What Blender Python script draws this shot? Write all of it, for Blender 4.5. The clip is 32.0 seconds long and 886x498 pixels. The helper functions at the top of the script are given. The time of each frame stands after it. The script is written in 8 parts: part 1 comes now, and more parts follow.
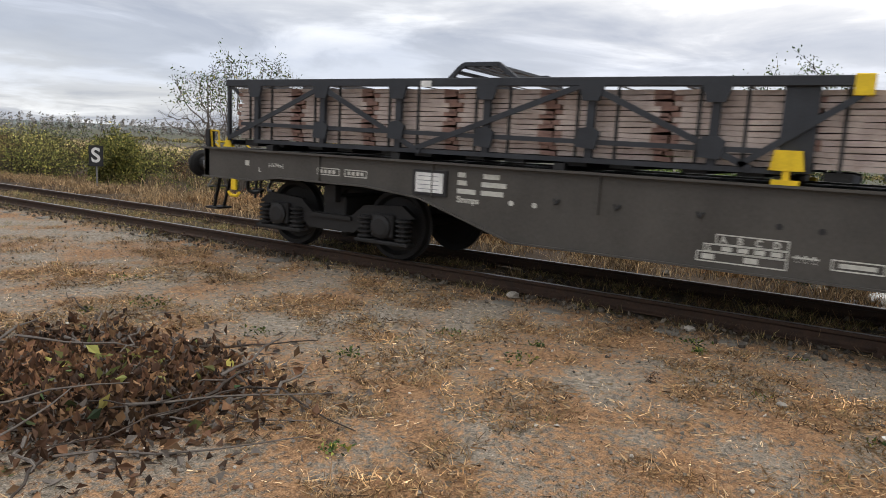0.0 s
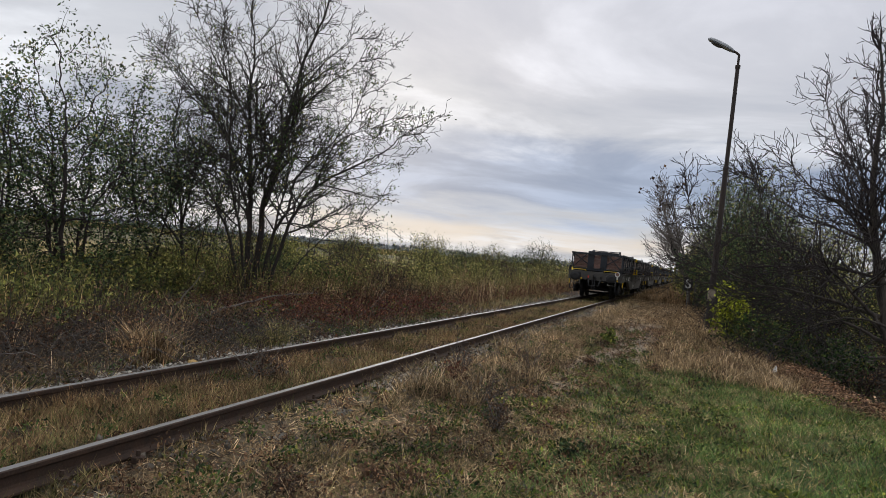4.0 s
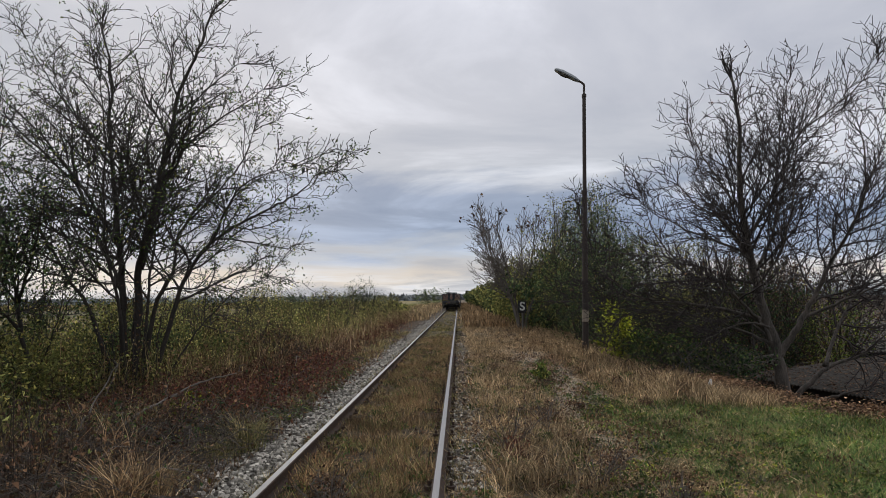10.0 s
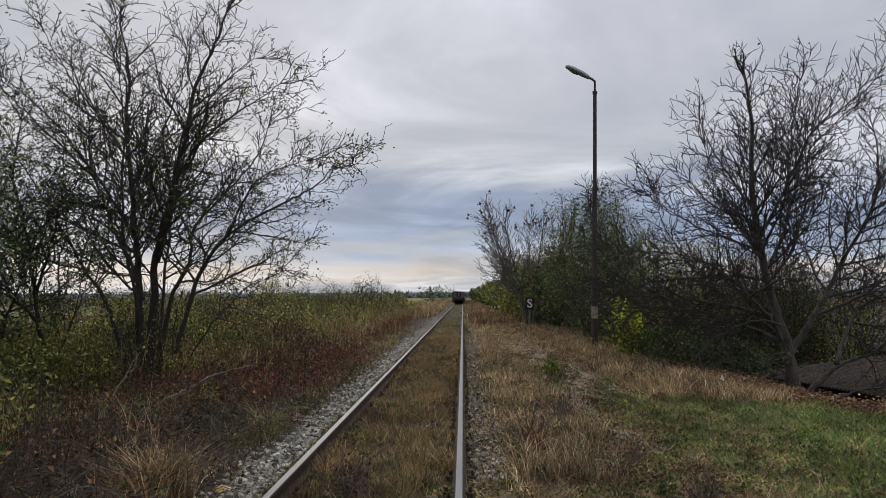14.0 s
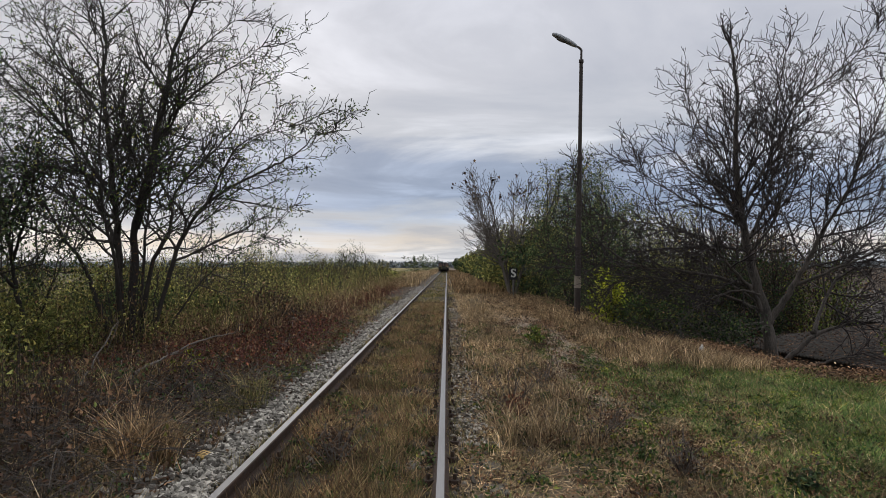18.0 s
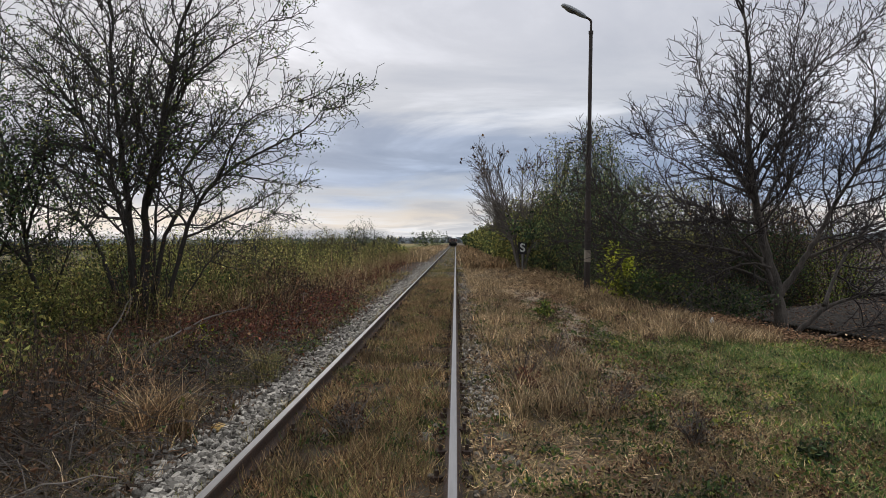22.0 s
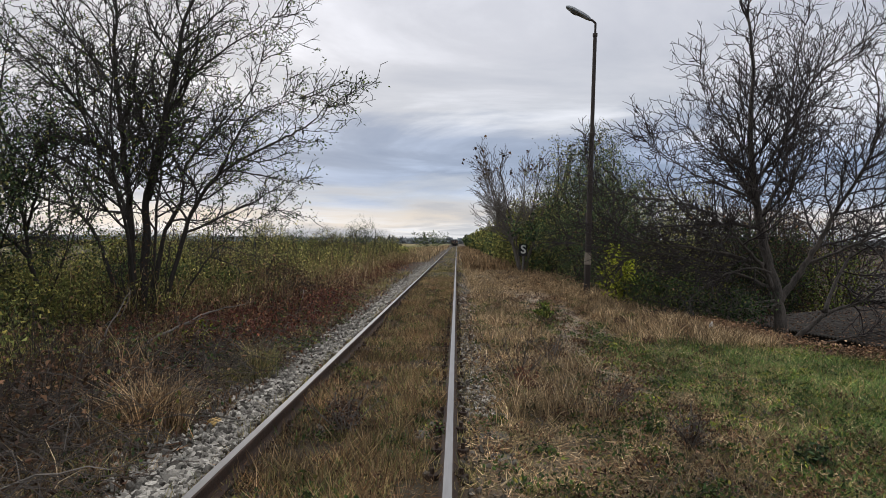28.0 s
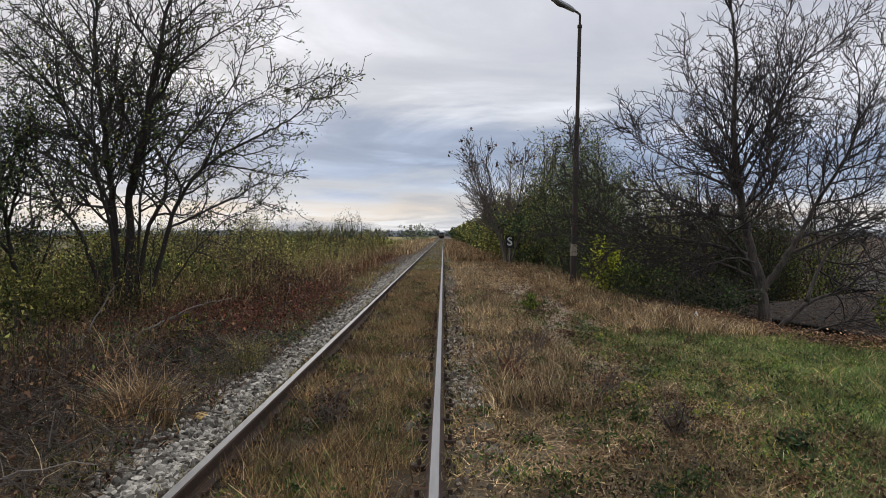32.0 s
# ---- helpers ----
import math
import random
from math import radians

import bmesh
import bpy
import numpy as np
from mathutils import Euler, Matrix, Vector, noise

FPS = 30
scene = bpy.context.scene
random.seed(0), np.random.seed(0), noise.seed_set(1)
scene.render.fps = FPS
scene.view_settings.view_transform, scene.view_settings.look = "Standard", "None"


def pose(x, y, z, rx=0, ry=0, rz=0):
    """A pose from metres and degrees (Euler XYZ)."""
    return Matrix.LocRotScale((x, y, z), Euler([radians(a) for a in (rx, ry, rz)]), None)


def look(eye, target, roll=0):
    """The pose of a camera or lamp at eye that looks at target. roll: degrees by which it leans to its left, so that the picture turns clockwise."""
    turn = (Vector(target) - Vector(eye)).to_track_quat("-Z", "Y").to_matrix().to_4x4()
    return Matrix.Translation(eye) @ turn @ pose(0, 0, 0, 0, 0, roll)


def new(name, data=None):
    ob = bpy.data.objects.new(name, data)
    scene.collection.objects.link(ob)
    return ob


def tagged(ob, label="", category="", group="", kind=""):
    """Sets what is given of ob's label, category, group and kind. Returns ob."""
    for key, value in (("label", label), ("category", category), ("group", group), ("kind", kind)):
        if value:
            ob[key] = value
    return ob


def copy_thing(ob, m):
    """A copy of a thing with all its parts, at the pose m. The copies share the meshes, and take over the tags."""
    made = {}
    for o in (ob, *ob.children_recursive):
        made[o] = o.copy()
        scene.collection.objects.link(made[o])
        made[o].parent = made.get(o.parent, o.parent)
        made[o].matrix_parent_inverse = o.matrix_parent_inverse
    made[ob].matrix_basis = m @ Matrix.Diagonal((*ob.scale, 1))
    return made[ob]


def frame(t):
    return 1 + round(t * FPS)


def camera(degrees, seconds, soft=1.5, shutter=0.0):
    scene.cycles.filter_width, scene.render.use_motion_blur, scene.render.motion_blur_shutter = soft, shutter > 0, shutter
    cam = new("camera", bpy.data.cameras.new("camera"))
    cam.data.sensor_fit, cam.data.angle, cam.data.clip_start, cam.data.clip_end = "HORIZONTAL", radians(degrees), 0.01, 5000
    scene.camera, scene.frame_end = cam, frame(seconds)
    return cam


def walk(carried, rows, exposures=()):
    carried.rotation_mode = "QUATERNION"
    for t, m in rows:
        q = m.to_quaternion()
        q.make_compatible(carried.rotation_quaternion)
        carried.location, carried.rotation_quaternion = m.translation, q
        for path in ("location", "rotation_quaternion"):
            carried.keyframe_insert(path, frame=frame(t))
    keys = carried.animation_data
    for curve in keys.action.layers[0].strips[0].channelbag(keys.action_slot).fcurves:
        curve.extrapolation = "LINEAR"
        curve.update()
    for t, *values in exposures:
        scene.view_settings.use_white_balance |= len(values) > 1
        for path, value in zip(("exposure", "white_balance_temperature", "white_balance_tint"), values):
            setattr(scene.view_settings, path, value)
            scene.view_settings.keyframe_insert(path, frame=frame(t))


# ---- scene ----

# ---- camera and its walk ----
cam = camera(66.1, 32.0, soft=0.8, shutter=0.1)
PATH = [
    (0, (8.032, -0.286, 1.516), (6.344, -1.315, 1.216), 3.0),
    (0.3, (7.994, -0.386, 1.536), (6.274, -1.361, 1.234), 2.2),
    (0.6, (7.931, -0.343, 1.548), (6.106, -1.122, 1.292), -0.2),
    (1, (7.637, -0.129, 1.544), (5.657, 0.059, 1.331), 1.6),
    (1.3, (7.315, 0.104, 1.533), (5.493, 0.914, 1.384), 2.9),
    (1.6, (7.038, 0.271, 1.508), (5.502, 1.55, 1.44), 4.0),
    (2, (6.538, 0.387, 1.467), (5.415, 2.042, 1.437), 3.8),
    (2.5, (6.005, 0.84, 1.515), (5.196, 2.669, 1.472), 2.9),
    (4.5, (3.873, 1.678, 1.5), (3.219, 3.568, 1.527), 5.2),
    (5, (3.319, 1.911, 1.567), (2.833, 3.851, 1.575), 3.0),
    (5.5, (2.787, 2.11, 1.537), (2.415, 4.075, 1.561), 5.5),
    (6, (2.322, 2.13, 1.574), (2.045, 4.11, 1.618), 3.0),
    (6.5, (1.95, 2.205, 1.592), (1.491, 4.151, 1.662), 2.0),
    (7, (1.583, 2.157, 1.571), (1.141, 4.104, 1.69), -0.5),
    (7.5, (1.324, 2.163, 1.577), (0.995, 4.134, 1.653), 1.0),
    (8, (1.223, 2.297, 1.593), (0.986, 4.28, 1.69), 1.8),
    (8.5, (1.098, 2.426, 1.614), (0.97, 4.419, 1.723), 1.0),
    (9, (0.956, 2.535, 1.578), (0.9, 4.531, 1.69), -0.2),
    (9.5, (0.946, 2.508, 1.556), (0.86, 4.503, 1.661), 1.2),
    (10, (0.967, 2.453, 1.616), (0.924, 4.447, 1.761), -0.7),
    (10.5, (0.859, 2.411, 1.577), (0.799, 4.404, 1.735), 0.7),
    (11, (0.813, 2.448, 1.575), (0.746, 4.442, 1.717), -0.4),
    (11.5, (0.828, 2.447, 1.597), (0.772, 4.441, 1.74), -0.8),
    (12, (0.833, 2.418, 1.599), (0.78, 4.41, 1.764), -1.1),
    (12.5, (0.806, 2.415, 1.594), (0.761, 4.407, 1.774), 0.0),
    (13, (0.788, 2.398, 1.586), (0.74, 4.39, 1.757), -0.2),
    (13.5, (0.796, 2.386, 1.579), (0.739, 4.378, 1.739), -1.0),
    (14, (0.797, 2.399, 1.561), (0.74, 4.393, 1.699), -0.3),
    (14.5, (0.792, 2.393, 1.545), (0.721, 4.39, 1.634), 0.7),
    (16.5, (0.774, 2.418, 1.543), (0.722, 4.416, 1.602), 0.1),
    (17, (0.781, 2.416, 1.541), (0.73, 4.414, 1.596), -0.2),
    (17.5, (0.786, 2.446, 1.534), (0.747, 4.445, 1.581), 0.2),
    (18, (0.8, 2.447, 1.532), (0.789, 4.446, 1.582), -0.0),
    (18.5, (0.752, 2.447, 1.525), (0.744, 4.446, 1.566), -0.2),
    (19, (0.787, 2.444, 1.527), (0.762, 4.444, 1.546), -0.8),
    (19.5, (0.787, 2.437, 1.524), (0.784, 4.437, 1.535), -0.7),
    (20, (0.781, 2.442, 1.522), (0.783, 4.442, 1.513), -1.0),
    (20.5, (0.761, 2.454, 1.518), (0.751, 4.453, 1.498), -0.7),
    (21, (0.775, 2.443, 1.515), (0.745, 4.442, 1.493), -0.6),
    (21.5, (0.779, 2.442, 1.512), (0.742, 4.441, 1.488), -0.5),
    (22, (0.784, 2.44, 1.517), (0.747, 4.439, 1.495), -0.4),
    (22.5, (0.784, 2.436, 1.519), (0.747, 4.435, 1.5), -0.1),
    (23, (0.825, 2.422, 1.51), (0.796, 4.421, 1.482), -1.0),
    (23.5, (0.821, 2.488, 1.538), (0.8, 4.488, 1.524), 0.1),
    (24, (0.818, 2.459, 1.539), (0.792, 4.459, 1.57), -0.1),
    (24.5, (0.81, 2.431, 1.527), (0.764, 4.43, 1.571), 0.3),
    (25, (0.822, 2.441, 1.511), (0.753, 4.44, 1.531), 1.1),
    (25.5, (0.815, 2.453, 1.503), (0.758, 4.452, 1.514), 1.0),
    (26, (0.806, 2.467, 1.502), (0.764, 4.466, 1.509), 0.9),
    (26.5, (0.809, 2.441, 1.501), (0.765, 4.441, 1.497), 0.6),
    (28.5, (0.794, 2.463, 1.488), (0.759, 4.463, 1.465), 0.5),
    (29, (0.806, 2.468, 1.485), (0.786, 4.467, 1.459), 0.5),
    (29.5, (0.79, 2.453, 1.492), (0.781, 4.453, 1.471), 0.6),
    (30, (0.8, 2.436, 1.493), (0.794, 4.436, 1.478), 0.6),
    (30.5, (0.788, 2.434, 1.493), (0.789, 4.434, 1.48), 0.6),
    (31, (0.788, 2.444, 1.49), (0.784, 4.443, 1.468), 0.5),
    (31.5, (0.808, 2.446, 1.486), (0.804, 4.445, 1.46), 0.2),
    (32, (0.808, 2.445, 1.486), (0.807, 4.444, 1.445), 0.1),
]
walk(cam, [(t, look(eye, target, roll)) for t, eye, target, roll in PATH], [(0, 0.45, 6650, 10), (0.5, 0.52, 6650, 10), (0.9, 0.30, 6600, 10), (1.4, 0.15, 6450, 10), (2.2, -0.05, 6400, 10), (5, -0.05, 6400, 10), (9, -0.1, 6400, 10), (14, -0.2, 6350, 10), (17, -0.1, 6400, 10), (20, -0.05, 6400, 10), (25, 0.03, 6400, 10), (32, 0.03, 6400, 10)])

# ---- light: an overcast autumn afternoon ----
SUN_AZ, SUN_EL = -24.0, 16.0      # degrees from the track's far end, and above the horizon


def node(nt, kind, **values):
    n = nt.nodes.new(kind)
    for k, v in values.items():
        n.inputs[k.replace("_", " ")].default_value = v
    return n


def ramp(nt, stops, smooth=False):
    n = nt.nodes.new("ShaderNodeValToRGB")
    els = n.color_ramp.elements
    while len(els) < len(stops):
        els.new(0.5)
    for e, (p, c) in zip(els, stops):
        e.position = p
        e.color = (*c, 1) if len(c) == 3 else c
    if smooth:
        n.color_ramp.interpolation = "EASE"
    return n


def mix(nt, a, b, fac, blend="MIX"):
    """Mix two colours (sockets or tuples) by a socket or a number."""
    n = nt.nodes.new("ShaderNodeMix")
    n.data_type, n.blend_type = "RGBA", blend
    for sock, v in ((n.inputs[0], fac), (n.inputs[6], a), (n.inputs[7], b)):
        if isinstance(v, (int, float)):
            sock.default_value = v
        elif isinstance(v, tuple):
            sock.default_value = (*v[:3], 1)
        else:
            nt.links.new(v, sock)
    return n.outputs[2]


def maths(nt, op, a, b=0.0, clamp=False):
    n = nt.nodes.new("ShaderNodeMath")
    n.operation, n.use_clamp = op, clamp
    for sock, v in zip(n.inputs, (a, b)):
        if isinstance(v, (int, float)):
            sock.default_value = v
        else:
            nt.links.new(v, sock)
    return n.outputs[0]


world = bpy.data.worlds.new("overcast_sky")
scene.world = world
world.use_nodes = True
wt = world.node_tree
wt.nodes.clear()
sky = wt.nodes.new("ShaderNodeTexSky")
sky.sky_type, sky.sun_disc = "NISHITA", False
sky.sun_elevation, sky.sun_rotation = radians(SUN_EL), radians(SUN_AZ)
sky.dust_density = 2.5
co = wt.nodes.new("ShaderNodeTexCoord")
sep = wt.nodes.new("ShaderNodeSeparateXYZ")
wt.links.new(co.outputs["Generated"], sep.inputs[0])
# cloud sheets seen at a slant: coordinates on a flat layer overhead
up = maths(wt, "ADD", maths(wt, "MAXIMUM", sep.outputs[2], 0.0), 0.10)
layer = wt.nodes.new("ShaderNodeCombineXYZ")
wt.links.new(maths(wt, "DIVIDE", sep.outputs[0], up), layer.inputs[0])
wt.links.new(maths(wt, "DIVIDE", sep.outputs[1], up), layer.inputs[1])
soft_noise = node(wt, "ShaderNodeTexNoise", Scale=0.8, Detail=8.0, Roughness=0.55, Distortion=0.5)
wt.links.new(layer.outputs[0], soft_noise.inputs["Vector"])
band_map = wt.nodes.new("ShaderNodeMapping")
band_map.inputs["Scale"].default_value = (1.5, 1.5, 9.0)
band_map.inputs["Location"].default_value = (0.3, 0.0, 0.35)
wt.links.new(co.outputs["Generated"], band_map.inputs[0])
band_noise = node(wt, "ShaderNodeTexNoise", Scale=1.9, Detail=8.0, Roughness=0.58)
wt.links.new(band_map.outputs[0], band_noise.inputs["Vector"])
# colours by height: pale gap low down, grey deck over it, brighter towards the zenith
wob = maths(wt, "MULTIPLY", maths(wt, "SUBTRACT", band_noise.outputs["Fac"], 0.5), 0.13)
wob2 = maths(wt, "MULTIPLY", maths(wt, "SUBTRACT", soft_noise.outputs["Fac"], 0.5), 0.16)
lifted = maths(wt, "ADD", maths(wt, "ADD", sep.outputs[2], wob), wob2, True)
open_sky = ramp(wt, [(0.0, (0.52, 0.53, 0.56)), (0.035, (0.66, 0.66, 0.66)), (0.09, (0.52, 0.55, 0.61)), (0.14, (0.47, 0.50, 0.57)), (0.20, (0.68, 0.69, 0.72)),
                     (0.30, (0.58, 0.60, 0.65)), (0.42, (0.64, 0.65, 0.69)), (0.60, (0.95, 0.96, 0.98)), (1.0, (1.75, 1.74, 1.72))])
wt.links.new(lifted, open_sky.inputs[0])
deck = ramp(wt, [(0.0, (0.52, 0.54, 0.58)), (0.03, (0.60, 0.60, 0.61)), (0.055, (0.50, 0.55, 0.63)), (0.085, (0.29, 0.36, 0.49)), (0.15, (0.33, 0.39, 0.51)), (0.19, (0.56, 0.58, 0.63)),
                 (0.25, (0.60, 0.61, 0.66)), (0.42, (0.62, 0.63, 0.69)), (0.60, (0.95, 0.96, 0.98)), (1.0, (1.75, 1.74, 1.72))])
wt.links.new(lifted, deck.inputs[0])
# the slate-blue bank lies across the line's far end
bearing = maths(wt, "ARCTAN2", sep.outputs[0], sep.outputs[1])
swing = maths(wt, "ADD", bearing, maths(wt, "MULTIPLY", maths(wt, "SUBTRACT", band_noise.outputs["Fac"], 0.5), 0.5))
bank = ramp(wt, [(0.0, (0, 0, 0)), (0.40, (0, 0, 0)), (0.455, (1, 1, 1)), (0.62, (1, 1, 1)), (0.72, (0, 0, 0))], True)
wt.links.new(maths(wt, "ADD", maths(wt, "MULTIPLY", swing, 1 / (2 * math.pi)), 0.5), bank.inputs[0])
clouds = mix(wt, open_sky.outputs[0], deck.outputs[0], bank.outputs[0])
light_tex = ramp(wt, [(0.34, (0.79, 0.81, 0.85)), (0.50, (1.0, 1.0, 1.0)), (0.62, (1.36, 1.35, 1.33))])
wt.links.new(soft_noise.outputs["Fac"], light_tex.inputs[0])
clouds = mix(wt, clouds, light_tex.outputs[0], 0.9, "MULTIPLY")
# warm strip where the low sun shines under the deck
strip = ramp(wt, [(0.012, (0, 0, 0)), (0.026, (1, 1, 1)), (0.040, (1, 1, 1)), (0.056, (0, 0, 0))], True)
wt.links.new(maths(wt, "ADD", sep.outputs[2], maths(wt, "MULTIPLY", wob, 0.12)), strip.inputs[0])
broken = ramp(wt, [(0.40, (0, 0, 0)), (0.58, (1, 1, 1))], True)
wt.links.new(band_noise.outputs["Fac"], broken.inputs[0])
# away from the sun the low sky is a duller grey and the warm strip ends
dull = ramp(wt, [(0.13, (0.76, 0.79, 0.83)), (0.24, (1, 1, 1)), (0.80, (1, 1, 1)), (0.92, (0.76, 0.79, 0.83))], True)
wt.links.new(maths(wt, "ADD", maths(wt, "MULTIPLY", bearing, 1 / (2 * math.pi)), 0.5), dull.inputs[0])
sunny = ramp(wt, [(0.18, (0, 0, 0)), (0.25, (1, 1, 1)), (0.78, (1, 1, 1)), (0.86, (0, 0, 0))], True)
wt.links.new(maths(wt, "ADD", maths(wt, "MULTIPLY", bearing, 1 / (2 * math.pi)), 0.5), sunny.inputs[0])
clouds = mix(wt, clouds, dull.outputs[0], 1.0, "MULTIPLY")
clouds = mix(wt, clouds, (0.92, 0.78, 0.61), maths(wt, "MULTIPLY", maths(wt, "MULTIPLY", maths(wt, "MULTIPLY", strip.outputs[0], broken.outputs[0]), sunny.outputs[0]), 0.42))
veil = mix(wt, mix(wt, sky.outputs[0], (0.06, 0.06, 0.06), 1.0, "MULTIPLY"), clouds, 0.96)
back = wt.nodes.new("ShaderNodeBackground")
wt.links.new(veil, back.inputs[0])
back.inputs[1].default_value = 1.10
wo = wt.nodes.new("ShaderNodeOutputWorld")
wt.links.new(back.outputs[0], wo.inputs[0])

sun = new("sun", bpy.data.lights.new("sun", "SUN"))
sun.data.energy, sun.data.angle, sun.data.color = 0.6, radians(40), (1.0, 0.93, 0.84)
az, el = radians(SUN_AZ), radians(max(SUN_EL, 24))
sun.matrix_world = look((0, 0, 50), (-math.sin(az) * math.cos(el) * 10, -math.cos(az) * math.cos(el) * 10, 50 - math.sin(el) * 10))

# ---- materials ----
def shader(name, rough=0.8, metal=0.0, spec=0.4):
    m = bpy.data.materials.new(name)
    m.use_nodes = True
    nt = m.node_tree
    b = nt.nodes["Principled BSDF"]
    b.inputs["Roughness"].default_value = rough
    b.inputs["Metallic"].default_value = metal
    b.inputs["Specular IOR Level"].default_value = spec
    return m, nt, b


def noise_of(nt, scale, detail=4.0, rough=0.55, stretch=None, where="Object"):
    n = node(nt, "ShaderNodeTexNoise", Scale=scale, Detail=detail, Roughness=rough)
    c = nt.nodes.new("ShaderNodeTexCoord")
    if stretch:
        mp = nt.nodes.new("ShaderNodeMapping")
        mp.inputs["Scale"].default_value = stretch
        nt.links.new(c.outputs[where], mp.inputs[0])
        nt.links.new(mp.outputs[0], n.inputs["Vector"])
    else:
        nt.links.new(c.outputs[where], n.inputs["Vector"])
    return n.outputs["Fac"]


def bump(nt, b, fac, strength=0.3, dist=0.02):
    n = node(nt, "ShaderNodeBump", Strength=strength, Distance=dist)
    nt.links.new(fac, n.inputs["Height"])
    nt.links.new(n.outputs[0], b.inputs["Normal"])


def plain(name, dark, light, scale=8.0, rough=0.8, metal=0.0, grain=60.0, relief=0.25, dist=0.01, stretch=None, spec=0.4):
    """A worn surface that varies between two colours at two scales."""
    m, nt, b = shader(name, rough, metal, spec)
    n1, n2 = noise_of(nt, scale, 5, 0.6, stretch), noise_of(nt, grain, 3, 0.6, stretch)
    fac = maths(nt, "ADD", maths(nt, "MULTIPLY", n1, 0.65), maths(nt, "MULTIPLY", n2, 0.35))
    r = ramp(nt, [(0.34, dark), (0.66, light)])
    nt.links.new(fac, r.inputs[0])
    nt.links.new(r.outputs[0], b.inputs["Base Color"])
    rr = ramp(nt, [(0.3, (rough * 0.8,) * 3), (0.7, (min(1, rough * 1.15),) * 3)])
    nt.links.new(n1, rr.inputs[0])
    nt.links.new(rr.outputs[0], b.inputs["Roughness"])
    if relief:
        bump(nt, b, n2, relief, dist)
    return m


def blades(name, stops, rough=0.75, thin=0.30):
    """Leaves and grass: each piece takes its own shade, and light comes through a little."""
    m, nt, b = shader(name, rough, 0, 0.25)
    g = nt.nodes.new("ShaderNodeNewGeometry")
    r = ramp(nt, stops)
    nt.links.new(g.outputs["Random Per Island"], r.inputs[0])
    big = noise_of(nt, 0.7, 3, 0.6)
    k = ramp(nt, [(0.3, (0.55, 0.55, 0.55)), (0.7, (1.25, 1.25, 1.25))])
    nt.links.new(big, k.inputs[0])
    col = mix(nt, r.outputs[0], k.outputs[0], 1.0, "MULTIPLY")
    mid = ramp(nt, [(0.32, (0.55, 0.55, 0.55)), (0.68, (1.4, 1.4, 1.4))])
    nt.links.new(noise_of(nt, 2.8, 3, 0.6), mid.inputs[0])
    each = ramp(nt, [(0.0, (0.35, 0.35, 0.35)), (0.5, (0.85, 0.85, 0.85)), (1.0, (1.8, 1.8, 1.8))])
    nt.links.new(maths(nt, "FRACT", maths(nt, "MULTIPLY", g.outputs["Random Per Island"], 17.3)), each.inputs[0])
    col = mix(nt, mix(nt, col, mid.outputs[0], 0.8, "MULTIPLY"), each.outputs[0], 1.0, "MULTIPLY")
    nt.links.new(col, b.inputs["Base Color"])
    if thin:
        tr = nt.nodes.new("ShaderNodeBsdfTranslucent")
        nt.links.new(col, tr.inputs[0])
        mx = node(nt, "ShaderNodeMixShader", Fac=thin)
        nt.links.new(b.outputs[0], mx.inputs[1])
        nt.links.new(tr.outputs[0], mx.inputs[2])
        nt.links.new(mx.outputs[0], nt.nodes["Material Output"].inputs[0])
    return m


BARK = plain("bark_grey_brown", (0.019, 0.0155, 0.013), (0.125, 0.104, 0.088), 9, 0.9, stretch=(1, 1, 0.22), relief=0.9, dist=0.03, grain=45)
BARK_DARK = plain("bark_dark", (0.014, 0.012, 0.0105), (0.055, 0.046, 0.039), 6, 0.9, stretch=(1, 1, 0.25), relief=0.5)
TWIG = plain("twig_brown", (0.021, 0.0156, 0.012), (0.057, 0.042, 0.033), 3, 0.9, relief=0)
TWIG_GREY = plain("twig_grey", (0.0648, 0.054, 0.0468), (0.1584, 0.1368, 0.1188), 3, 0.9, relief=0)
TWIG_RED = plain("twig_red_brown", (0.0455, 0.01228, 0.008184), (0.1365, 0.03751, 0.02387), 2, 0.9, relief=0)
LEAF_GREEN = blades("leaf_olive_green", [(0, (0.02785, 0.05569, 0.01856)), (0.55, (0.07735, 0.1238, 0.03403)), (0.85, (0.1392, 0.1547, 0.03868)), (1, (0.263, 0.2166, 0.04641))])
LEAF_BUSH = blades("leaf_bush_green", [(0, (0.03, 0.056, 0.028)), (0.5, (0.08, 0.122, 0.052)), (0.88, (0.15, 0.18, 0.065)), (1, (0.33, 0.28, 0.09))])
LEAF_OLIVE = blades("leaf_dull_olive", [(0, (0.078, 0.0936, 0.0312)), (0.45, (0.195, 0.208, 0.065)), (0.8, (0.325, 0.312, 0.091)), (1, (0.52, 0.429, 0.117))], thin=0.42)
LEAF_FRESH = blades("leaf_fresh_green", [(0, (0.06, 0.108, 0.03)), (0.5, (0.156, 0.24, 0.06)), (1, (0.288, 0.36, 0.096))], thin=0.4)
LEAF_RUST = blades("leaf_orange_brown", [(0, (0.085, 0.044, 0.024)), (0.5, (0.21, 0.115, 0.062)), (1, (0.38, 0.24, 0.14))], thin=0.15)
LEAF_DARK = blades("leaf_dark_green", [(0, (0.01428, 0.03332, 0.01428)), (0.7, (0.0357, 0.06545, 0.02142)), (1, (0.0714, 0.1015, 0.0238))])
LEAF_YELLOW = blades("leaf_yellow", [(0, (0.20, 0.25, 0.025)), (0.6, (0.40, 0.44, 0.04)), (1, (0.56, 0.54, 0.06))], thin=0.4)
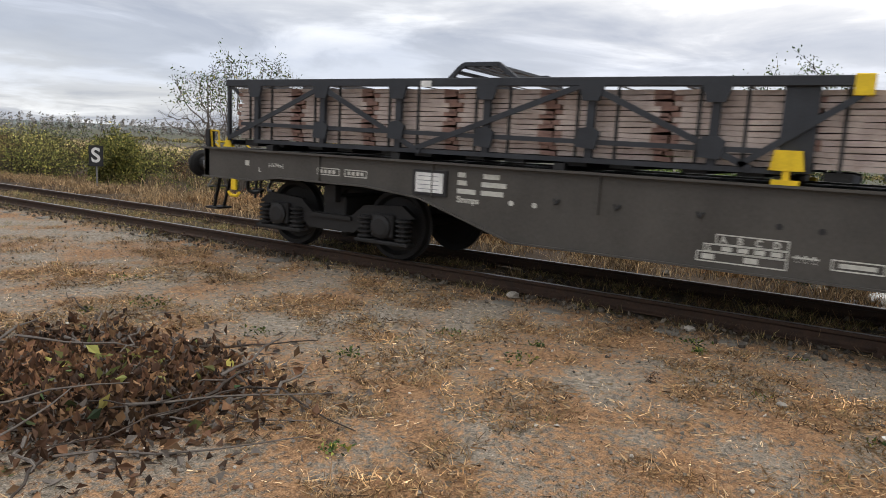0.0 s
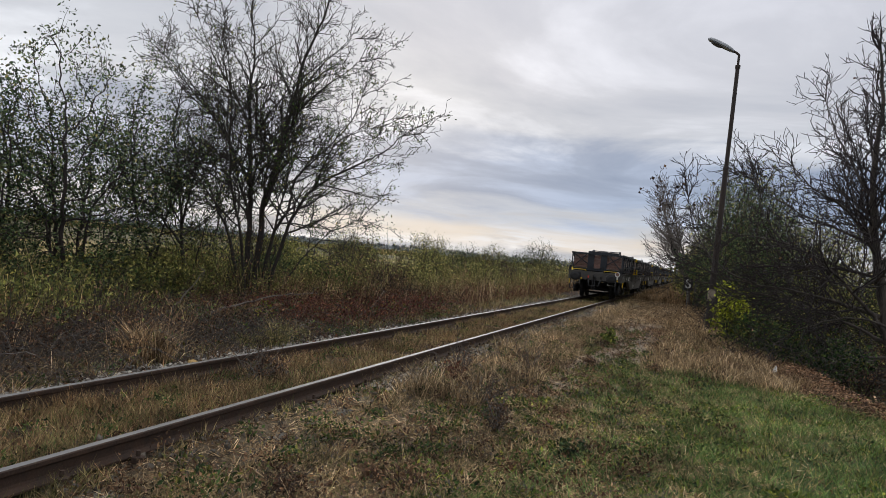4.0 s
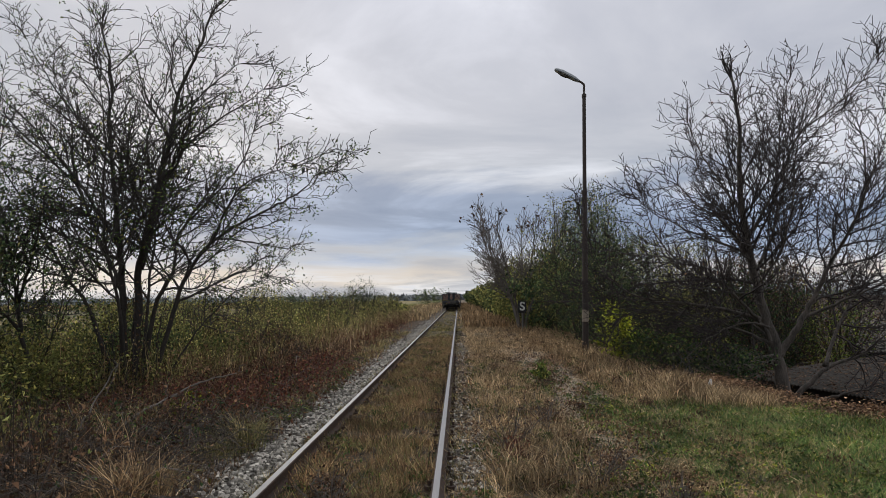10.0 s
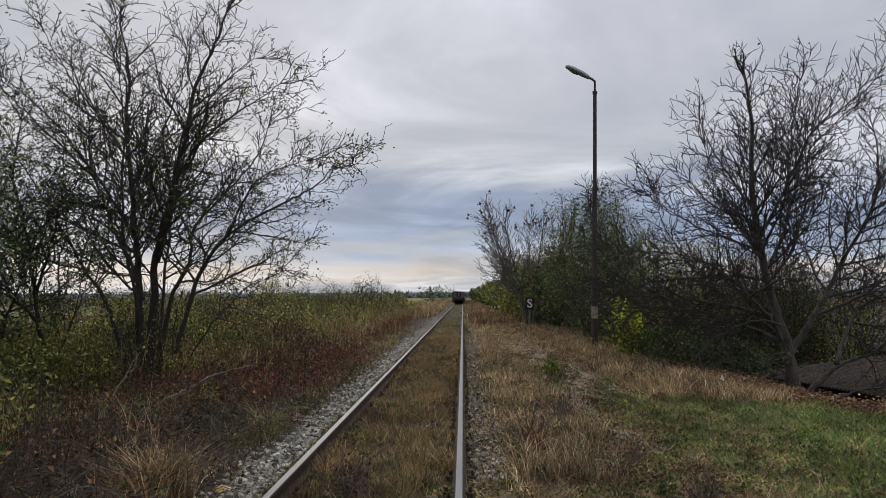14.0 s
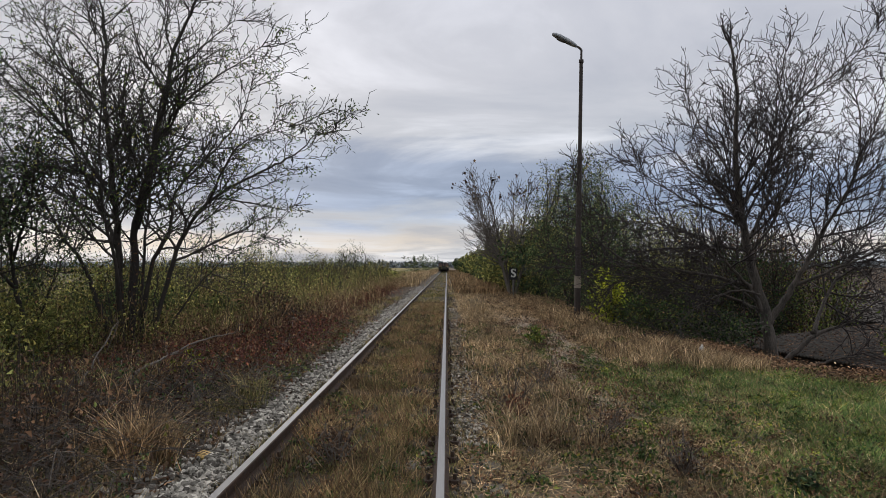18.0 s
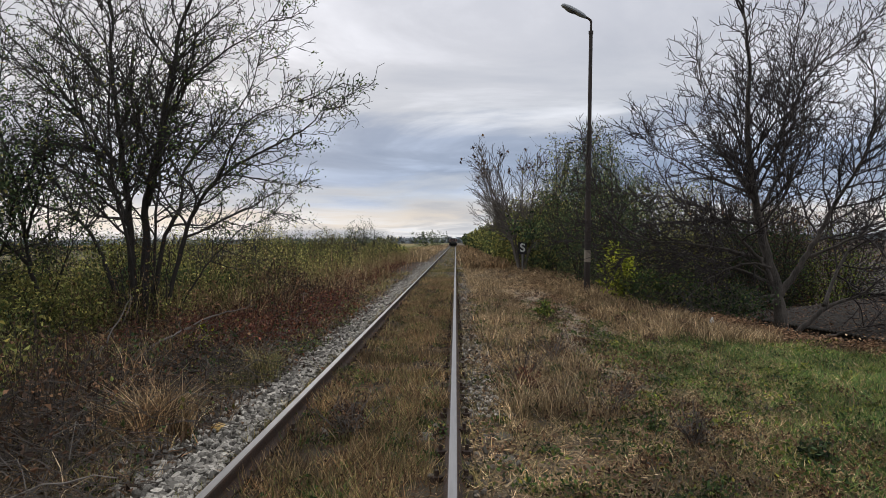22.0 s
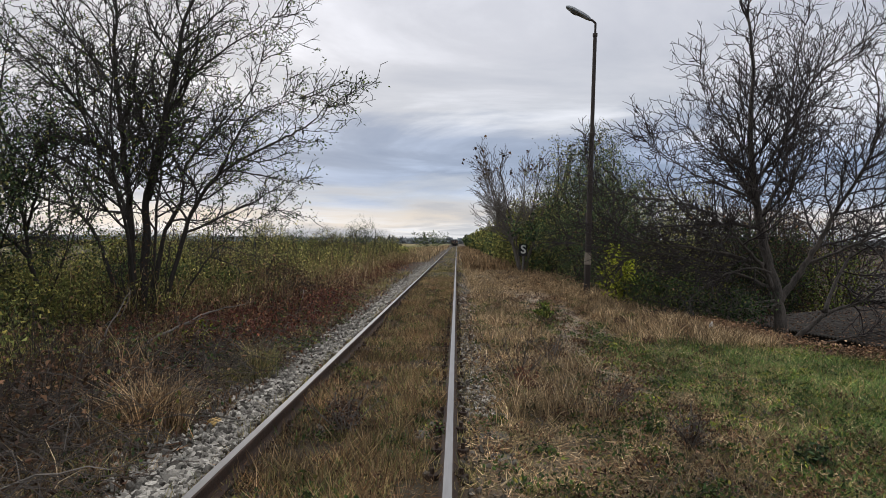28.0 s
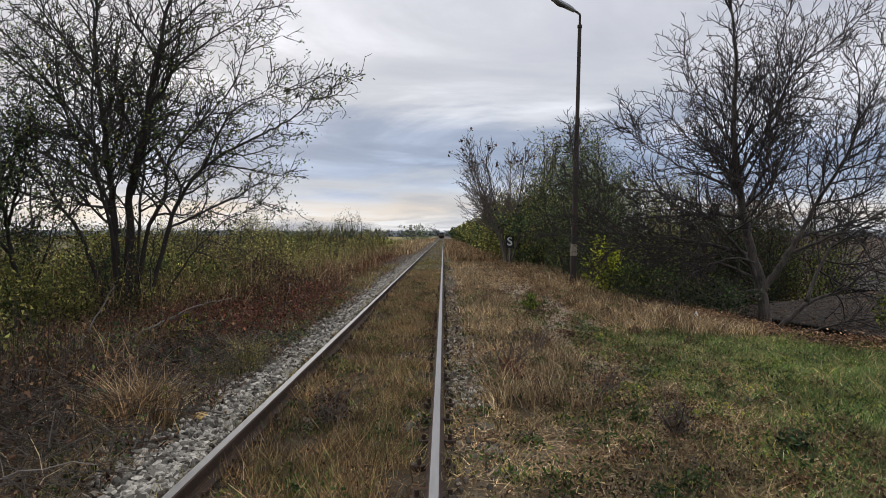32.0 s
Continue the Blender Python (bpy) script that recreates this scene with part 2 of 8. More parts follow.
LEAF_YGREEN = blades("leaf_yellow_green", [(0, (0.0635, 0.1089, 0.02177)), (0.6, (0.1452, 0.1995, 0.03629)), (1, (0.3448, 0.3266, 0.05443))])
LEAF_WEED = blades("leaf_olive_brown", [(0, (0.07762, 0.08384, 0.03415)), (0.35, (0.2252, 0.2329, 0.07762)), (0.65, (0.3881, 0.3803, 0.1242)), (0.85, (0.5899, 0.5123, 0.1708)), (1, (0.7452, 0.621, 0.2329))], thin=0.42)
TWIG_DARK = plain("twig_dark_brown", (0.02016, 0.01584, 0.0156), (0.0504, 0.0396, 0.03744), 3, 0.9, relief=0)
LEAF_BROWN = blades("leaf_dead_brown", [(0, (0.04082, 0.02449, 0.01633)), (0.6, (0.1219, 0.06119, 0.03407)), (1, (0.2318, 0.1361, 0.06804))], thin=0.15)
LEAF_RED = blades("leaf_rust_red", [(0, (0.07, 0.023, 0.015)), (0.6, (0.155, 0.052, 0.03)), (1, (0.26, 0.11, 0.05))], thin=0.2)
GRASS_DRY = blades("grass_dry", [(0, (0.10, 0.07, 0.037)), (0.45, (0.32, 0.22, 0.118)), (0.8, (0.60, 0.435, 0.25)), (1, (0.78, 0.61, 0.39))], thin=0.3)
GRASS_RUST = blades("grass_rust", [(0, (0.094, 0.053, 0.028)), (0.5, (0.262, 0.166, 0.085)), (1, (0.48, 0.345, 0.195))], thin=0.3)
GRASS_ORANGE = blades("bracken_orange", [(0, (0.11, 0.055, 0.024)), (0.5, (0.32, 0.185, 0.085)), (1, (0.52, 0.36, 0.19))], thin=0.25)
GRASS_MIX = blades("grass_mixed", [(0, (0.0759, 0.08602, 0.03036)), (0.35, (0.195, 0.188, 0.066)), (0.6, (0.32, 0.255, 0.11)), (1, (0.506, 0.3795, 0.1898))], thin=0.3)
GRASS_GREEN = blades("grass_green", [(0, (0.06, 0.114, 0.0312)), (0.6, (0.162, 0.258, 0.0744)), (0.9, (0.282, 0.354, 0.102)), (1, (0.489, 0.3348, 0.1171))], thin=0.3)
RAIL_SIDE = plain("rail_rust", (0.0238, 0.01445, 0.0102), (0.07225, 0.0425, 0.0289), 9, 0.85, 0.2, relief=0.4)
RAIL_TOP = plain("rail_polished", (0.15, 0.147, 0.15), (0.25, 0.246, 0.25), 5, 0.42, 1.0, stretch=(1, 0.05, 1), relief=0.05)
SLEEPER = plain("sleeper_concrete", (0.0702, 0.0621, 0.0513), (0.1566, 0.1431, 0.1242), 5, 0.95, relief=0.5)


def stone_material(name, dark, light):
    """Broken stone: every piece has its own grey."""
    m, nt, b = shader(name, 0.95, 0, 0.25)
    g, o = nt.nodes.new("ShaderNodeNewGeometry"), nt.nodes.new("ShaderNodeObjectInfo")
    own = maths(nt, "FRACT", maths(nt, "ADD", g.outputs["Random Per Island"], o.outputs["Random"]))
    tone = ramp(nt, [(0.0, dark), (0.45, tuple(0.55 * c for c in light)), (0.8, light), (1.0, tuple(1.35 * c for c in light))])
    nt.links.new(own, tone.inputs[0])
    fine = noise_of(nt, 40, 4, 0.65)
    dust = ramp(nt, [(0.3, (0.6, 0.58, 0.55)), (0.7, (1.15, 1.15, 1.15))])
    nt.links.new(fine, dust.inputs[0])
    nt.links.new(mix(nt, tone.outputs[0], dust.outputs[0], 1.0, "MULTIPLY"), b.inputs["Base Color"])
    bump(nt, b, fine, 0.5, 0.02)
    return m


STONE = stone_material("ballast_stone", (0.055, 0.048, 0.042), (0.43, 0.40, 0.355))
STONE_DULL = stone_material("track_stone_brown", (0.035, 0.029, 0.024), (0.15, 0.13, 0.108))
FADED = plain("paint_faded_beige", (0.13, 0.105, 0.08), (0.30, 0.25, 0.20), 9, 0.8, relief=0.2)
CONCRETE = plain("concrete_pale", (0.15, 0.135, 0.113), (0.33, 0.305, 0.265), 3, 0.95, relief=0.6, grain=45)
WAGON = plain("wagon_paint_grey_brown", (0.038, 0.035, 0.031), (0.078, 0.072, 0.064), 1.6, 0.6, relief=0.12, grain=40, stretch=(1, 1, 0.6))
WAGON_DARK = plain("underframe_black", (0.0056, 0.0056, 0.0064), (0.0192, 0.0184, 0.0184), 5, 0.7, relief=0.3)
RACK = plain("rack_steel_anthracite", (0.0144, 0.0168, 0.0216), (0.032, 0.036, 0.044), 4, 0.55, 0.1, relief=0.1)
PANEL = plain("panel_brown_board", (0.23, 0.178, 0.155), (0.50, 0.42, 0.38), 3.5, 0.8, relief=0.2)
PANEL_END = plain("panel_edge_red_brown", (0.12, 0.066, 0.052), (0.29, 0.175, 0.14), 6, 0.8, relief=0.2)
YELLOW = plain("paint_yellow", (0.55, 0.36, 0.01), (0.80, 0.56, 0.02), 6, 0.5, relief=0.05)
WHITE = plain("paint_white", (0.52, 0.52, 0.50), (0.78, 0.78, 0.76), 7, 0.6, relief=0.05)
LETTER = plain("stencil_white", (0.36, 0.36, 0.32), (0.58, 0.57, 0.52), 20, 0.7, relief=0)
BLACK = plain("paint_black", (0.008, 0.008, 0.009), (0.025, 0.025, 0.026), 9, 0.6, relief=0.05)
RED = plain("paint_red", (0.30, 0.02, 0.015), (0.48, 0.05, 0.03), 9, 0.5, relief=0.05)
POLE = plain("pole_rusty_steel", (0.018, 0.015, 0.014), (0.06, 0.042, 0.034), 3, 0.7, 0.2, stretch=(1, 1, 0.3), relief=0.2)
LAMP_GREY = plain("lamp_housing_grey", (0.16, 0.17, 0.18), (0.30, 0.31, 0.33), 6, 0.5, 0.3, relief=0.05)
GALV = plain("post_galvanised", (0.12, 0.12, 0.12), (0.26, 0.26, 0.25), 9, 0.6, 0.4, relief=0.1)
ROOFING = plain("roof_sheet_weathered", (0.021, 0.0182, 0.0154), (0.07, 0.0609, 0.0525), 4, 0.95, relief=0.4)
ROOF_PALE = plain("roof_sheet_grey_brown", (0.05, 0.044, 0.038), (0.135, 0.12, 0.104), 3, 0.95, relief=0.4)
SHEET_GREY = plain("sheet_grey", (0.06078, 0.0572, 0.05363), (0.1216, 0.1144, 0.1073), 4, 0.9, relief=0.3)

# ---- tools for building ----
def mesh_of(name, bm, *mats):
    me = bpy.data.meshes.new(name)
    bm.to_mesh(me)
    bm.free()
    for m in mats:
        me.materials.append(m)
    return me


def part(name, bm, mat, parent, label=""):
    """One bmesh (or a ready mesh) as one mesh object under a thing or a part."""
    me = bm if isinstance(bm, bpy.types.Mesh) else mesh_of(name, bm, mat)
    ob = new(name, me)
    ob.parent = parent
    return tagged(ob, label)


def thing(name, at, label, category, group="", kind="", mesh=None):
    ob = new(name, mesh)
    ob.matrix_world = at if isinstance(at, Matrix) else pose(*at)
    return tagged(ob, label, category, group, kind)


def box(bm, x0, y0, z0, x1, y1, z1, bevel=0.0, m=None):
    vs = [bm.verts.new(v) for v in ((x0, y0, z0), (x1, y0, z0), (x1, y1, z0), (x0, y1, z0), (x0, y0, z1), (x1, y0, z1), (x1, y1, z1), (x0, y1, z1))]
    fs = [bm.faces.new([vs[i] for i in f]) for f in ((0, 3, 2, 1), (4, 5, 6, 7), (0, 1, 5, 4), (1, 2, 6, 5), (2, 3, 7, 6), (3, 0, 4, 7))]
    if bevel:
        r = bmesh.ops.bevel(bm, geom=list({e for f in fs for e in f.edges}), offset=bevel, segments=1, affect="EDGES")
        vs = list({v for f in r["faces"] for v in f.verts} | {v for v in vs if v.is_valid})
    if m is not None:
        bmesh.ops.transform(bm, matrix=m, verts=[v for v in vs if v.is_valid])
    return bm


def boxes(*rows, bevel=0.0):
    bm = bmesh.new()
    for r in rows:
        box(bm, *r, bevel=bevel)
    return bm


def rod(bm, a, b, ra, rb=None, sides=8, cap=True):
    """A straight round bar from a to b."""
    a, b = Vector(a), Vector(b)
    rb = ra if rb is None else rb
    d = (b - a).normalized()
    u = d.orthogonal().normalized()
    w = d.cross(u)
    rings = []
    for p, r in ((a, ra), (b, rb)):
        rings.append([bm.verts.new(p + (u * math.cos(t) + w * math.sin(t)) * r) for t in (2 * math.pi * i / sides for i in range(sides))])
    for i in range(sides):
        j = (i + 1) % sides
        bm.faces.new((rings[0][i], rings[0][j], rings[1][j], rings[1][i]))
    if cap:
        bm.faces.new(rings[0][::-1])
        bm.faces.new(rings[1])
    return bm


def tube(bm, pts, r, sides=8):
    for a, b in zip(pts, pts[1:]):
        rod(bm, a, b, r, r, sides)
    return bm


def bar(bm, a, b, w, h):
    """A flat or square bar from a to b, w wide across x and h thick."""
    a, b = Vector(a), Vector(b)
    d = (b - a).normalized()
    u = Vector((1, 0, 0))
    if abs(d.x) > 0.9:
        u = Vector((0, 1, 0))
    u = (u - d * u.dot(d)).normalized()
    v = d.cross(u)
    ring = [[bm.verts.new(p + u * (w / 2 * s) + v * (h / 2 * q)) for s, q in ((-1, -1), (1, -1), (1, 1), (-1, 1))] for p in (a, b)]
    for i in range(4):
        j = (i + 1) % 4
        bm.faces.new((ring[0][i], ring[0][j], ring[1][j], ring[1][i]))
    bm.faces.new(ring[0][::-1])
    bm.faces.new(ring[1])
    return bm


def plate(bm, outline, x0, x1):
    """A plate in the y-z plane with that outline, from x0 to x1."""
    a = [bm.verts.new((x0, y, z)) for y, z in outline]
    b = [bm.verts.new((x1, y, z)) for y, z in outline]
    n = len(outline)
    bm.faces.new(a[::-1])
    bm.faces.new(b)
    for i in range(n):
        j = (i + 1) % n
        bm.faces.new((a[i], a[j], b[j], b[i]))
    bmesh.ops.recalc_face_normals(bm, faces=bm.faces)
    return bm


def lathe(bm, profile, sides=20, axis="z", m=None):
    """Turns (radius, height) pairs round an axis."""
    rings = []
    for r, h in profile:
        ring = []
        for i in range(sides):
            t = 2 * math.pi * i / sides
            c, s = r * math.cos(t), r * math.sin(t)
            v = {"z": (c, s, h), "x": (h, c, s), "y": (c, h, s)}[axis]
            ring.append(bm.verts.new(m @ Vector(v) if m else v))
        rings.append(ring)
    for a, b in zip(rings, rings[1:]):
        for i in range(sides):
            j = (i + 1) % sides
            bm.faces.new((a[i], a[j], b[j], b[i]))
    bm.faces.new(rings[0][::-1])
    bm.faces.new(rings[-1])
    bmesh.ops.recalc_face_normals(bm, faces=bm.faces)
    return bm


def raw(name, verts, faces, mat, smooth=False):
    """A mesh from arrays: verts (n, 3) and faces (m, k)."""
    verts, faces = np.asarray(verts, np.float32), np.asarray(faces, np.int32)
    me = bpy.data.meshes.new(name)
    k = faces.shape[1]
    me.vertices.add(len(verts))
    me.loops.add(faces.size)
    me.polygons.add(len(faces))
    me.vertices.foreach_set("co", verts.ravel())
    me.loops.foreach_set("vertex_index", faces.ravel())
    me.polygons.foreach_set("loop_start", np.arange(0, faces.size, k, dtype=np.int32))
    me.polygons.foreach_set("use_smooth", np.full(len(faces), smooth))
    me.update(calc_edges=True)
    me.materials.append(mat)
    return me


def tubes(segs, sides=4):
    """Verts and faces of many tapered bars; segs: rows of ax ay az bx by bz ra rb."""
    s = np.asarray(segs, float)
    a, b, ra, rb = s[:, :3], s[:, 3:6], s[:, 6], s[:, 7]
    d = b - a
    d /= np.linalg.norm(d, axis=1, keepdims=True) + 1e-9
    ref = np.where(np.abs(d[:, 2:3]) > 0.9, np.array([[1.0, 0, 0]]), np.array([[0, 0, 1.0]]))
    u = np.cross(d, ref)
    u /= np.linalg.norm(u, axis=1, keepdims=True) + 1e-9
    w = np.cross(d, u)
    t = np.arange(sides) * 2 * np.pi / sides
    circ = u[:, None] * np.cos(t)[None, :, None] + w[:, None] * np.sin(t)[None, :, None]
    v = np.stack([a[:, None] + circ * ra[:, None, None], b[:, None] + circ * rb[:, None, None]], 1).reshape(-1, 3)
    base = np.arange(len(s))[:, None] * 2 * sides
    i = np.arange(sides)
    j = (i + 1) % sides
    f = np.stack([base + i, base + j, base + sides + j, base + sides + i], -1).reshape(-1, 4)
    return v, f


def slivers(spots, rng, length, width, spread=0.0):
    """A tiny leaf of one triangle at each spot."""
    p = np.asarray(spots, float)
    n = len(p)
    p = p + rng.normal(0, spread, (n, 3)) if spread else p
    d = rng.normal(0, 1, (n, 3))
    d /= np.linalg.norm(d, axis=1, keepdims=True)
    s = np.cross(d, rng.normal(0, 1, (n, 3)))
    s /= np.linalg.norm(s, axis=1, keepdims=True) + 1e-9
    ln, wd = length * rng.uniform(0.6, 1.4, (n, 1)), width * rng.uniform(0.6, 1.4, (n, 1))
    v = np.stack([p, p + d * ln * 0.6 + s * wd, p + d * ln - s * wd * 0.4], 1).reshape(-1, 3)
    return v, np.arange(3 * n).reshape(-1, 3)


def leaves(spots, rng, length, width, droop=0.0, spread=0.0):
    """A small folded leaf (two triangles) at each spot."""
    p = np.asarray(spots, float)
    n = len(p)
    p = p + rng.normal(0, spread, (n, 3)) if spread else p
    d = rng.normal(0, 1, (n, 3))
    d[:, 2] -= droop
    d /= np.linalg.norm(d, axis=1, keepdims=True)
    s = np.cross(d, rng.normal(0, 1, (n, 3)))
    s /= np.linalg.norm(s, axis=1, keepdims=True) + 1e-9
    ln = length * rng.uniform(0.6, 1.3, (n, 1))
    wd = width * rng.uniform(0.6, 1.3, (n, 1))
    k = np.cross(d, s) * wd * 0.3
    v = np.stack([p, p + d * ln * 0.5 + s * wd / 2 + k, p + d * ln, p + d * ln * 0.5 - s * wd / 2 + k], 1).reshape(-1, 3)
    base = np.arange(n)[:, None] * 4
    f = np.concatenate([base + np.array([[0, 1, 2]]), base + np.array([[0, 2, 3]])])
    return v, f


def crown_points(rng, n, centre, radii, rough=0.25, gaps=0.35, flat=0.0):
    """Points that fill an uneven crown, with gaps in it."""
    q = rng.normal(0, 1, (n * 4, 3))
    q /= np.linalg.norm(q, axis=1, keepdims=True)
    rad = rng.random((len(q), 1)) ** 0.45
    waves = [(rng.normal(0, 1, 3) * 2.2, rng.uniform(0, 6.28)) for _ in range(5)]
    edge = 1 + rough * sum(np.sin(q @ w * 1.6 + a) for w, a in waves)[:, None] / 2.2
    q = q * rad * edge
    clump = sum(np.sin(q @ w * 2.4 + a) for w, a in waves)
    q = q[clump > rng.normal(-1.6 + 2 * gaps, 0.5, len(q))][:n]
    p = np.array(centre) + q * np.array(radii)
    return p[p[:, 2] > 0.12]


def colonise(rng, roots, goals, step, reach, near, rise=0.0, tip=0.004, power=2.25, jitter=0.12, rounds=120):
    """Branches grow from the root lines towards the goals. Returns bars with their root's number, and the nodes' places, ways and radii."""
    pos, par, own = [], [], []
    for k, line in enumerate(roots):
        last = -1
        for a, b in zip(line, line[1:]):
            a, b = np.array(a, float), np.array(b, float)
            m = max(1, int(np.linalg.norm(b - a) / step))
            for i in range(m + 1):
                if i == 0 and last >= 0:
                    continue
                pos.append(a + (b - a) * i / m + (rng.normal(0, step * 0.12, 3) if 0 < i else 0))
                par.append(last)
                own.append(k)
                last = len(pos) - 1
    goals = goals.copy()
    P = np.array(pos)
    d = np.linalg.norm(goals[:, None] - P[None], axis=2)
    best, dist = d.argmin(1), d.min(1)
    kids = np.zeros(len(pos), int)
    for _ in range(rounds):
        live = dist < reach
        if not live.any():
            break
        way = goals[live] - P[best[live]]
        way /= np.linalg.norm(way, axis=1, keepdims=True) + 1e-9
        who, inv = np.unique(best[live], return_inverse=True)
        total = np.zeros((len(who), 3))
        np.add.at(total, inv, way)
        total /= np.linalg.norm(total, axis=1, keepdims=True) + 1e-9
        total += rng.normal(0, jitter, total.shape)
        total[:, 2] += rise
        total /= np.linalg.norm(total, axis=1, keepdims=True)
        ok = kids[who] < 3
        who, total = who[ok], total[ok]
        if not len(who):
            break
        N = P[who] + total * step
        start = len(P)
        P = np.concatenate([P, N])
        par += list(who)
        own += [own[w] for w in who]
        kids[who] += 1
        kids = np.concatenate([kids, np.zeros(len(N), int)])
        d = np.linalg.norm(goals[:, None] - N[None], axis=2)
        b2, d2 = d.argmin(1), d.min(1)
        closer = d2 < dist
        best, dist = np.where(closer, b2 + start, best), np.where(closer, d2, dist)
        keep = dist > near
        goals, best, dist = goals[keep], best[keep], dist[keep]
        if not len(goals):
            break
    par, own = np.array(par), np.array(own)
    acc = np.zeros(len(P))
    for i in range(len(P) - 1, -1, -1):
        if acc[i] == 0:
            acc[i] = tip ** power
        if par[i] >= 0:
            acc[par[i]] += acc[i]
    rad = acc ** (1 / power)
    has = par >= 0
    a, b = P[par[has]], P[has]
    bars = np.concatenate([a, b, np.minimum(rad[par[has]], rad[has] * 1.25)[:, None], rad[has][:, None]], 1)
    ways = (b - a) / (np.linalg.norm(b - a, axis=1, keepdims=True) + 1e-9)
    return bars, own[has], b, ways, rad[has]


def merge(parts):
    vs, fs, n = [], [], 0
    for v, f in parts:
        vs.append(v)
        fs.append(f + n)
        n += len(v)
    return np.concatenate(vs), np.concatenate(fs)

# ---- ground: one sheet from the track to the horizon ----
def smooth(a, b, v):
    k = np.clip((v - a) / (b - a), 0, 1)
    return k * k * (3 - 2 * k)


def lumps(x, y, s, seed):
    """Cheap smooth unevenness from a few sines."""
    r = np.random.default_rng(seed)
    out = 0
    for _ in range(6):
        a, f, p = r.uniform(0, 6.28), r.uniform(0.6, 1.6) / s, r.uniform(0, 6.28)
        out = out + np.sin((x * np.cos(a) + y * np.sin(a)) * f * 6.28 + p)
    return out / 6


def ground_z(x, y):
    x, y = np.asarray(x, float), np.asarray(y, float)
    z = -0.22 + 0.02 * lumps(x, y, 1.1, 1) + 0.03 * lumps(x, y, 3.5, 2)
    bed = smooth(1.5, 0.9, np.abs(x)) * 0.045
    z = z + bed
    z = z - 0.30 * smooth(-2.6, -6.0, x) - 0.35 * smooth(-9, -30, x)
    dip = smooth(7.1, 8.0, x) * smooth(13.4, 15.2, y) * smooth(60, 40, y)
    z = z - 1.25 * dip
    z = z - 0.10 * smooth(4.5, 6.5, x) * smooth(12, 16, y)
    far = np.hypot(x, y)
    z = z + 0.25 * lumps(x, y, 40, 3) * smooth(60, 200, far)
    return z + (13 + 5 * lumps(x, y, 700, 4)) * smooth(1000, 2300, far)


def spread_axis(lo, hi, step, reach):
    mid = list(np.arange(lo, hi + 1e-6, step))
    a, s = [], step
    p = hi
    while p < reach:
        s *= 1.22
        p += s
        a.append(p)
    b, s, p = [], step, lo
    while p > -reach:
        s *= 1.22
        p -= s
        b.append(p)
    return np.array(b[::-1] + mid + a)


gx, gy = spread_axis(-12, 13, 0.22, 3600), spread_axis(-18, 48, 0.24, 3600)
GX, GY = np.meshgrid(gx, gy)
idx = np.arange(GX.size).reshape(GX.shape)
quads = np.stack([idx[:-1, :-1], idx[:-1, 1:], idx[1:, 1:], idx[1:, :-1]], -1).reshape(-1, 4)


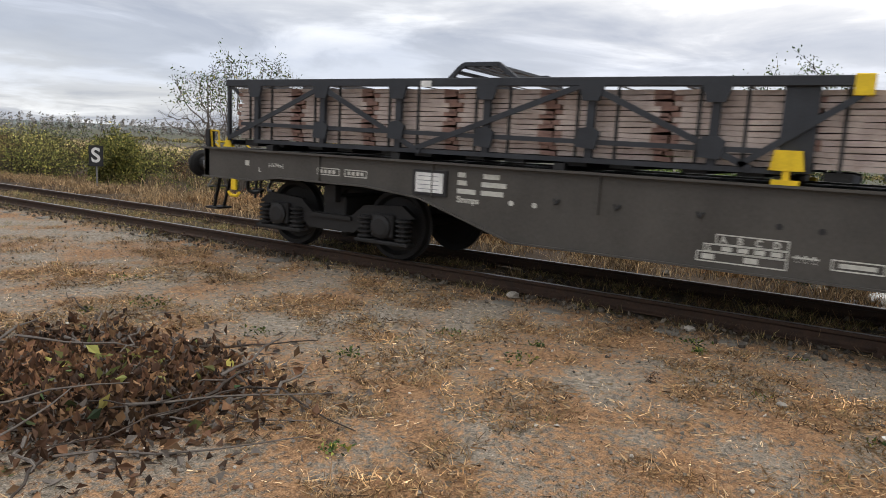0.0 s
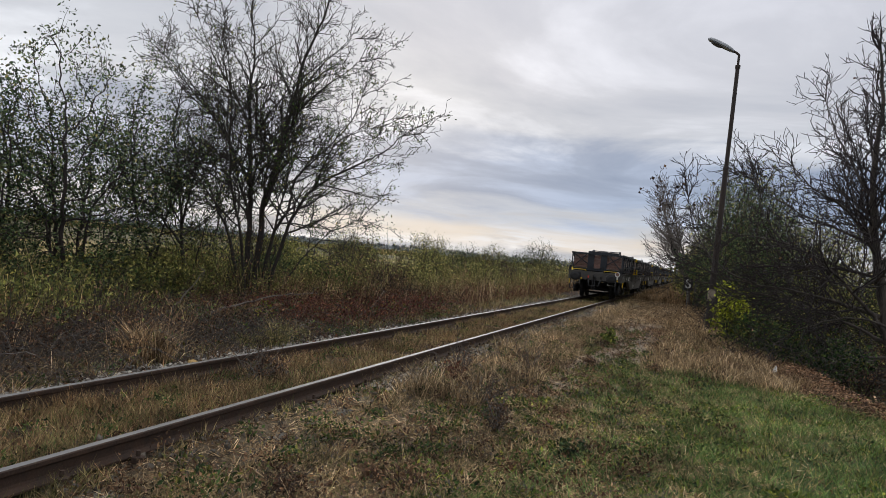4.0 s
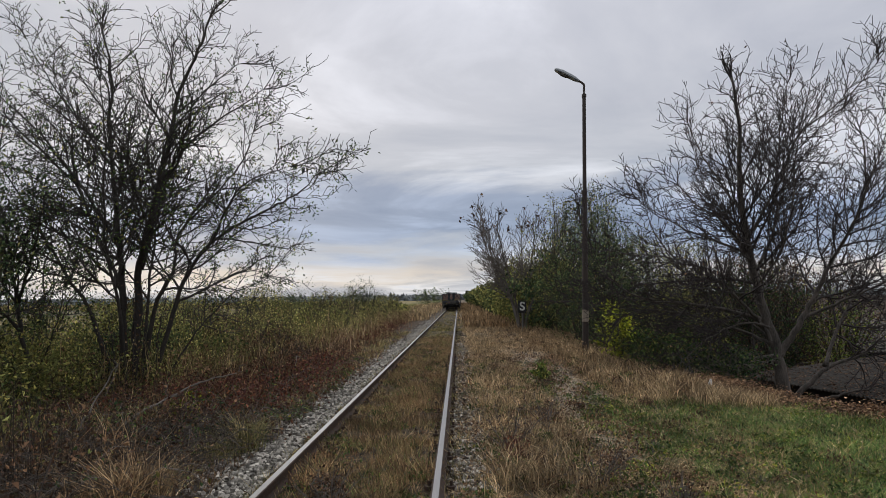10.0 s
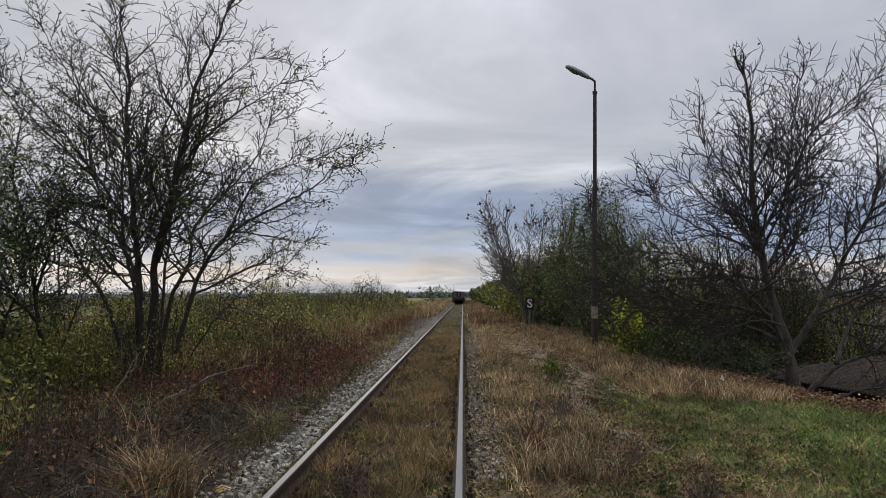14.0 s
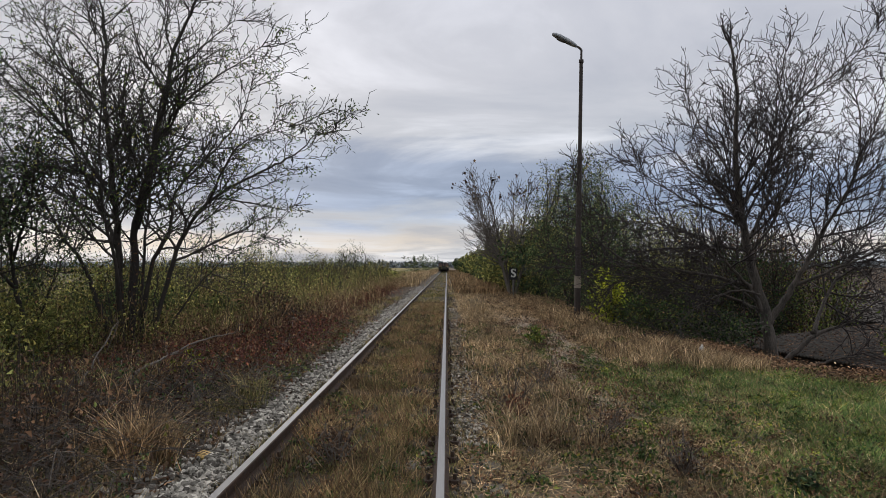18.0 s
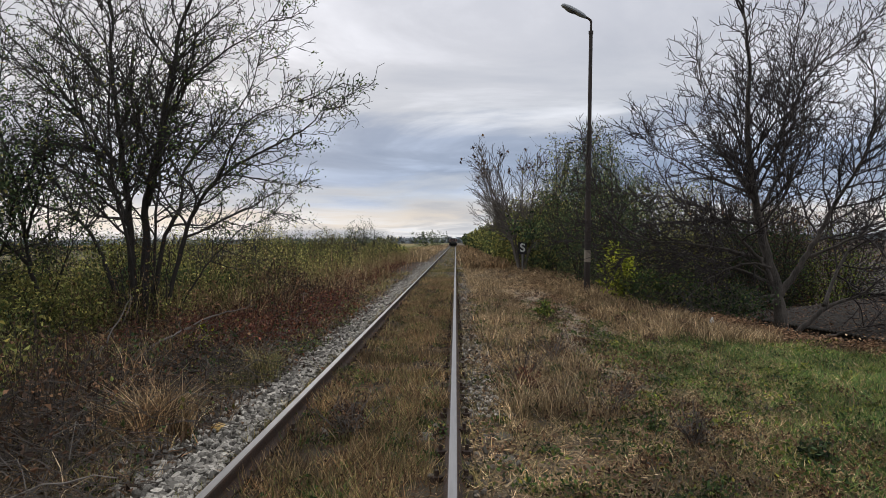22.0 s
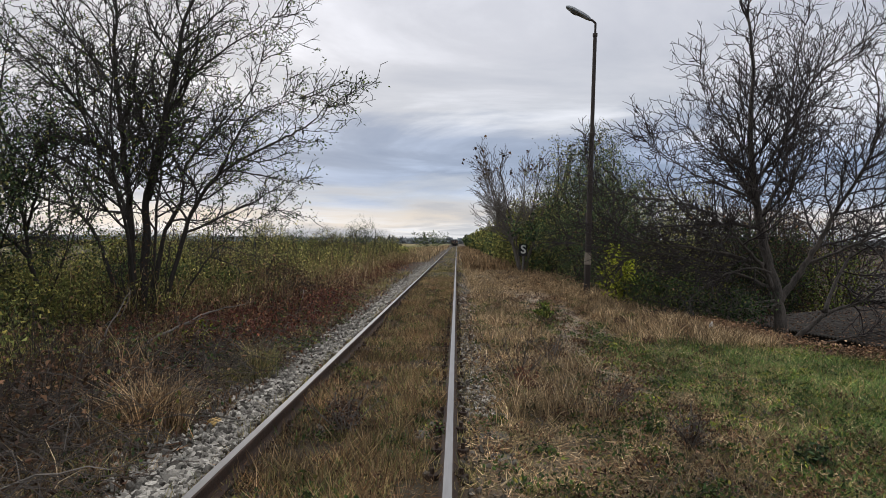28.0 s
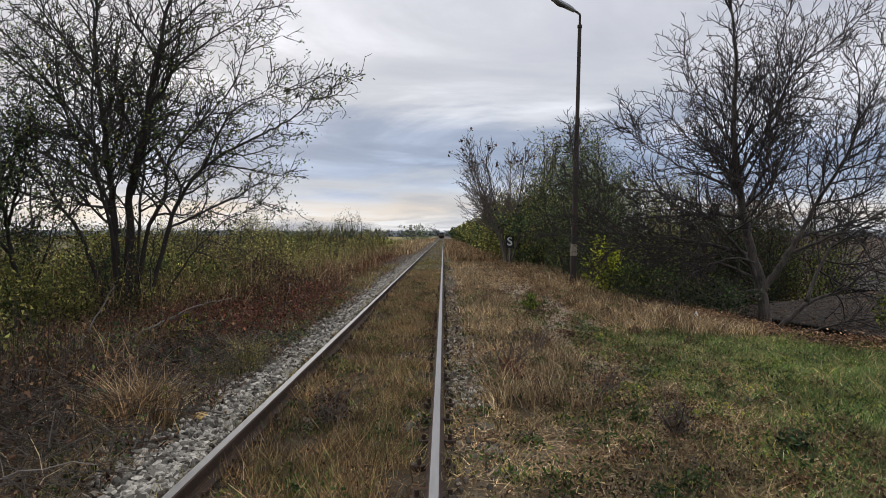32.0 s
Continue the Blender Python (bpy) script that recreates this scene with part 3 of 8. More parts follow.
def ground_material():
    m, nt, b = shader("ground_earth_grass", 0.95, 0, 0.2)
    c = nt.nodes.new("ShaderNodeTexCoord")
    s = nt.nodes.new("ShaderNodeSeparateXYZ")
    nt.links.new(c.outputs["Object"], s.inputs[0])
    n_big, n_mid, n_fine = noise_of(nt, 0.25, 4, 0.6), noise_of(nt, 1.3, 5, 0.62), noise_of(nt, 22, 4, 0.65)
    n_tiny = noise_of(nt, 90, 2, 0.6)
    wob = maths(nt, "ADD", maths(nt, "MULTIPLY", maths(nt, "SUBTRACT", n_big, 0.5), 5.0), maths(nt, "MULTIPLY", maths(nt, "SUBTRACT", n_mid, 0.5), 3.0))
    X = maths(nt, "ADD", s.outputs[0], maths(nt, "MULTIPLY", wob, 0.35))
    Y = maths(nt, "ADD", s.outputs[1], maths(nt, "MULTIPLY", wob, 0.55))
    Xs = maths(nt, "ADD", s.outputs[0], maths(nt, "MULTIPLY", maths(nt, "SUBTRACT", n_mid, 0.5), 0.5))

    def between(v, a, b2, c2=None, d=None):
        r = nt.nodes.new("ShaderNodeMapRange")
        r.interpolation_type = "SMOOTHSTEP"
        nt.links.new(v, r.inputs[0])
        for i, q in enumerate((a, b2, 0.0, 1.0)):
            r.inputs[i + 1].default_value = q
        if c2 is None:
            return r.outputs[0]
        return maths(nt, "MULTIPLY", r.outputs[0], between(v, c2, d))

    def tone(stops, fac):
        r = ramp(nt, stops)
        nt.links.new(fac, r.inputs[0])
        return r.outputs[0]

    mid_fine = maths(nt, "ADD", maths(nt, "MULTIPLY", n_mid, 0.55), maths(nt, "MULTIPLY", n_fine, 0.45))
    dry = tone([(0.34, (0.035, 0.027, 0.018)), (0.5, (0.105, 0.08, 0.052)), (0.66, (0.22, 0.17, 0.115))], mid_fine)
    # gravel yard: pale grit with rusty, dry growth
    grit = tone([(0.36, (0.05, 0.041, 0.032)), (0.48, (0.175, 0.15, 0.12)), (0.55, (0.25, 0.22, 0.18)), (0.66, (0.46, 0.42, 0.355))], maths(nt, "ADD", maths(nt, "MULTIPLY", n_fine, 0.55), maths(nt, "MULTIPLY", n_tiny, 0.45)))
    rust = tone([(0.36, (0.06, 0.031, 0.017)), (0.5, (0.20, 0.112, 0.058)), (0.64, (0.40, 0.24, 0.13))], maths(nt, "ADD", maths(nt, "MULTIPLY", n_fine, 0.5), maths(nt, "MULTIPLY", n_tiny, 0.5)))
    yard = mix(nt, grit, rust, between(maths(nt, "ADD", maths(nt, "ADD", n_mid, maths(nt, "MULTIPLY", maths(nt, "SUBTRACT", n_fine, 0.5), 0.9)), maths(nt, "MULTIPLY", maths(nt, "SUBTRACT", n_big, 0.5), 0.7)), 0.42, 0.62))
    lawn = tone([(0.3, (0.022, 0.036, 0.012)), (0.5, (0.055, 0.085, 0.026)), (0.7, (0.13, 0.125, 0.055))], mid_fine)
    litter = tone([(0.3, (0.018, 0.013, 0.010)), (0.5, (0.05, 0.034, 0.022)), (0.7, (0.12, 0.085, 0.055))], mid_fine)
    stones = tone([(0.40, (0.022, 0.019, 0.016)), (0.60, (0.095, 0.085, 0.074))], maths(nt, "ADD", maths(nt, "MULTIPLY", n_fine, 0.6), maths(nt, "MULTIPLY", n_tiny, 0.4)))
    col = dry
    col = mix(nt, col, yard, maths(nt, "MULTIPLY", between(Y, 3.7, 2.2), between(Xs, 0.85, 1.15)))
    path_m = maths(nt, "MULTIPLY", between(Xs, 2.4, 2.8, 4.0, 3.5), between(s.outputs[1], 9.0, 11.0, 30.0, 24.0))
    col = mix(nt, col, tone([(0.3, (0.13, 0.105, 0.078)), (0.7, (0.33, 0.275, 0.215))], mid_fine), maths(nt, "MULTIPLY", path_m, 0.9))
    col = mix(nt, col, lawn, maths(nt, "MULTIPLY", between(X, 2.4, 3.6), between(Y, 3.0, 4.4, 15.6, 13.6)))
    col = mix(nt, col, litter, maths(nt, "MULTIPLY", between(X, 4.6, 6.0), between(Y, 14.0, 15.6)))
    col = mix(nt, col, stones, between(Xs, -1.5, -1.3, -0.9, -1.1))
    col = mix(nt, col, litter, between(Xs, -1.35, -1.6))
    col = mix(nt, col, tone([(0.3, (0.026, 0.02, 0.013)), (0.55, (0.065, 0.05, 0.032)), (0.75, (0.13, 0.10, 0.068))], mid_fine), between(Xs, -1.05, -0.9, 1.0, 0.85))
    col = mix(nt, col, tone([(0.3, (0.03, 0.034, 0.012)), (0.5, (0.085, 0.09, 0.028)), (0.7, (0.17, 0.15, 0.05))], mid_fine), maths(nt, "MULTIPLY", between(Xs, -3.8, -5.2), between(s.outputs[1], -6.0, -2.0)))
    # open fields past the bushes
    strips = tone([(0.0, (0.12, 0.11, 0.05)), (0.22, (0.17, 0.16, 0.06)), (0.32, (0.34, 0.26, 0.11)), (0.60, (0.38, 0.29, 0.13)), (0.75, (0.10, 0.08, 0.05)), (1.0, (0.085, 0.085, 0.06))],
                  maths(nt, "ADD", maths(nt, "DIVIDE", maths(nt, "MULTIPLY", s.outputs[0], -1.0), 90.0), maths(nt, "MULTIPLY", maths(nt, "SUBTRACT", n_big, 0.5), 0.06), True))
    strips = mix(nt, strips, tone([(0.3, (0.7, 0.7, 0.7)), (0.7, (1.2, 1.2, 1.2))], n_mid), 1.0, "MULTIPLY")
    col = mix(nt, col, strips, between(X, -9.0, -16.0))
    meadow = tone([(0.3, (0.05, 0.05, 0.018)), (0.7, (0.16, 0.13, 0.05))], n_big)
    col = mix(nt, col, mix(nt, meadow, strips, 0.35), maths(nt, "MULTIPLY", between(s.outputs[1], 30.0, 60.0), between(X, -4.0, -7.0)))
    sq = maths(nt, "ADD", maths(nt, "MULTIPLY", s.outputs[0], s.outputs[0]), maths(nt, "MULTIPLY", s.outputs[1], s.outputs[1]))
    woods = tone([(0.3, (0.07, 0.085, 0.085)), (0.7, (0.13, 0.14, 0.13))], noise_of(nt, 0.02, 5, 0.7))
    col = mix(nt, col, woods, between(maths(nt, "POWER", sq, 0.5), 900.0, 1300.0))
    nt.links.new(col, b.inputs["Base Color"])
    bump(nt, b, maths(nt, "ADD", n_fine, maths(nt, "MULTIPLY", n_tiny, 0.5)), 0.6, 0.03)
    return m


ground = new("ground", raw("ground", np.stack([GX.ravel(), GY.ravel(), ground_z(GX, GY).ravel()], 1), quads, ground_material(), True))
tagged(ground, "autumn ground of gravel, dry grass, lawn and far fields", "ground", kind="structure")

# ---- track ----
RAIL_Y0, RAIL_Y1 = -160.0, 900.0


def rail_mesh():
    prof = [(-0.064, -0.155), (0.064, -0.155), (0.064, -0.142), (0.018, -0.125), (0.009, -0.11), (0.009, -0.052), (0.034, -0.036), (0.036, -0.008), (0.028, -0.0005),
            (-0.028, -0.0005), (-0.036, -0.008), (-0.034, -0.036), (-0.009, -0.052), (-0.009, -0.11), (-0.018, -0.125), (-0.064, -0.142)]
    ys = np.concatenate([np.arange(RAIL_Y0, 60, 2.0), np.arange(60, RAIL_Y1, 20.0), [RAIL_Y1]])
    n = len(prof)
    v = np.array([(x, y, z) for y in ys for x, z in prof])
    f = [(k * n + i, k * n + (i + 1) % n, (k + 1) * n + (i + 1) % n, (k + 1) * n + i) for k in range(len(ys) - 1) for i in range(n)]
    f = np.array(f)
    row = np.arange(len(f)) % n
    groups = (("rail_foot", (0, 1, 2, 14, 15), RAIL_SIDE), ("rail_web", (3, 4, 5, 11, 12, 13), RAIL_SIDE), ("rail_head", (6, 7, 9, 10), RAIL_SIDE), ("running_surface", (8,), RAIL_TOP))
    return [(nm, raw(nm, v, f[np.isin(row, rows)], mat)) for nm, rows, mat in groups]


rail_parts = rail_mesh()
for x in (-0.755, 0.755):
    r = thing("rail", (x, 0, 0), "rusty steel rail with a worn shiny head", "rail", "rails of the track")
    for nm, me in rail_parts:
        part(nm, me, None, r, "worn shiny steel" if nm == "running_surface" else "")
me_sl = mesh_of("sleeper", boxes((-1.28, -0.125, -0.35, 1.28, 0.125, -0.19), bevel=0.015), SLEEPER)
rng = np.random.default_rng(5)
me_clip = mesh_of("rail_clip", lathe(bmesh.new(), [(0.048, -0.17), (0.045, -0.13), (0.017, -0.125), (0.016, -0.085)], 6), RAIL_SIDE)
y = -30.0
while y < 75:
    sl = thing("sleeper", (rng.normal(0, 0.01), y, rng.uniform(-0.012, 0.004), 0, 0, rng.normal(0, 0.6)), "weathered concrete railway sleeper half buried in soil", "sleeper", "sleepers of the track", mesh=me_sl)
    if -12 < y < 24:
        for x in (-0.86, -0.65, 0.65, 0.86):
            part("rail_clip", me_clip, None, sl).location = (x, 0, 0)
    y += 0.6

# ---- train ----
TRAIN_ROWS = [(0, -8.57), (0.6, -1.88), (1, 2.62), (1.5, 8.35), (2, 14.15), (3, 25.2), (5, 46.5), (7, 66.8), (9, 86.5), (13, 125.5), (19, 183.0), (25, 241.0), (32, 308.0)]
PITCH, LONG = 18.65, 17.4
moving = []          # things that ride on the train, with their place along it


def side_sill(s):
    bm = bmesh.new()
    L = LONG
    half = [(0, 0.90), (1.0, 0.90), (1.5, 0.965), (3.0, 0.965), (3.8, 0.895), (5.06, 0.50)]
    low = half + [(L - y, z) for y, z in half[::-1]]
    plate(bm, low + [(L, 1.30), (0, 1.30)], s * 1.285, s * 1.30)
    # flanges: top and along the bottom edge
    box(bm, min(s * 1.20, s * 1.36), 0, 1.30, max(s * 1.20, s * 1.36), L, 1.325)
    for (y0, z0), (y1, z1) in zip(low, low[1:]):
        bar(bm, (s * 1.27, y0, z0), (s * 1.27, y1, z1), 0.14, 0.02)
    for yy in (2.25, 4.0, 6.0, L / 2, L - 6.0, L - 4.0, L - 2.25):
        box(bm, min(s * 1.30, s * 1.335), yy - 0.008, 0.97 if (yy < 3.5 or yy > L - 3.5) else 0.9, max(s * 1.30, s * 1.335), yy + 0.008, 1.30)
    return bm


def letters(parent, text, x, y, z, size, s, mat=LETTER):
    """Words in the built-in font on a side sill that faces x."""
    cu = bpy.data.curves.new("lettering", "FONT")
    cu.body, cu.size, cu.extrude, cu.resolution_u, cu.offset = text, size, 0.0, 3, size * 0.035
    tmp = bpy.data.objects.new("tmp", cu)
    scene.collection.objects.link(tmp)
    me = bpy.data.meshes.new_from_object(tmp.evaluated_get(bpy.context.evaluated_depsgraph_get()))
    bpy.data.objects.remove(tmp)
    me.materials.clear()
    me.materials.append(mat)
    ob = part("lettering", me, mat, parent, "white stencilled lettering")
    ob.matrix_local = Matrix.Translation((x, y, z)) @ (Matrix(((0, 0, 1, 0), (1, 0, 0, 0), (0, 1, 0, 0), (0, 0, 0, 1))) if s > 0 else Matrix(((0, 0, -1, 0), (-1, 0, 0, 0), (0, 1, 0, 0), (0, 0, 0, 1))))
    return ob


def wheelset_mesh():
    bm = bmesh.new()
    for s in (-1, 1):
        prof = [(0.05, s * 0.66), (0.12, s * 0.675), (0.36, s * 0.70), (0.40, s * 0.675), (0.485, s * 0.672), (0.487, s * 0.695), (0.46, s * 0.71), (0.455, s * 0.805), (0.40, s * 0.808), (0.36, s * 0.745), (0.12, s * 0.765), (0.09, s * 0.80)]
        lathe(bm, prof, 28, "x")
    rod(bm, (-0.98, 0, 0), (0.98, 0, 0), 0.075, sides=12)
    # a dab of chalk that shows the turn
    box(bm, 0.746, 0.14, -0.02, 0.756, 0.34, 0.02)
    return mesh_of("wheelset", bm, WAGON_DARK)


def spring(bm, x, y, z0, z1, r):
    n = 5
    for i in range(n):
        z = z0 + (z1 - z0) * (i + 0.5) / n
        lathe(bm, [(r * 0.82, z - 0.018), (r, z - 0.008), (r, z + 0.008), (r * 0.82, z + 0.018)], 12, "z", Matrix.Translation((x, y, 0)))
    rod(bm, (x, y, z0), (x, y, z1), r * 0.6, sides=8)


def make_bogie(wagon, yc, wheel):
    for s in (-1, 1):
        bm = bmesh.new()
        out = [(-1.35, 0.60), (-1.15, 0.74), (-0.55, 0.70), (-0.30, 0.50), (0.30, 0.50), (0.55, 0.70), (1.15, 0.74), (1.35, 0.60), (1.15, 0.56), (0.70, 0.55), (0.38, 0.32), (-0.38, 0.32), (-0.70, 0.55), (-1.15, 0.56)]
        plate(bm, [(yc + a, b) for a, b in out], s * 0.98, s * 1.06)
        box(bm, min(s * 0.94, s * 1.10), yc - 0.36, 0.48, max(s * 0.94, s * 1.10), yc + 0.36, 0.53)
        box(bm, min(s * 0.98, s * 1.10), yc - 0.10, 0.70, max(s * 0.98, s * 1.10), yc + 0.10, 0.92)
        part("bogie_side_frame", bm, WAGON_DARK, wagon)
        for a in (-0.9, 0.9):
            bm = bmesh.new()
            box(bm, min(s * 0.96, s * 1.14), yc + a - 0.17, 0.32, max(s * 0.96, s * 1.14), yc + a + 0.17, 0.62, 0.02)
            lathe(bm, [(0.15, s * 1.13), (0.15, s * 1.17), (0.10, s * 1.19)], 14, "x", Matrix.Translation((0, yc + a, 0.46)))
            box(bm, min(s * 0.98, s * 1.16), yc + a - 0.42, 0.235, max(s * 0.98, s * 1.16), yc + a + 0.42, 0.285, 0.01)
            ax = part("axle_box", bm, WAGON_DARK, wagon)
            for k in (-0.30, 0.30):
                bm = bmesh.new()
                spring(bm, s * 1.07, yc + a + k, 0.285, 0.58, 0.105)
                part("coil_spring", bm, WAGON_DARK, wagon)
    bm = boxes((-1.0, yc - 0.2, 0.5, 1.0, yc + 0.2, 0.78), (-0.8, yc - 0.05, 0.2, 0.8, yc + 0.05, 0.3), bevel=0.02)
    part("bogie_bolster", bm, WAGON_DARK, wagon)
    sets = []
    for a in (-0.9, 0.9):
        w = part("wheelset", wheel, None, wagon)
        w.matrix_local = pose(0, yc + a, 0.46)
        sets.append(w)
    return sets


def make_end(wagon, y, d):
    """Headstock, buffers, coupling, hoses, handrails and steps; d is -1 at the tail, 1 at the other end."""
    part("headstock", boxes((-1.30, min(y, y - d * 0.12), 0.90, 1.30, max(y, y - d * 0.12), 1.325), bevel=0.01), WAGON, wagon)
    for s in (-1, 1):
        x = s * 0.875
        bm = bmesh.new()
        lathe(bm, [(0.15, y), (0.15, y + d * 0.06), (0.125, y + d * 0.07), (0.125, y + d * 0.36), (0.105, y + d * 0.37), (0.105, y + d * 0.54)], 18, "y", Matrix.Translation((x, 0, 1.05)))
        box(bm, x - 0.2, min(y, y + d * 0.03), 0.87, x + 0.2, max(y, y + d * 0.03), 1.24, 0.01)
        buf = part("buffer", bm, WAGON_DARK, wagon)
        bm = bmesh.new()
        lathe(bm, [(0.20, y + d * 0.54), (0.26, y + d * 0.56), (0.265, y + d * 0.59), (0.15, y + d * 0.625)], 24, "y", Matrix.Translation((x, 0, 1.05)) @ Matrix.Diagonal((0.92, 1, 0.78, 1)))
        part("buffer_head", bm, WAGON_DARK, buf)
        bm = bmesh.new()
        lathe(bm, [(0.108, y + d * 0.365), (0.132, y + d * 0.37), (0.132, y + d * 0.385), (0.108, y + d * 0.39)], 18, "y", Matrix.Translation((x, 0, 1.05)))
        part("buffer_ring", bm, LAMP_GREY, buf)
        # shunter's handle and step below
        bm = tube(bmesh.new(), [(x - 0.17, y + d * 0.10, 0.90), (x - 0.20, y + d * 0.22, 0.72), (x + 0.18, y + d * 0.22, 0.72), (x + 0.15, y + d * 0.10, 0.90)], 0.014)
        part("shunting_handle", bm, GALV, wagon, "bare steel shunter's handle")
        bm = bmesh.new()
        bar(bm, (s * 1.22, y - d * 0.25, 0.92), (s * 1.20, y - d * 0.10, 0.45), 0.05, 0.02)
        bar(bm, (s * 1.02, y - d * 0.25, 0.92), (s * 1.02, y - d * 0.10, 0.45), 0.05, 0.02)
        box(bm, min(s * 0.98, s * 1.26), y - d * 0.10 - 0.12, 0.42, max(s * 0.98, s * 1.26), y - d * 0.10 + 0.12, 0.45)
        part("step", bm, WAGON_DARK, wagon)
        bm = tube(bmesh.new(), [(s * 1.24, y - d * 0.10, 1.32), (s * 1.26, y - d * 0.10, 1.56), (s * 1.26, y - d * 0.26, 1.56), (s * 1.24, y - d * 0.26, 1.32)], 0.012)
        part("handrail", bm, YELLOW, wagon, "yellow painted handrail")
        bm = tube(bmesh.new(), [(s * 0.45, y - d * 0.02, 1.32), (s * 0.45, y + d * 0.10, 1.40), (s * 1.05, y + d * 0.10, 1.40), (s * 1.05, y - d * 0.02, 1.32)], 0.014)
        part("handrail", bm, YELLOW, wagon, "yellow painted handrail")
        part("paint_mark", boxes((x + 0.12, y + d * 0.004, 0.93, x + 0.27, y + d * 0.008, 1.0)), YELLOW, wagon, "yellow paint mark")
    # hook and screw coupling
    bm = bmesh.new()
    box(bm, -0.07, min(y, y + d * 0.22), 0.98, 0.07, max(y, y + d * 0.22), 1.10, 0.02)
    tube(bm, [(0, y + d * 0.22, 1.02), (0, y + d * 0.34, 1.06), (0, y + d * 0.37, 1.14), (0, y + d * 0.30, 1.18)], 0.035)
    hook = part("draw_hook", bm, WAGON_DARK, wagon)
    bm = bmesh.new()
    for x in (-0.05, 0.05):
        tube(bm, [(x, y + d * 0.20, 1.0), (x, y + d * 0.26, 0.72), (x * 1.3, y + d * 0.26, 0.50)], 0.022)
    rod(bm, (-0.10, y + d * 0.26, 0.62), (0.10, y + d * 0.26, 0.62), 0.035)
    part("screw_coupling", bm, WAGON_DARK, hook)
    for x in (-0.30, 0.32):
        pts = [Vector((x, y + d * (0.05 + 0.20 * math.sin(t * 3.1)), 0.98 - 0.38 * math.sin(t * 1.9))) + Vector((t * 0.16 * (1 if x < 0 else -1), 0, 0)) for t in (0, 0.2, 0.4, 0.6, 0.8, 1.0)]
        part("brake_hose", tube(bmesh.new(), pts, 0.028), BLACK, wagon)
        part("brake_cock", boxes((x - 0.03, y + d * 0.02, 1.0, x + 0.03, y + d * 0.09, 1.12) if d > 0 else (x - 0.03, y - 0.09, 1.0, x + 0.03, y - 0.02, 1.12)), RED if x < 0 else WAGON_DARK, wagon)


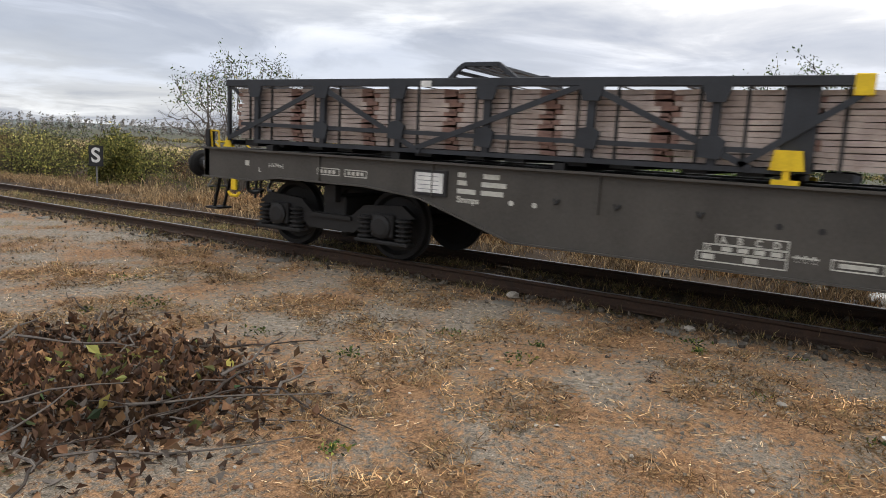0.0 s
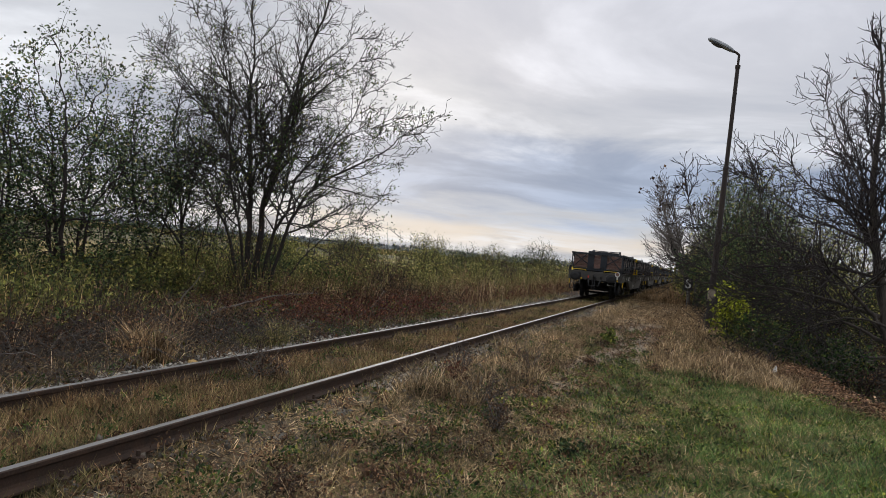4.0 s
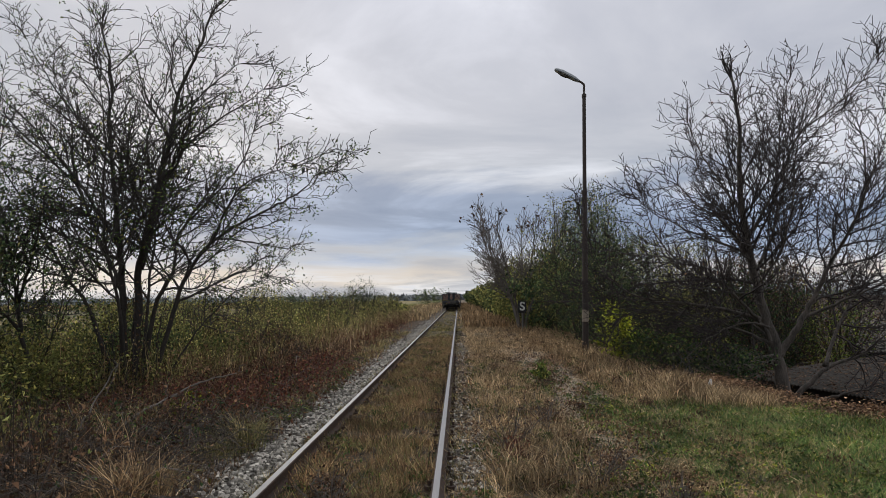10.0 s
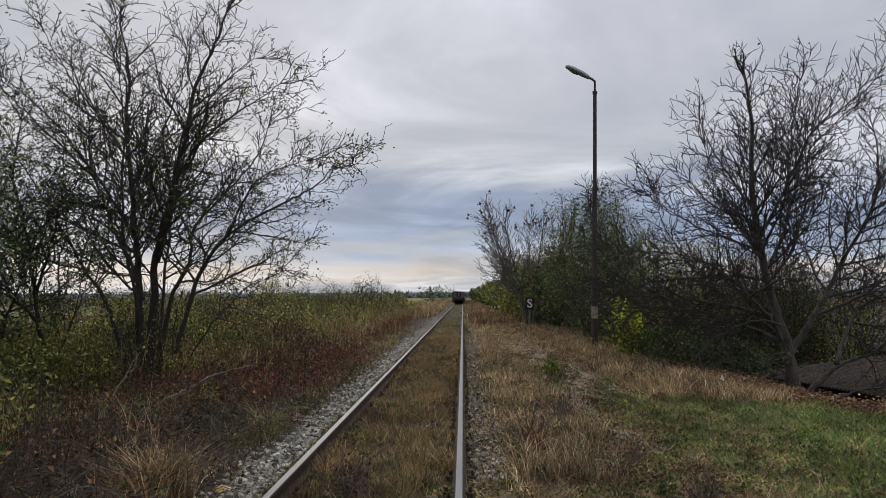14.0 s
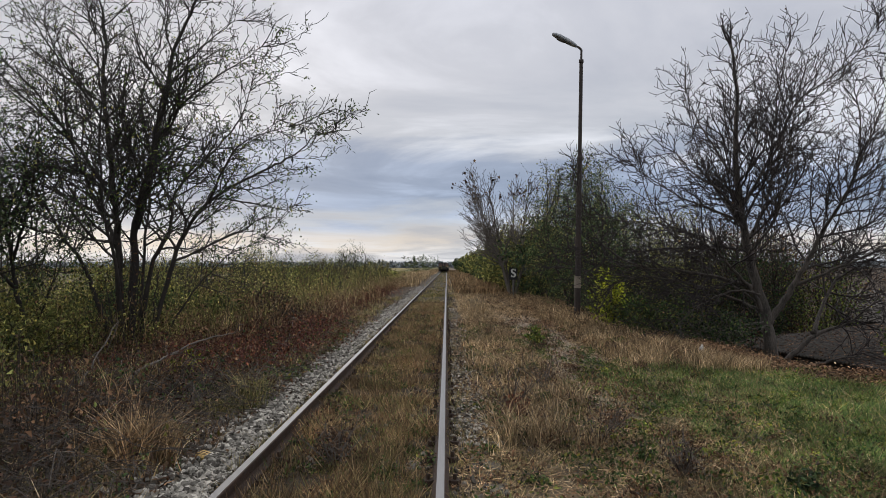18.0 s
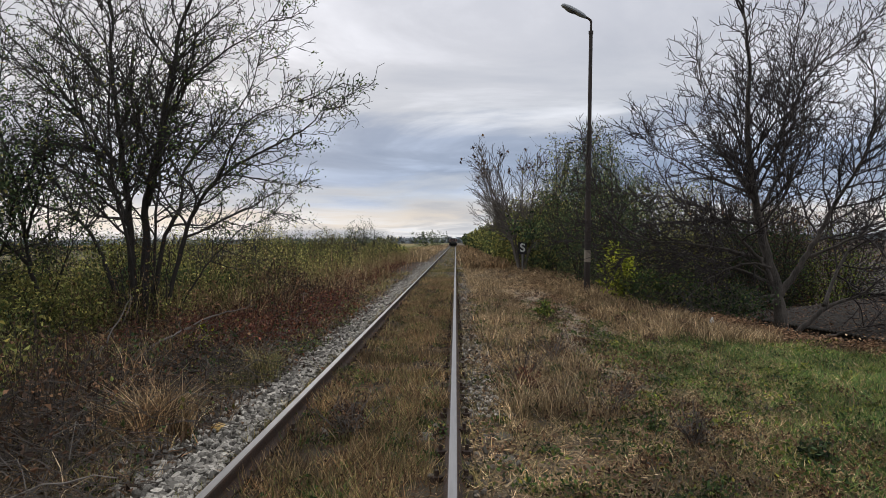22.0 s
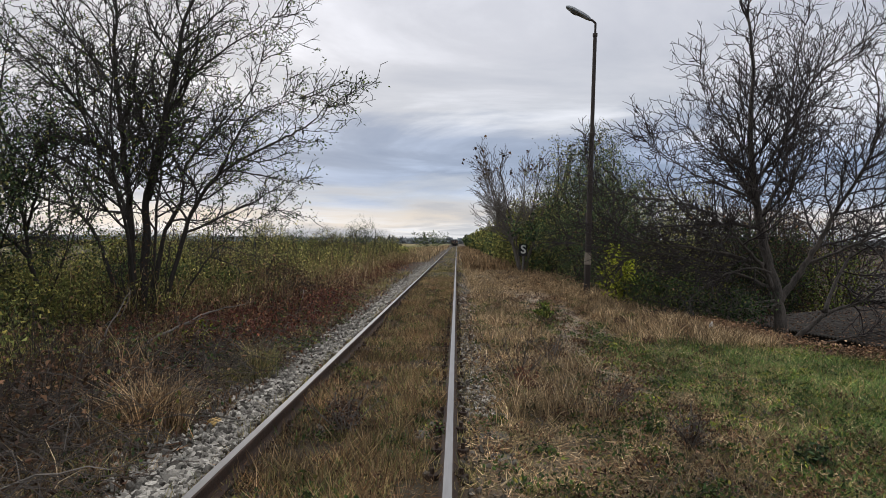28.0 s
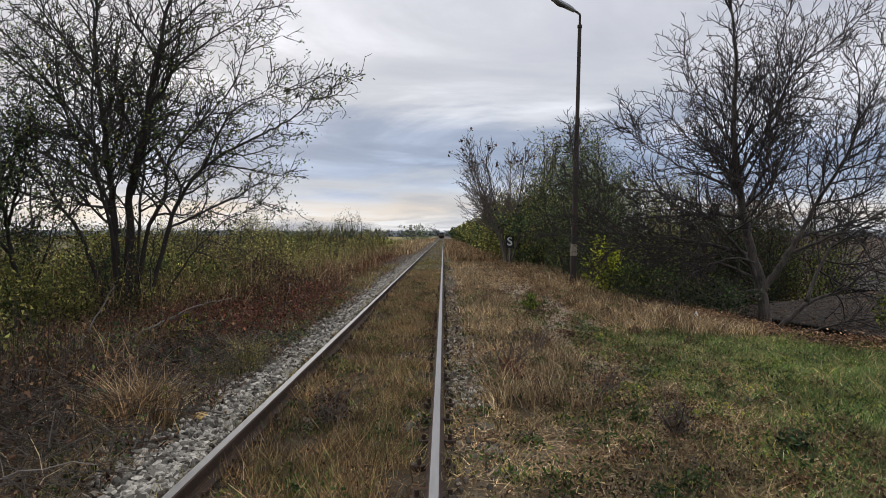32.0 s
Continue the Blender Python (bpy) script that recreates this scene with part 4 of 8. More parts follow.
def make_wagon():
    w = thing("flat_wagon", (0, 0, 0), "dark grey-brown bogie flat wagon with deep side sills", "wagon", "wagons of the train")
    L = LONG
    for s in (-1, 1):
        sill = part("side_sill", side_sill(s), WAGON, w)
    part("deck", boxes((-1.28, 0.1, 1.22, 1.28, L - 0.1, 1.30)), WAGON_DARK, w)
    part("centre_sill", boxes((-0.28, 0.3, 0.82, -0.20, L - 0.3, 1.22), (0.20, 0.3, 0.82, 0.28, L - 0.3, 1.22), (-0.28, 4.8, 0.60, 0.28, L - 4.8, 0.66)), WAGON_DARK, w)
    for k in range(8):
        yy = 1.3 + k * (L - 2.6) / 7
        part("cross_bearer", boxes((-1.27, yy - 0.06, 1.325, 1.27, yy + 0.06, 1.40)), WAGON_DARK, w)
    wheel = wheelset_mesh()
    sets = make_bogie(w, 2.25, wheel) + make_bogie(w, L - 2.25, wheel)
    for y, d in ((0, -1), (L, 1)):
        make_end(w, y, d)
    for s in (-1, 1):
        for y0, d in ((0.0, 1), (L, -1)):
            # hooks, board with papers, holes, rope rings
            yy = y0 + d * 0.66
            bm = bmesh.new()
            box(bm, min(s * 1.305, s * 1.345), yy - 0.05, 0.74, max(s * 1.305, s * 1.345), yy + 0.05, 0.90, 0.008)
            tube(bm, [(s * 1.325, yy - 0.11, 0.71), (s * 1.325, yy - 0.06, 0.66), (s * 1.325, yy + 0.06, 0.66), (s * 1.325, yy + 0.11, 0.71)], 0.022)
            part("lashing_hook", bm, YELLOW, w, "yellow painted lashing hook")
            yy = y0 + d * 3.96
            bd = part("label_holder", boxes((min(s * 1.302, s * 1.325), yy - 0.235, 0.93, max(s * 1.302, s * 1.325), yy + 0.235, 1.225)), BLACK, w, "black label frame")
            part("waybill", boxes((min(s * 1.326, s * 1.330), yy - 0.19, 0.965, max(s * 1.326, s * 1.330), yy + 0.19, 1.195)), WHITE, bd, "white printed paper")
            for zz in (1.15, 1.10, 1.05, 1.0):
                part("print_line", boxes((min(s * 1.3305, s * 1.3315), yy - 0.16, zz, max(s * 1.3305, s * 1.3315), yy + 0.13, zz + 0.008)), LAMP_GREY, bd)
            for k, zz in ((5.55, 1.02), (6.2, 1.02), (7.0, 1.02)):
                yy = y0 + d * k
                bm = tube(bmesh.new(), [(s * 1.305, yy - 0.03, zz), (s * 1.335, yy, zz - 0.05), (s * 1.305, yy + 0.03, zz)], 0.012)
                part("rope_ring", bm, WAGON_DARK, w)
            for k, zz, mat in ((7.68, 0.955, BLACK), (8.02, 0.945, BLACK), (5.02, 0.93, LETTER), (5.3, 0.93, LETTER)):
                bm = lathe(bmesh.new(), [(0.03, s * 1.302), (0.03, s * 1.306)], 12, "x", Matrix.Translation((0, y0 + d * k, zz)))
                part("drain_hole" if mat is BLACK else "paint_dot", bm, mat, w)
            # yellow latch plates that hold the racks
            yy = y0 + d * 7.68
            bm = bmesh.new()
            plate(bm, [(yy - 0.14, 1.45), (yy + 0.14, 1.45), (yy + 0.11, 1.63), (yy - 0.11, 1.63)], s * 1.26, s * 1.34)
            box(bm, min(s * 1.27, s * 1.33), yy - 0.03, 1.36, max(s * 1.27, s * 1.33), yy + 0.03, 1.46)
            box(bm, min(s * 1.24, s * 1.36), yy - 0.11, 1.326, max(s * 1.24, s * 1.36), yy + 0.11, 1.37)
            part("rack_latch", bm, YELLOW, w, "yellow painted latch plate")
            yy = y0 + d * 0.40
            bm = bmesh.new()
            plate(bm, [(yy - 0.09, 1.34), (yy + 0.09, 1.34), (yy + 0.06, 1.48), (yy - 0.01, 1.48), (yy - 0.04, 1.39)], s * 1.17, s * 1.23)
            part("rack_latch", bm, YELLOW, w, "yellow painted latch plate")
            part("end_post", boxes((min(s * 1.18, s * 1.30), y0 + d * 0.06 - 0.04, 1.325, max(s * 1.18, s * 1.30), y0 + d * 0.06 + 0.04, 1.58), bevel=0.01), WAGON_DARK, w)
    for s in (-1, 1):
        put = lambda a, b: (a, b) if s > 0 else (LONG - b, LONG - a)

        def mark(y0, y1, z0, z1, name="plain_mark"):
            a, b = put(y0, y1)
            part(name, boxes((min(s * 1.3015, s * 1.303), a, z0, max(s * 1.3015, s * 1.303), b, z1)), LETTER, w, "white stencilled mark")

        def frame_mark(y0, y1, z0, z1, t=0.012):
            mark(y0, y1, z0, z0 + t)
            mark(y0, y1, z1 - t, z1)
            mark(y0, y0 + t, z0 + t, z1 - t)
            mark(y1 - t, y1, z0 + t, z1 - t)

        # number rows stand as plain bars
        for a, b, z in ((4.33, 4.43, 1.17), (4.33, 4.45, 1.08), (4.66, 4.86, 1.17), (4.64, 4.95, 1.08), (4.33, 4.57, 0.985), (4.64, 4.92, 0.985)):
            mark(a, b, z, z + 0.055)
        letters(w, "Smmps", s * 1.302, 4.33 if s > 0 else LONG - 4.33, 0.885, 0.10, s)
        for a, b in ((2.20, 2.58), (2.66, 3.02)):
            frame_mark(a, b, 1.06, 1.155)
            for k in range(4):
                mark(a + 0.05 + k * 0.07, a + 0.095 + k * 0.07, 1.085, 1.13)
        letters(w, "L", s * 1.302, 1.13 if s > 0 else LONG - 1.13, 1.03, 0.08, s)
        mark(0.86, 0.94, 1.10, 1.17)
        letters(w, "|-16.74m-|", s * 1.302, 1.32 if s > 0 else LONG - 1.32, 1.11, 0.065, s)
        # load table
        frame_mark(7.16, 7.78, 0.735, 0.835)
        frame_mark(7.06, 7.78, 0.66, 0.74)
        frame_mark(7.00, 7.78, 0.565, 0.665)
        for ch, yy in (("A", 7.2), ("B", 7.35), ("C", 7.50), ("D", 7.65)):
            letters(w, ch, s * 1.302, yy if s > 0 else LONG - yy, 0.755, 0.085, s)
        letters(w, "S", s * 1.302, 7.09 if s > 0 else LONG - 7.09, 0.675, 0.07, s)
        for yy in (7.22, 7.36, 7.5, 7.64):
            mark(yy, yy + 0.09, 0.68, 0.72)
        mark(7.05, 7.16, 0.59, 0.64)
        mark(7.42, 7.54, 0.59, 0.64)
        letters(w, "***", s * 1.302, 7.82 if s > 0 else LONG - 7.82, 0.60, 0.16, s)
        frame_mark(8.12, 8.52, 0.62, 0.72)
        mark(8.18, 8.46, 0.65, 0.69)
    return w, sets


def make_rack():
    """Lattice steel rack, 7.8 m long, its tail end at y = 0."""
    L, top, low = 7.79, 0.90, 0.02
    r = thing("load_rack", (0, 0, 0), "anthracite steel lattice rack holding stacked brown panels", "rack", "racks on the train")
    bays = 7
    for s in (-1, 1):
        x = s * 1.22
        part("top_beam", boxes((min(x, x + s * 0.08), 0, top - 0.09, max(x, x + s * 0.08), L, top), bevel=0.006), RACK, r)
        part("bottom_beam", boxes((min(x, x + s * 0.06), 0.55, 0.04, max(x, x + s * 0.06), L - 0.5, 0.09)), RACK, r)
        part("middle_rail", bar(bmesh.new(), (x + s * 0.05, 0.3, 0.30), (x + s * 0.05, L - 0.8, 0.24), 0.03, 0.05), RACK, r)
        posts = [0.58 + 1.20 * i for i in range(6)]
        for i, yy in enumerate(posts):
            part("post", boxes((min(x, x + s * 0.05), yy - 0.04, 0.09, max(x, x + s * 0.05), yy + 0.04, top - 0.09)), RACK, r)
            bm = plate(bmesh.new(), [(yy - 0.135, top - 0.08), (yy + 0.135, top - 0.08), (yy + 0.085, top - 0.235), (yy - 0.085, top - 0.235)], min(x + s * 0.05, x + s * 0.085), max(x + s * 0.05, x + s * 0.085))
            part("gusset", bm, RACK, r)
            if i:
                zc = 0.26 if i % 2 else 0.30
                bm = plate(bmesh.new(), [(yy - 0.13, zc - 0.10), (yy + 0.08, zc - 0.12), (yy + 0.12, zc + 0.05), (yy + 0.04, zc + 0.11), (yy - 0.10, zc + 0.09)], min(x + s * 0.05, x + s * 0.085), max(x + s * 0.05, x + s * 0.085))
                part("gusset", bm, RACK, r)
        diag = [((posts[0] - 0.5, 0.10), (posts[1], 0.80)), ((posts[1], 0.80), (posts[2] + 0.35, 0.05)), ((posts[2] + 0.3, 0.10), (posts[4] - 0.1, 0.82)), ((posts[4], 0.80), (posts[5] + 0.35, 0.08)), ((posts[5] + 0.25, 0.10), (L - 0.05, 0.75))]
        for (a, za), (b, zb) in diag:
            part("diagonal", bar(bmesh.new(), (x + s * 0.065, a, za), (x + s * 0.065, b, zb), 0.02, 0.06), RACK, r)
        part("wide_post", boxes((min(x, x + s * 0.04), 7.14, 0.06, max(x, x + s * 0.04), 7.42, top - 0.09)), RACK, r)
        part("end_post", boxes((min(x, x + s * 0.05), 0, 0.06, max(x, x + s * 0.05), 0.045, top - 0.09)), RACK, r)
        bm = boxes((min(x - s * 0.01, x + s * 0.09), L - 0.13, top - 0.17, max(x - s * 0.01, x + s * 0.09), L + 0.02, top + 0.012), bevel=0.006)
        part("corner_cap", bm, YELLOW, r, "yellow painted corner cap")
        part("data_plate", boxes((min(x + s * 0.086, x + s * 0.09), 3.32, top - 0.10, max(x + s * 0.086, x + s * 0.09), 3.46, top - 0.03)), WHITE, r, "small white plate")
    for yy in (0.02, L - 0.02):
        part("end_beam", boxes((-1.22, yy - 0.03, top - 0.08, 1.22, yy + 0.03, top - 0.01)), RACK, r)
        part("end_sill", boxes((-1.22, yy - 0.03, 0.0, 1.22, yy + 0.03, 0.07)), RACK, r)
        if yy > 1:
            continue
        for a, b in (((-1.2, 0.82), (-0.1, 0.08)), ((1.2, 0.82), (0.1, 0.08)), ((-1.2, 0.10), (-0.55, 0.80)), ((1.2, 0.10), (0.55, 0.80))):
            part("end_diagonal", bar(bmesh.new(), (a[0], yy, a[1]), (b[0], yy, b[1]), 0.05, 0.02), RACK, r)
        for x in (-0.32, 0.32):
            part("end_board", boxes((x - 0.16, yy + 0.05 if yy < 1 else yy - 0.11, 0.05, x + 0.16, yy + 0.11 if yy < 1 else yy - 0.05, top + 0.08), bevel=0.015), RACK, r)
    for yy in (1.7, 3.98, 6.26):
        part("cross_tie", boxes((-1.22, yy - 0.03, top - 0.07, 1.22, yy + 0.03, top - 0.01)), RACK, r)
    # low canopy of bars on top
    edge = [(3.30, 0.90), (3.50, 1.09), (3.56, 1.12), (4.02, 1.12), (4.32, 0.90)]
    bm = bmesh.new()
    for a, b in zip(edge, edge[1:]):
        bar(bm, (-0.72, *a), (-0.72, *b), 0.05, 0.05)
    hood = part("top_hood", bm, RACK, r, "dark folded top frame")
    bm = bmesh.new()
    for a, b in zip(edge, edge[1:]):
        bar(bm, (0.72, *a), (0.72, *b), 0.05, 0.05)
    part("hood_side", bm, RACK, hood)
    for a, z in ((3.36, 0.97), (3.44, 1.04), (3.56, 1.10), (3.72, 1.10), (3.87, 1.10), (4.0, 1.10), (4.12, 1.02), (4.22, 0.96)):
        part("hood_bar", boxes((-0.72, a - 0.035, z - 0.022, 0.72, a + 0.035, z + 0.012)), RACK, hood)
    return r


def make_stack(split):
    """A strapped stack of twelve curved brown panels, 1.05 m long; its near end at y = 0."""
    st = thing("panel_stack", (0, 0, 0), "strapped stack of curved red-brown panels", "panel stack", "stacks in the racks")
    r = np.random.default_rng(3)
    n, L, t = 13, 1.185, 0.0465
    ys = np.linspace(0, L, 15)
    layers = []
    for k in range(n):
        dy, dz = r.normal(0, 0.020), k * 0.0535
        wave = 0.004 * np.sin(ys / L * 9 + k)
        wave[-3:] += np.array((0.004, 0.010, 0.014)) * (1 if k % 2 else -0.6)
        v, f = [], []
        for y, wv in zip(ys, wave):
            for x, z in ((-1.17, 0), (1.17, 0), (1.17, t), (-1.17, t)):
                v.append((x, y + dy, dz + z + wv))
        for i in range(len(ys) - 1):
            for j in range(4):
                f.append((4 * i + j, 4 * i + (j + 1) % 4, 4 * i + 4 + (j + 1) % 4, 4 * i + 4 + j))
        f += [(0, 3, 2, 1), tuple(4 * (len(ys) - 1) + q for q in range(4))]
        layers.append((np.array(v), np.array(f)))
    def panel_mesh(v, f):
        me = raw("panel", v, f, PANEL)
        me.materials.append(PANEL_END)
        yc = np.array([v[list(q)].mean(0)[1] for q in f])
        me.polygons.foreach_set("material_index", ((yc > L * 0.88) | (yc < L * 0.03)).astype(np.int32))
        return me
    if split:
        for v, f in layers:
            part("panel", panel_mesh(v, f), None, st)
    else:
        part("panel_pile", panel_mesh(*merge(layers)), None, st)
    for yy in (0.24, 0.66):
        part("strap", boxes((-1.185, yy - 0.016, -0.02, -1.173, yy + 0.016, 0.72), (1.173, yy - 0.016, -0.02, 1.185, yy + 0.016, 0.72), (-1.185, yy - 0.016, 0.72, 1.185, yy + 0.016, 0.728)), BLACK, st, "dark steel strap")
    part("bearer", boxes((-1.15, 0.12, -0.10, 1.15, 0.36, -0.02), (-1.15, 0.62, -0.10, 1.15, 0.86, -0.02)), WAGON_DARK, st)
    return st


def make_tail_signal():
    d = thing("tail_signal_disc", (0, 0, 0), "round white-rimmed tail disc with a dull red centre", "signal disc")
    part("rim", lathe(bmesh.new(), [(0.08, -0.012), (0.128, -0.012), (0.128, 0.012), (0.08, 0.012)], 28, "y"), WHITE, d)
    part("centre", lathe(bmesh.new(), [(0.02, -0.018), (0.084, -0.018), (0.084, 0.018), (0.02, 0.018)], 28, "y"), PANEL_END, d, "dull red centre")
    part("stem", boxes((-0.025, -0.008, -0.25, 0.025, 0.008, -0.128)), WHITE, d)
    return d


N_WAGONS = 7
wagon, wheelsets = make_wagon()
rack = make_rack()
stack_near, stack_far = make_stack(True), make_stack(False)
wagons = []
for i in range(N_WAGONS):
    base = i * PITCH
    w = wagon if i == 0 else copy_thing(wagon, pose(0, base, 0))
    moving.append((w, Matrix.Identity(4), base))
    wagons.append(w)
    for k in range(2):
        off = base + (0.45 if k == 0 else LONG - 0.45)
        turn = pose(0, 0, 1.375, 0, 0, 0 if k == 0 else 180)
        rk = rack if (i, k) == (0, 0) else copy_thing(rack, pose(0, 0, 0))
        moving.append((rk, turn, off))
        for j in range(7 if k == 0 else 6):
            src = stack_near if i == 0 else stack_far
            first = (i in (0, 1)) and k == 0 and j == 0
            st = src if first else copy_thing(src, pose(0, 0, 0))
            yy = 0.13 + j * 1.21
            moving.append((st, turn @ pose(0, yy, 0.10), off))
moving.append((make_tail_signal(), pose(1.10, -0.06, 1.29), 0.0))


def along(t):
    """How far the tail has come at t seconds."""
    ts, ds = [r[0] for r in TRAIN_ROWS], [r[1] for r in TRAIN_ROWS]
    return float(np.interp(t, ts, ds))


def motions():
    for ob, m, off in moving:
        walk(ob, [(t, Matrix.Translation((0, d + off, 0)) @ m) for t, d in TRAIN_ROWS])
    # wheels roll with the tail wagon
    for ws in wheelsets:
        yc = ws.matrix_local.translation.y
        rows, t = [], 0.0
        while t <= 32.0001:
            rows.append((t, pose(0, yc, 0.46, -math.degrees(along(t) / 0.46) % 360)))
            t += 1 / 30
        walk(ws, rows)

# ---- trees and bushes ----
def sprays(rng, ends, ways, rad, lim, share, length, rise, r=0.0035, away=0.0, centre=(0, 0, 1.5), bend=0.22):
    """Last fine twigs off the thin branches."""
    pick = (rad < lim) & (rng.random(len(rad)) < share)
    p, d = ends[pick], ways[pick]
    d = d + rng.normal(0, 0.55, d.shape)
    d[:, 2] += rise
    if away:
        o = p - np.array(centre)
        d += away * o / (np.linalg.norm(o, axis=1, keepdims=True) + 1e-9)
    d /= np.linalg.norm(d, axis=1, keepdims=True)
    ln = length * rng.uniform(0.4, 1.3, (len(p), 1))
    m = p + d * ln * 0.5
    d2 = d + rng.normal(0, bend, d.shape)
    d2[:, 2] += rise * 0.6
    q = m + d2 / np.linalg.norm(d2, axis=1, keepdims=True) * ln * 0.5
    one = np.full((len(p), 1), r)
    return np.concatenate([np.concatenate([p, m, one, one * 0.8], 1), np.concatenate([m, q, one * 0.8, one * 0.5], 1)]), np.concatenate([m, q])


def plant(name, at, label, category, bars, stems, rad, extra, woods, crowns=(), group="", mid=0.011, sides=7):
    """A tree or bush: each stem a part, its branches and twigs, and its leaves."""
    t = thing(name, (at[0], at[1], float(ground_z(at[0], at[1])) - 0.04), label, category, group)
    for i, (pts, radii) in enumerate(stems):
        part(("trunk" if i == 0 else "limb") if category == "tree" else "stem", sweep(pts, radii, sides, woods[0]), None, t)
    b = bars[rad >= mid]
    if len(b):
        tagged(part("branch_work", raw("branch_work", *tubes(b, 5), woods[1]), None, t), kind="stuff")
    b = bars[rad < mid]
    if extra is not None and len(extra):
        b = np.concatenate([b, extra])
    if len(b):
        tagged(part("twig_work", raw("twig_work", *tubes(b, 3), woods[2]), None, t), kind="stuff")
    for geo, mat, lab in crowns:
        tagged(part("foliage" if "pod" not in lab else "seed_fruit", raw("foliage", *geo, mat), None, t, lab), kind="stuff")
    return t


def limbs(rng, roots, thick, end=0.22):
    """Tapered stems that the branches grow from: for each the points along it and their radii."""
    out = []
    for line, r0 in zip(roots, thick):
        pts = [Vector(p) for p in line]
        fine = []
        for i in range(len(pts) - 1):
            a, b, c, d = pts[max(i - 1, 0)], pts[i], pts[i + 1], pts[min(i + 2, len(pts) - 1)]
            for q in range(5):
                t = q / 5
                fine.append(0.5 * (2 * b + (c - a) * t + (2 * a - 5 * b + 4 * c - d) * t * t + (3 * b - a - 3 * c + d) * t ** 3))
        fine.append(pts[-1])
        n = len(fine) - 1
        fine = [p + Vector(rng.normal(0, 0.013, 3)) if 0 < i < n else p for i, p in enumerate(fine)]
        out.append((fine, [r0 * (1 - (1 - end) * (j / n) ** 0.8) * (1.3 if j == 0 else 1) * rng.uniform(0.94, 1.06) for j in range(n + 1)]))
    return out


def sweep(pts, radii, sides, mat):
    """One closed tapering tube through the points."""
    v, side = [], Vector((1, 0.13, 0.07))
    n = len(pts)
    for i, (p, r) in enumerate(zip(pts, radii)):
        d = (pts[min(i + 1, n - 1)] - pts[max(i - 1, 0)]).normalized()
        side = (side - d * side.dot(d)).normalized()
        up = d.cross(side)
        v += [p + (side * math.cos(6.2832 * k / sides) + up * math.sin(6.2832 * k / sides)) * r for k in range(sides)]
    f = [(i * sides + k, i * sides + (k + 1) % sides, (i + 1) * sides + (k + 1) % sides, (i + 1) * sides + k) for i in range(n - 1) for k in range(sides)]
    me = bpy.data.meshes.new("stem")
    me.from_pydata([tuple(q) for q in v], [], f + [tuple(range(sides))[::-1], tuple((n - 1) * sides + k for k in range(sides))])
    me.materials.append(mat)
    for q in me.polygons:
        q.use_smooth = True
    return me


def ramify(rng, roots, radii, levels, least, out=0.0, heart=(0, 0, 2.0)):
    """Side branches on limbs, then branches on those: each level gives shoots per metre, spread in degrees, length
    as a share of what is left of the parent, shortest and longest, where along it they begin, rise and crook."""
    bars, spots, ranks = [], [], []
    centre = Vector(heart)

    def grow(pts, r0, r1, level):
        per, lo, hi, share, short, longest, start, rise, crook = levels[level]
        seg = [(b - a).length for a, b in zip(pts, pts[1:])]
        total = sum(seg)
        count = max(1, int(total * per + rng.random()))
        turn = rng.uniform(0, 6.28)
        for k in range(count):
            t = start + (1 - start) * (k + rng.random()) / count
            reach, i = t * total, 0
            while i < len(seg) - 1 and reach > seg[i]:
                reach -= seg[i]
                i += 1
            p = pts[i].lerp(pts[i + 1], min(1, reach / seg[i]))
            d = (pts[i + 1] - pts[i]).normalized()
            turn += 2.4 + rng.normal(0, 0.5)
            u = d.orthogonal().normalized()
            side = u * math.cos(turn) + d.cross(u) * math.sin(turn)
            ang = radians(rng.uniform(lo, hi))
            way = d * math.cos(ang) + side * math.sin(ang)
            if out:
                way = (way + (p - centre).normalized() * out).normalized()
            ln = min(longest, max(short, share * total * (1.3 - t))) * rng.uniform(0.6, 1.25)
            n = max(2, min(7, int(ln / 0.13)))
            local = r0 + (r1 - r0) * t
            ra = max(least, min(local * 0.72, 0.0062 + 0.0105 * ln))
            rb = max(least * 0.7, ra * 0.35)
            line = [p]
            for j in range(n):
                way = way + Vector(rng.normal(0, crook, 3)) + Vector((0, 0, rise))
                way.normalize()
                q = line[-1] + way * (ln / n)
                f0, f1 = ra + (rb - ra) * j / n, ra + (rb - ra) * (j + 1) / n
                bars.append((*line[-1], *q, f0, f1))
                ranks.append(level)
                line.append(q)
            if level == len(levels) - 1:
                spots.extend(line[1:])
            else:
                grow(line, ra, rb, level + 1)

    for line, r0 in zip(roots, radii):
        grow(line, r0, max(least, r0 * 0.2), 0)
        # the limb's own end goes on as two or three thin shoots
        for _ in range(3):
            way = ((line[-1] - line[-2]).normalized() + Vector(rng.normal(0, 0.32, 3))).normalized()
            tip, far = [line[-1]], rng.uniform(0.5, 1.1)
            for j in range(5):
                way = (way + Vector(rng.normal(0, levels[0][8], 3)) + Vector((0, 0, levels[0][7]))).normalized()
                q = tip[-1] + way * far / 5
                f = max(least * 1.6, r0 * 0.2) * (1 - j * 0.13)
                bars.append((*tip[-1], *q, f, f * 0.87))
                ranks.append(0)
                tip.append(q)
            grow(tip, least * 1.6, least, min(1, len(levels) - 1))
    b = np.array(bars)
    return b, np.array(ranks), np.array([tuple(q) for q in spots])


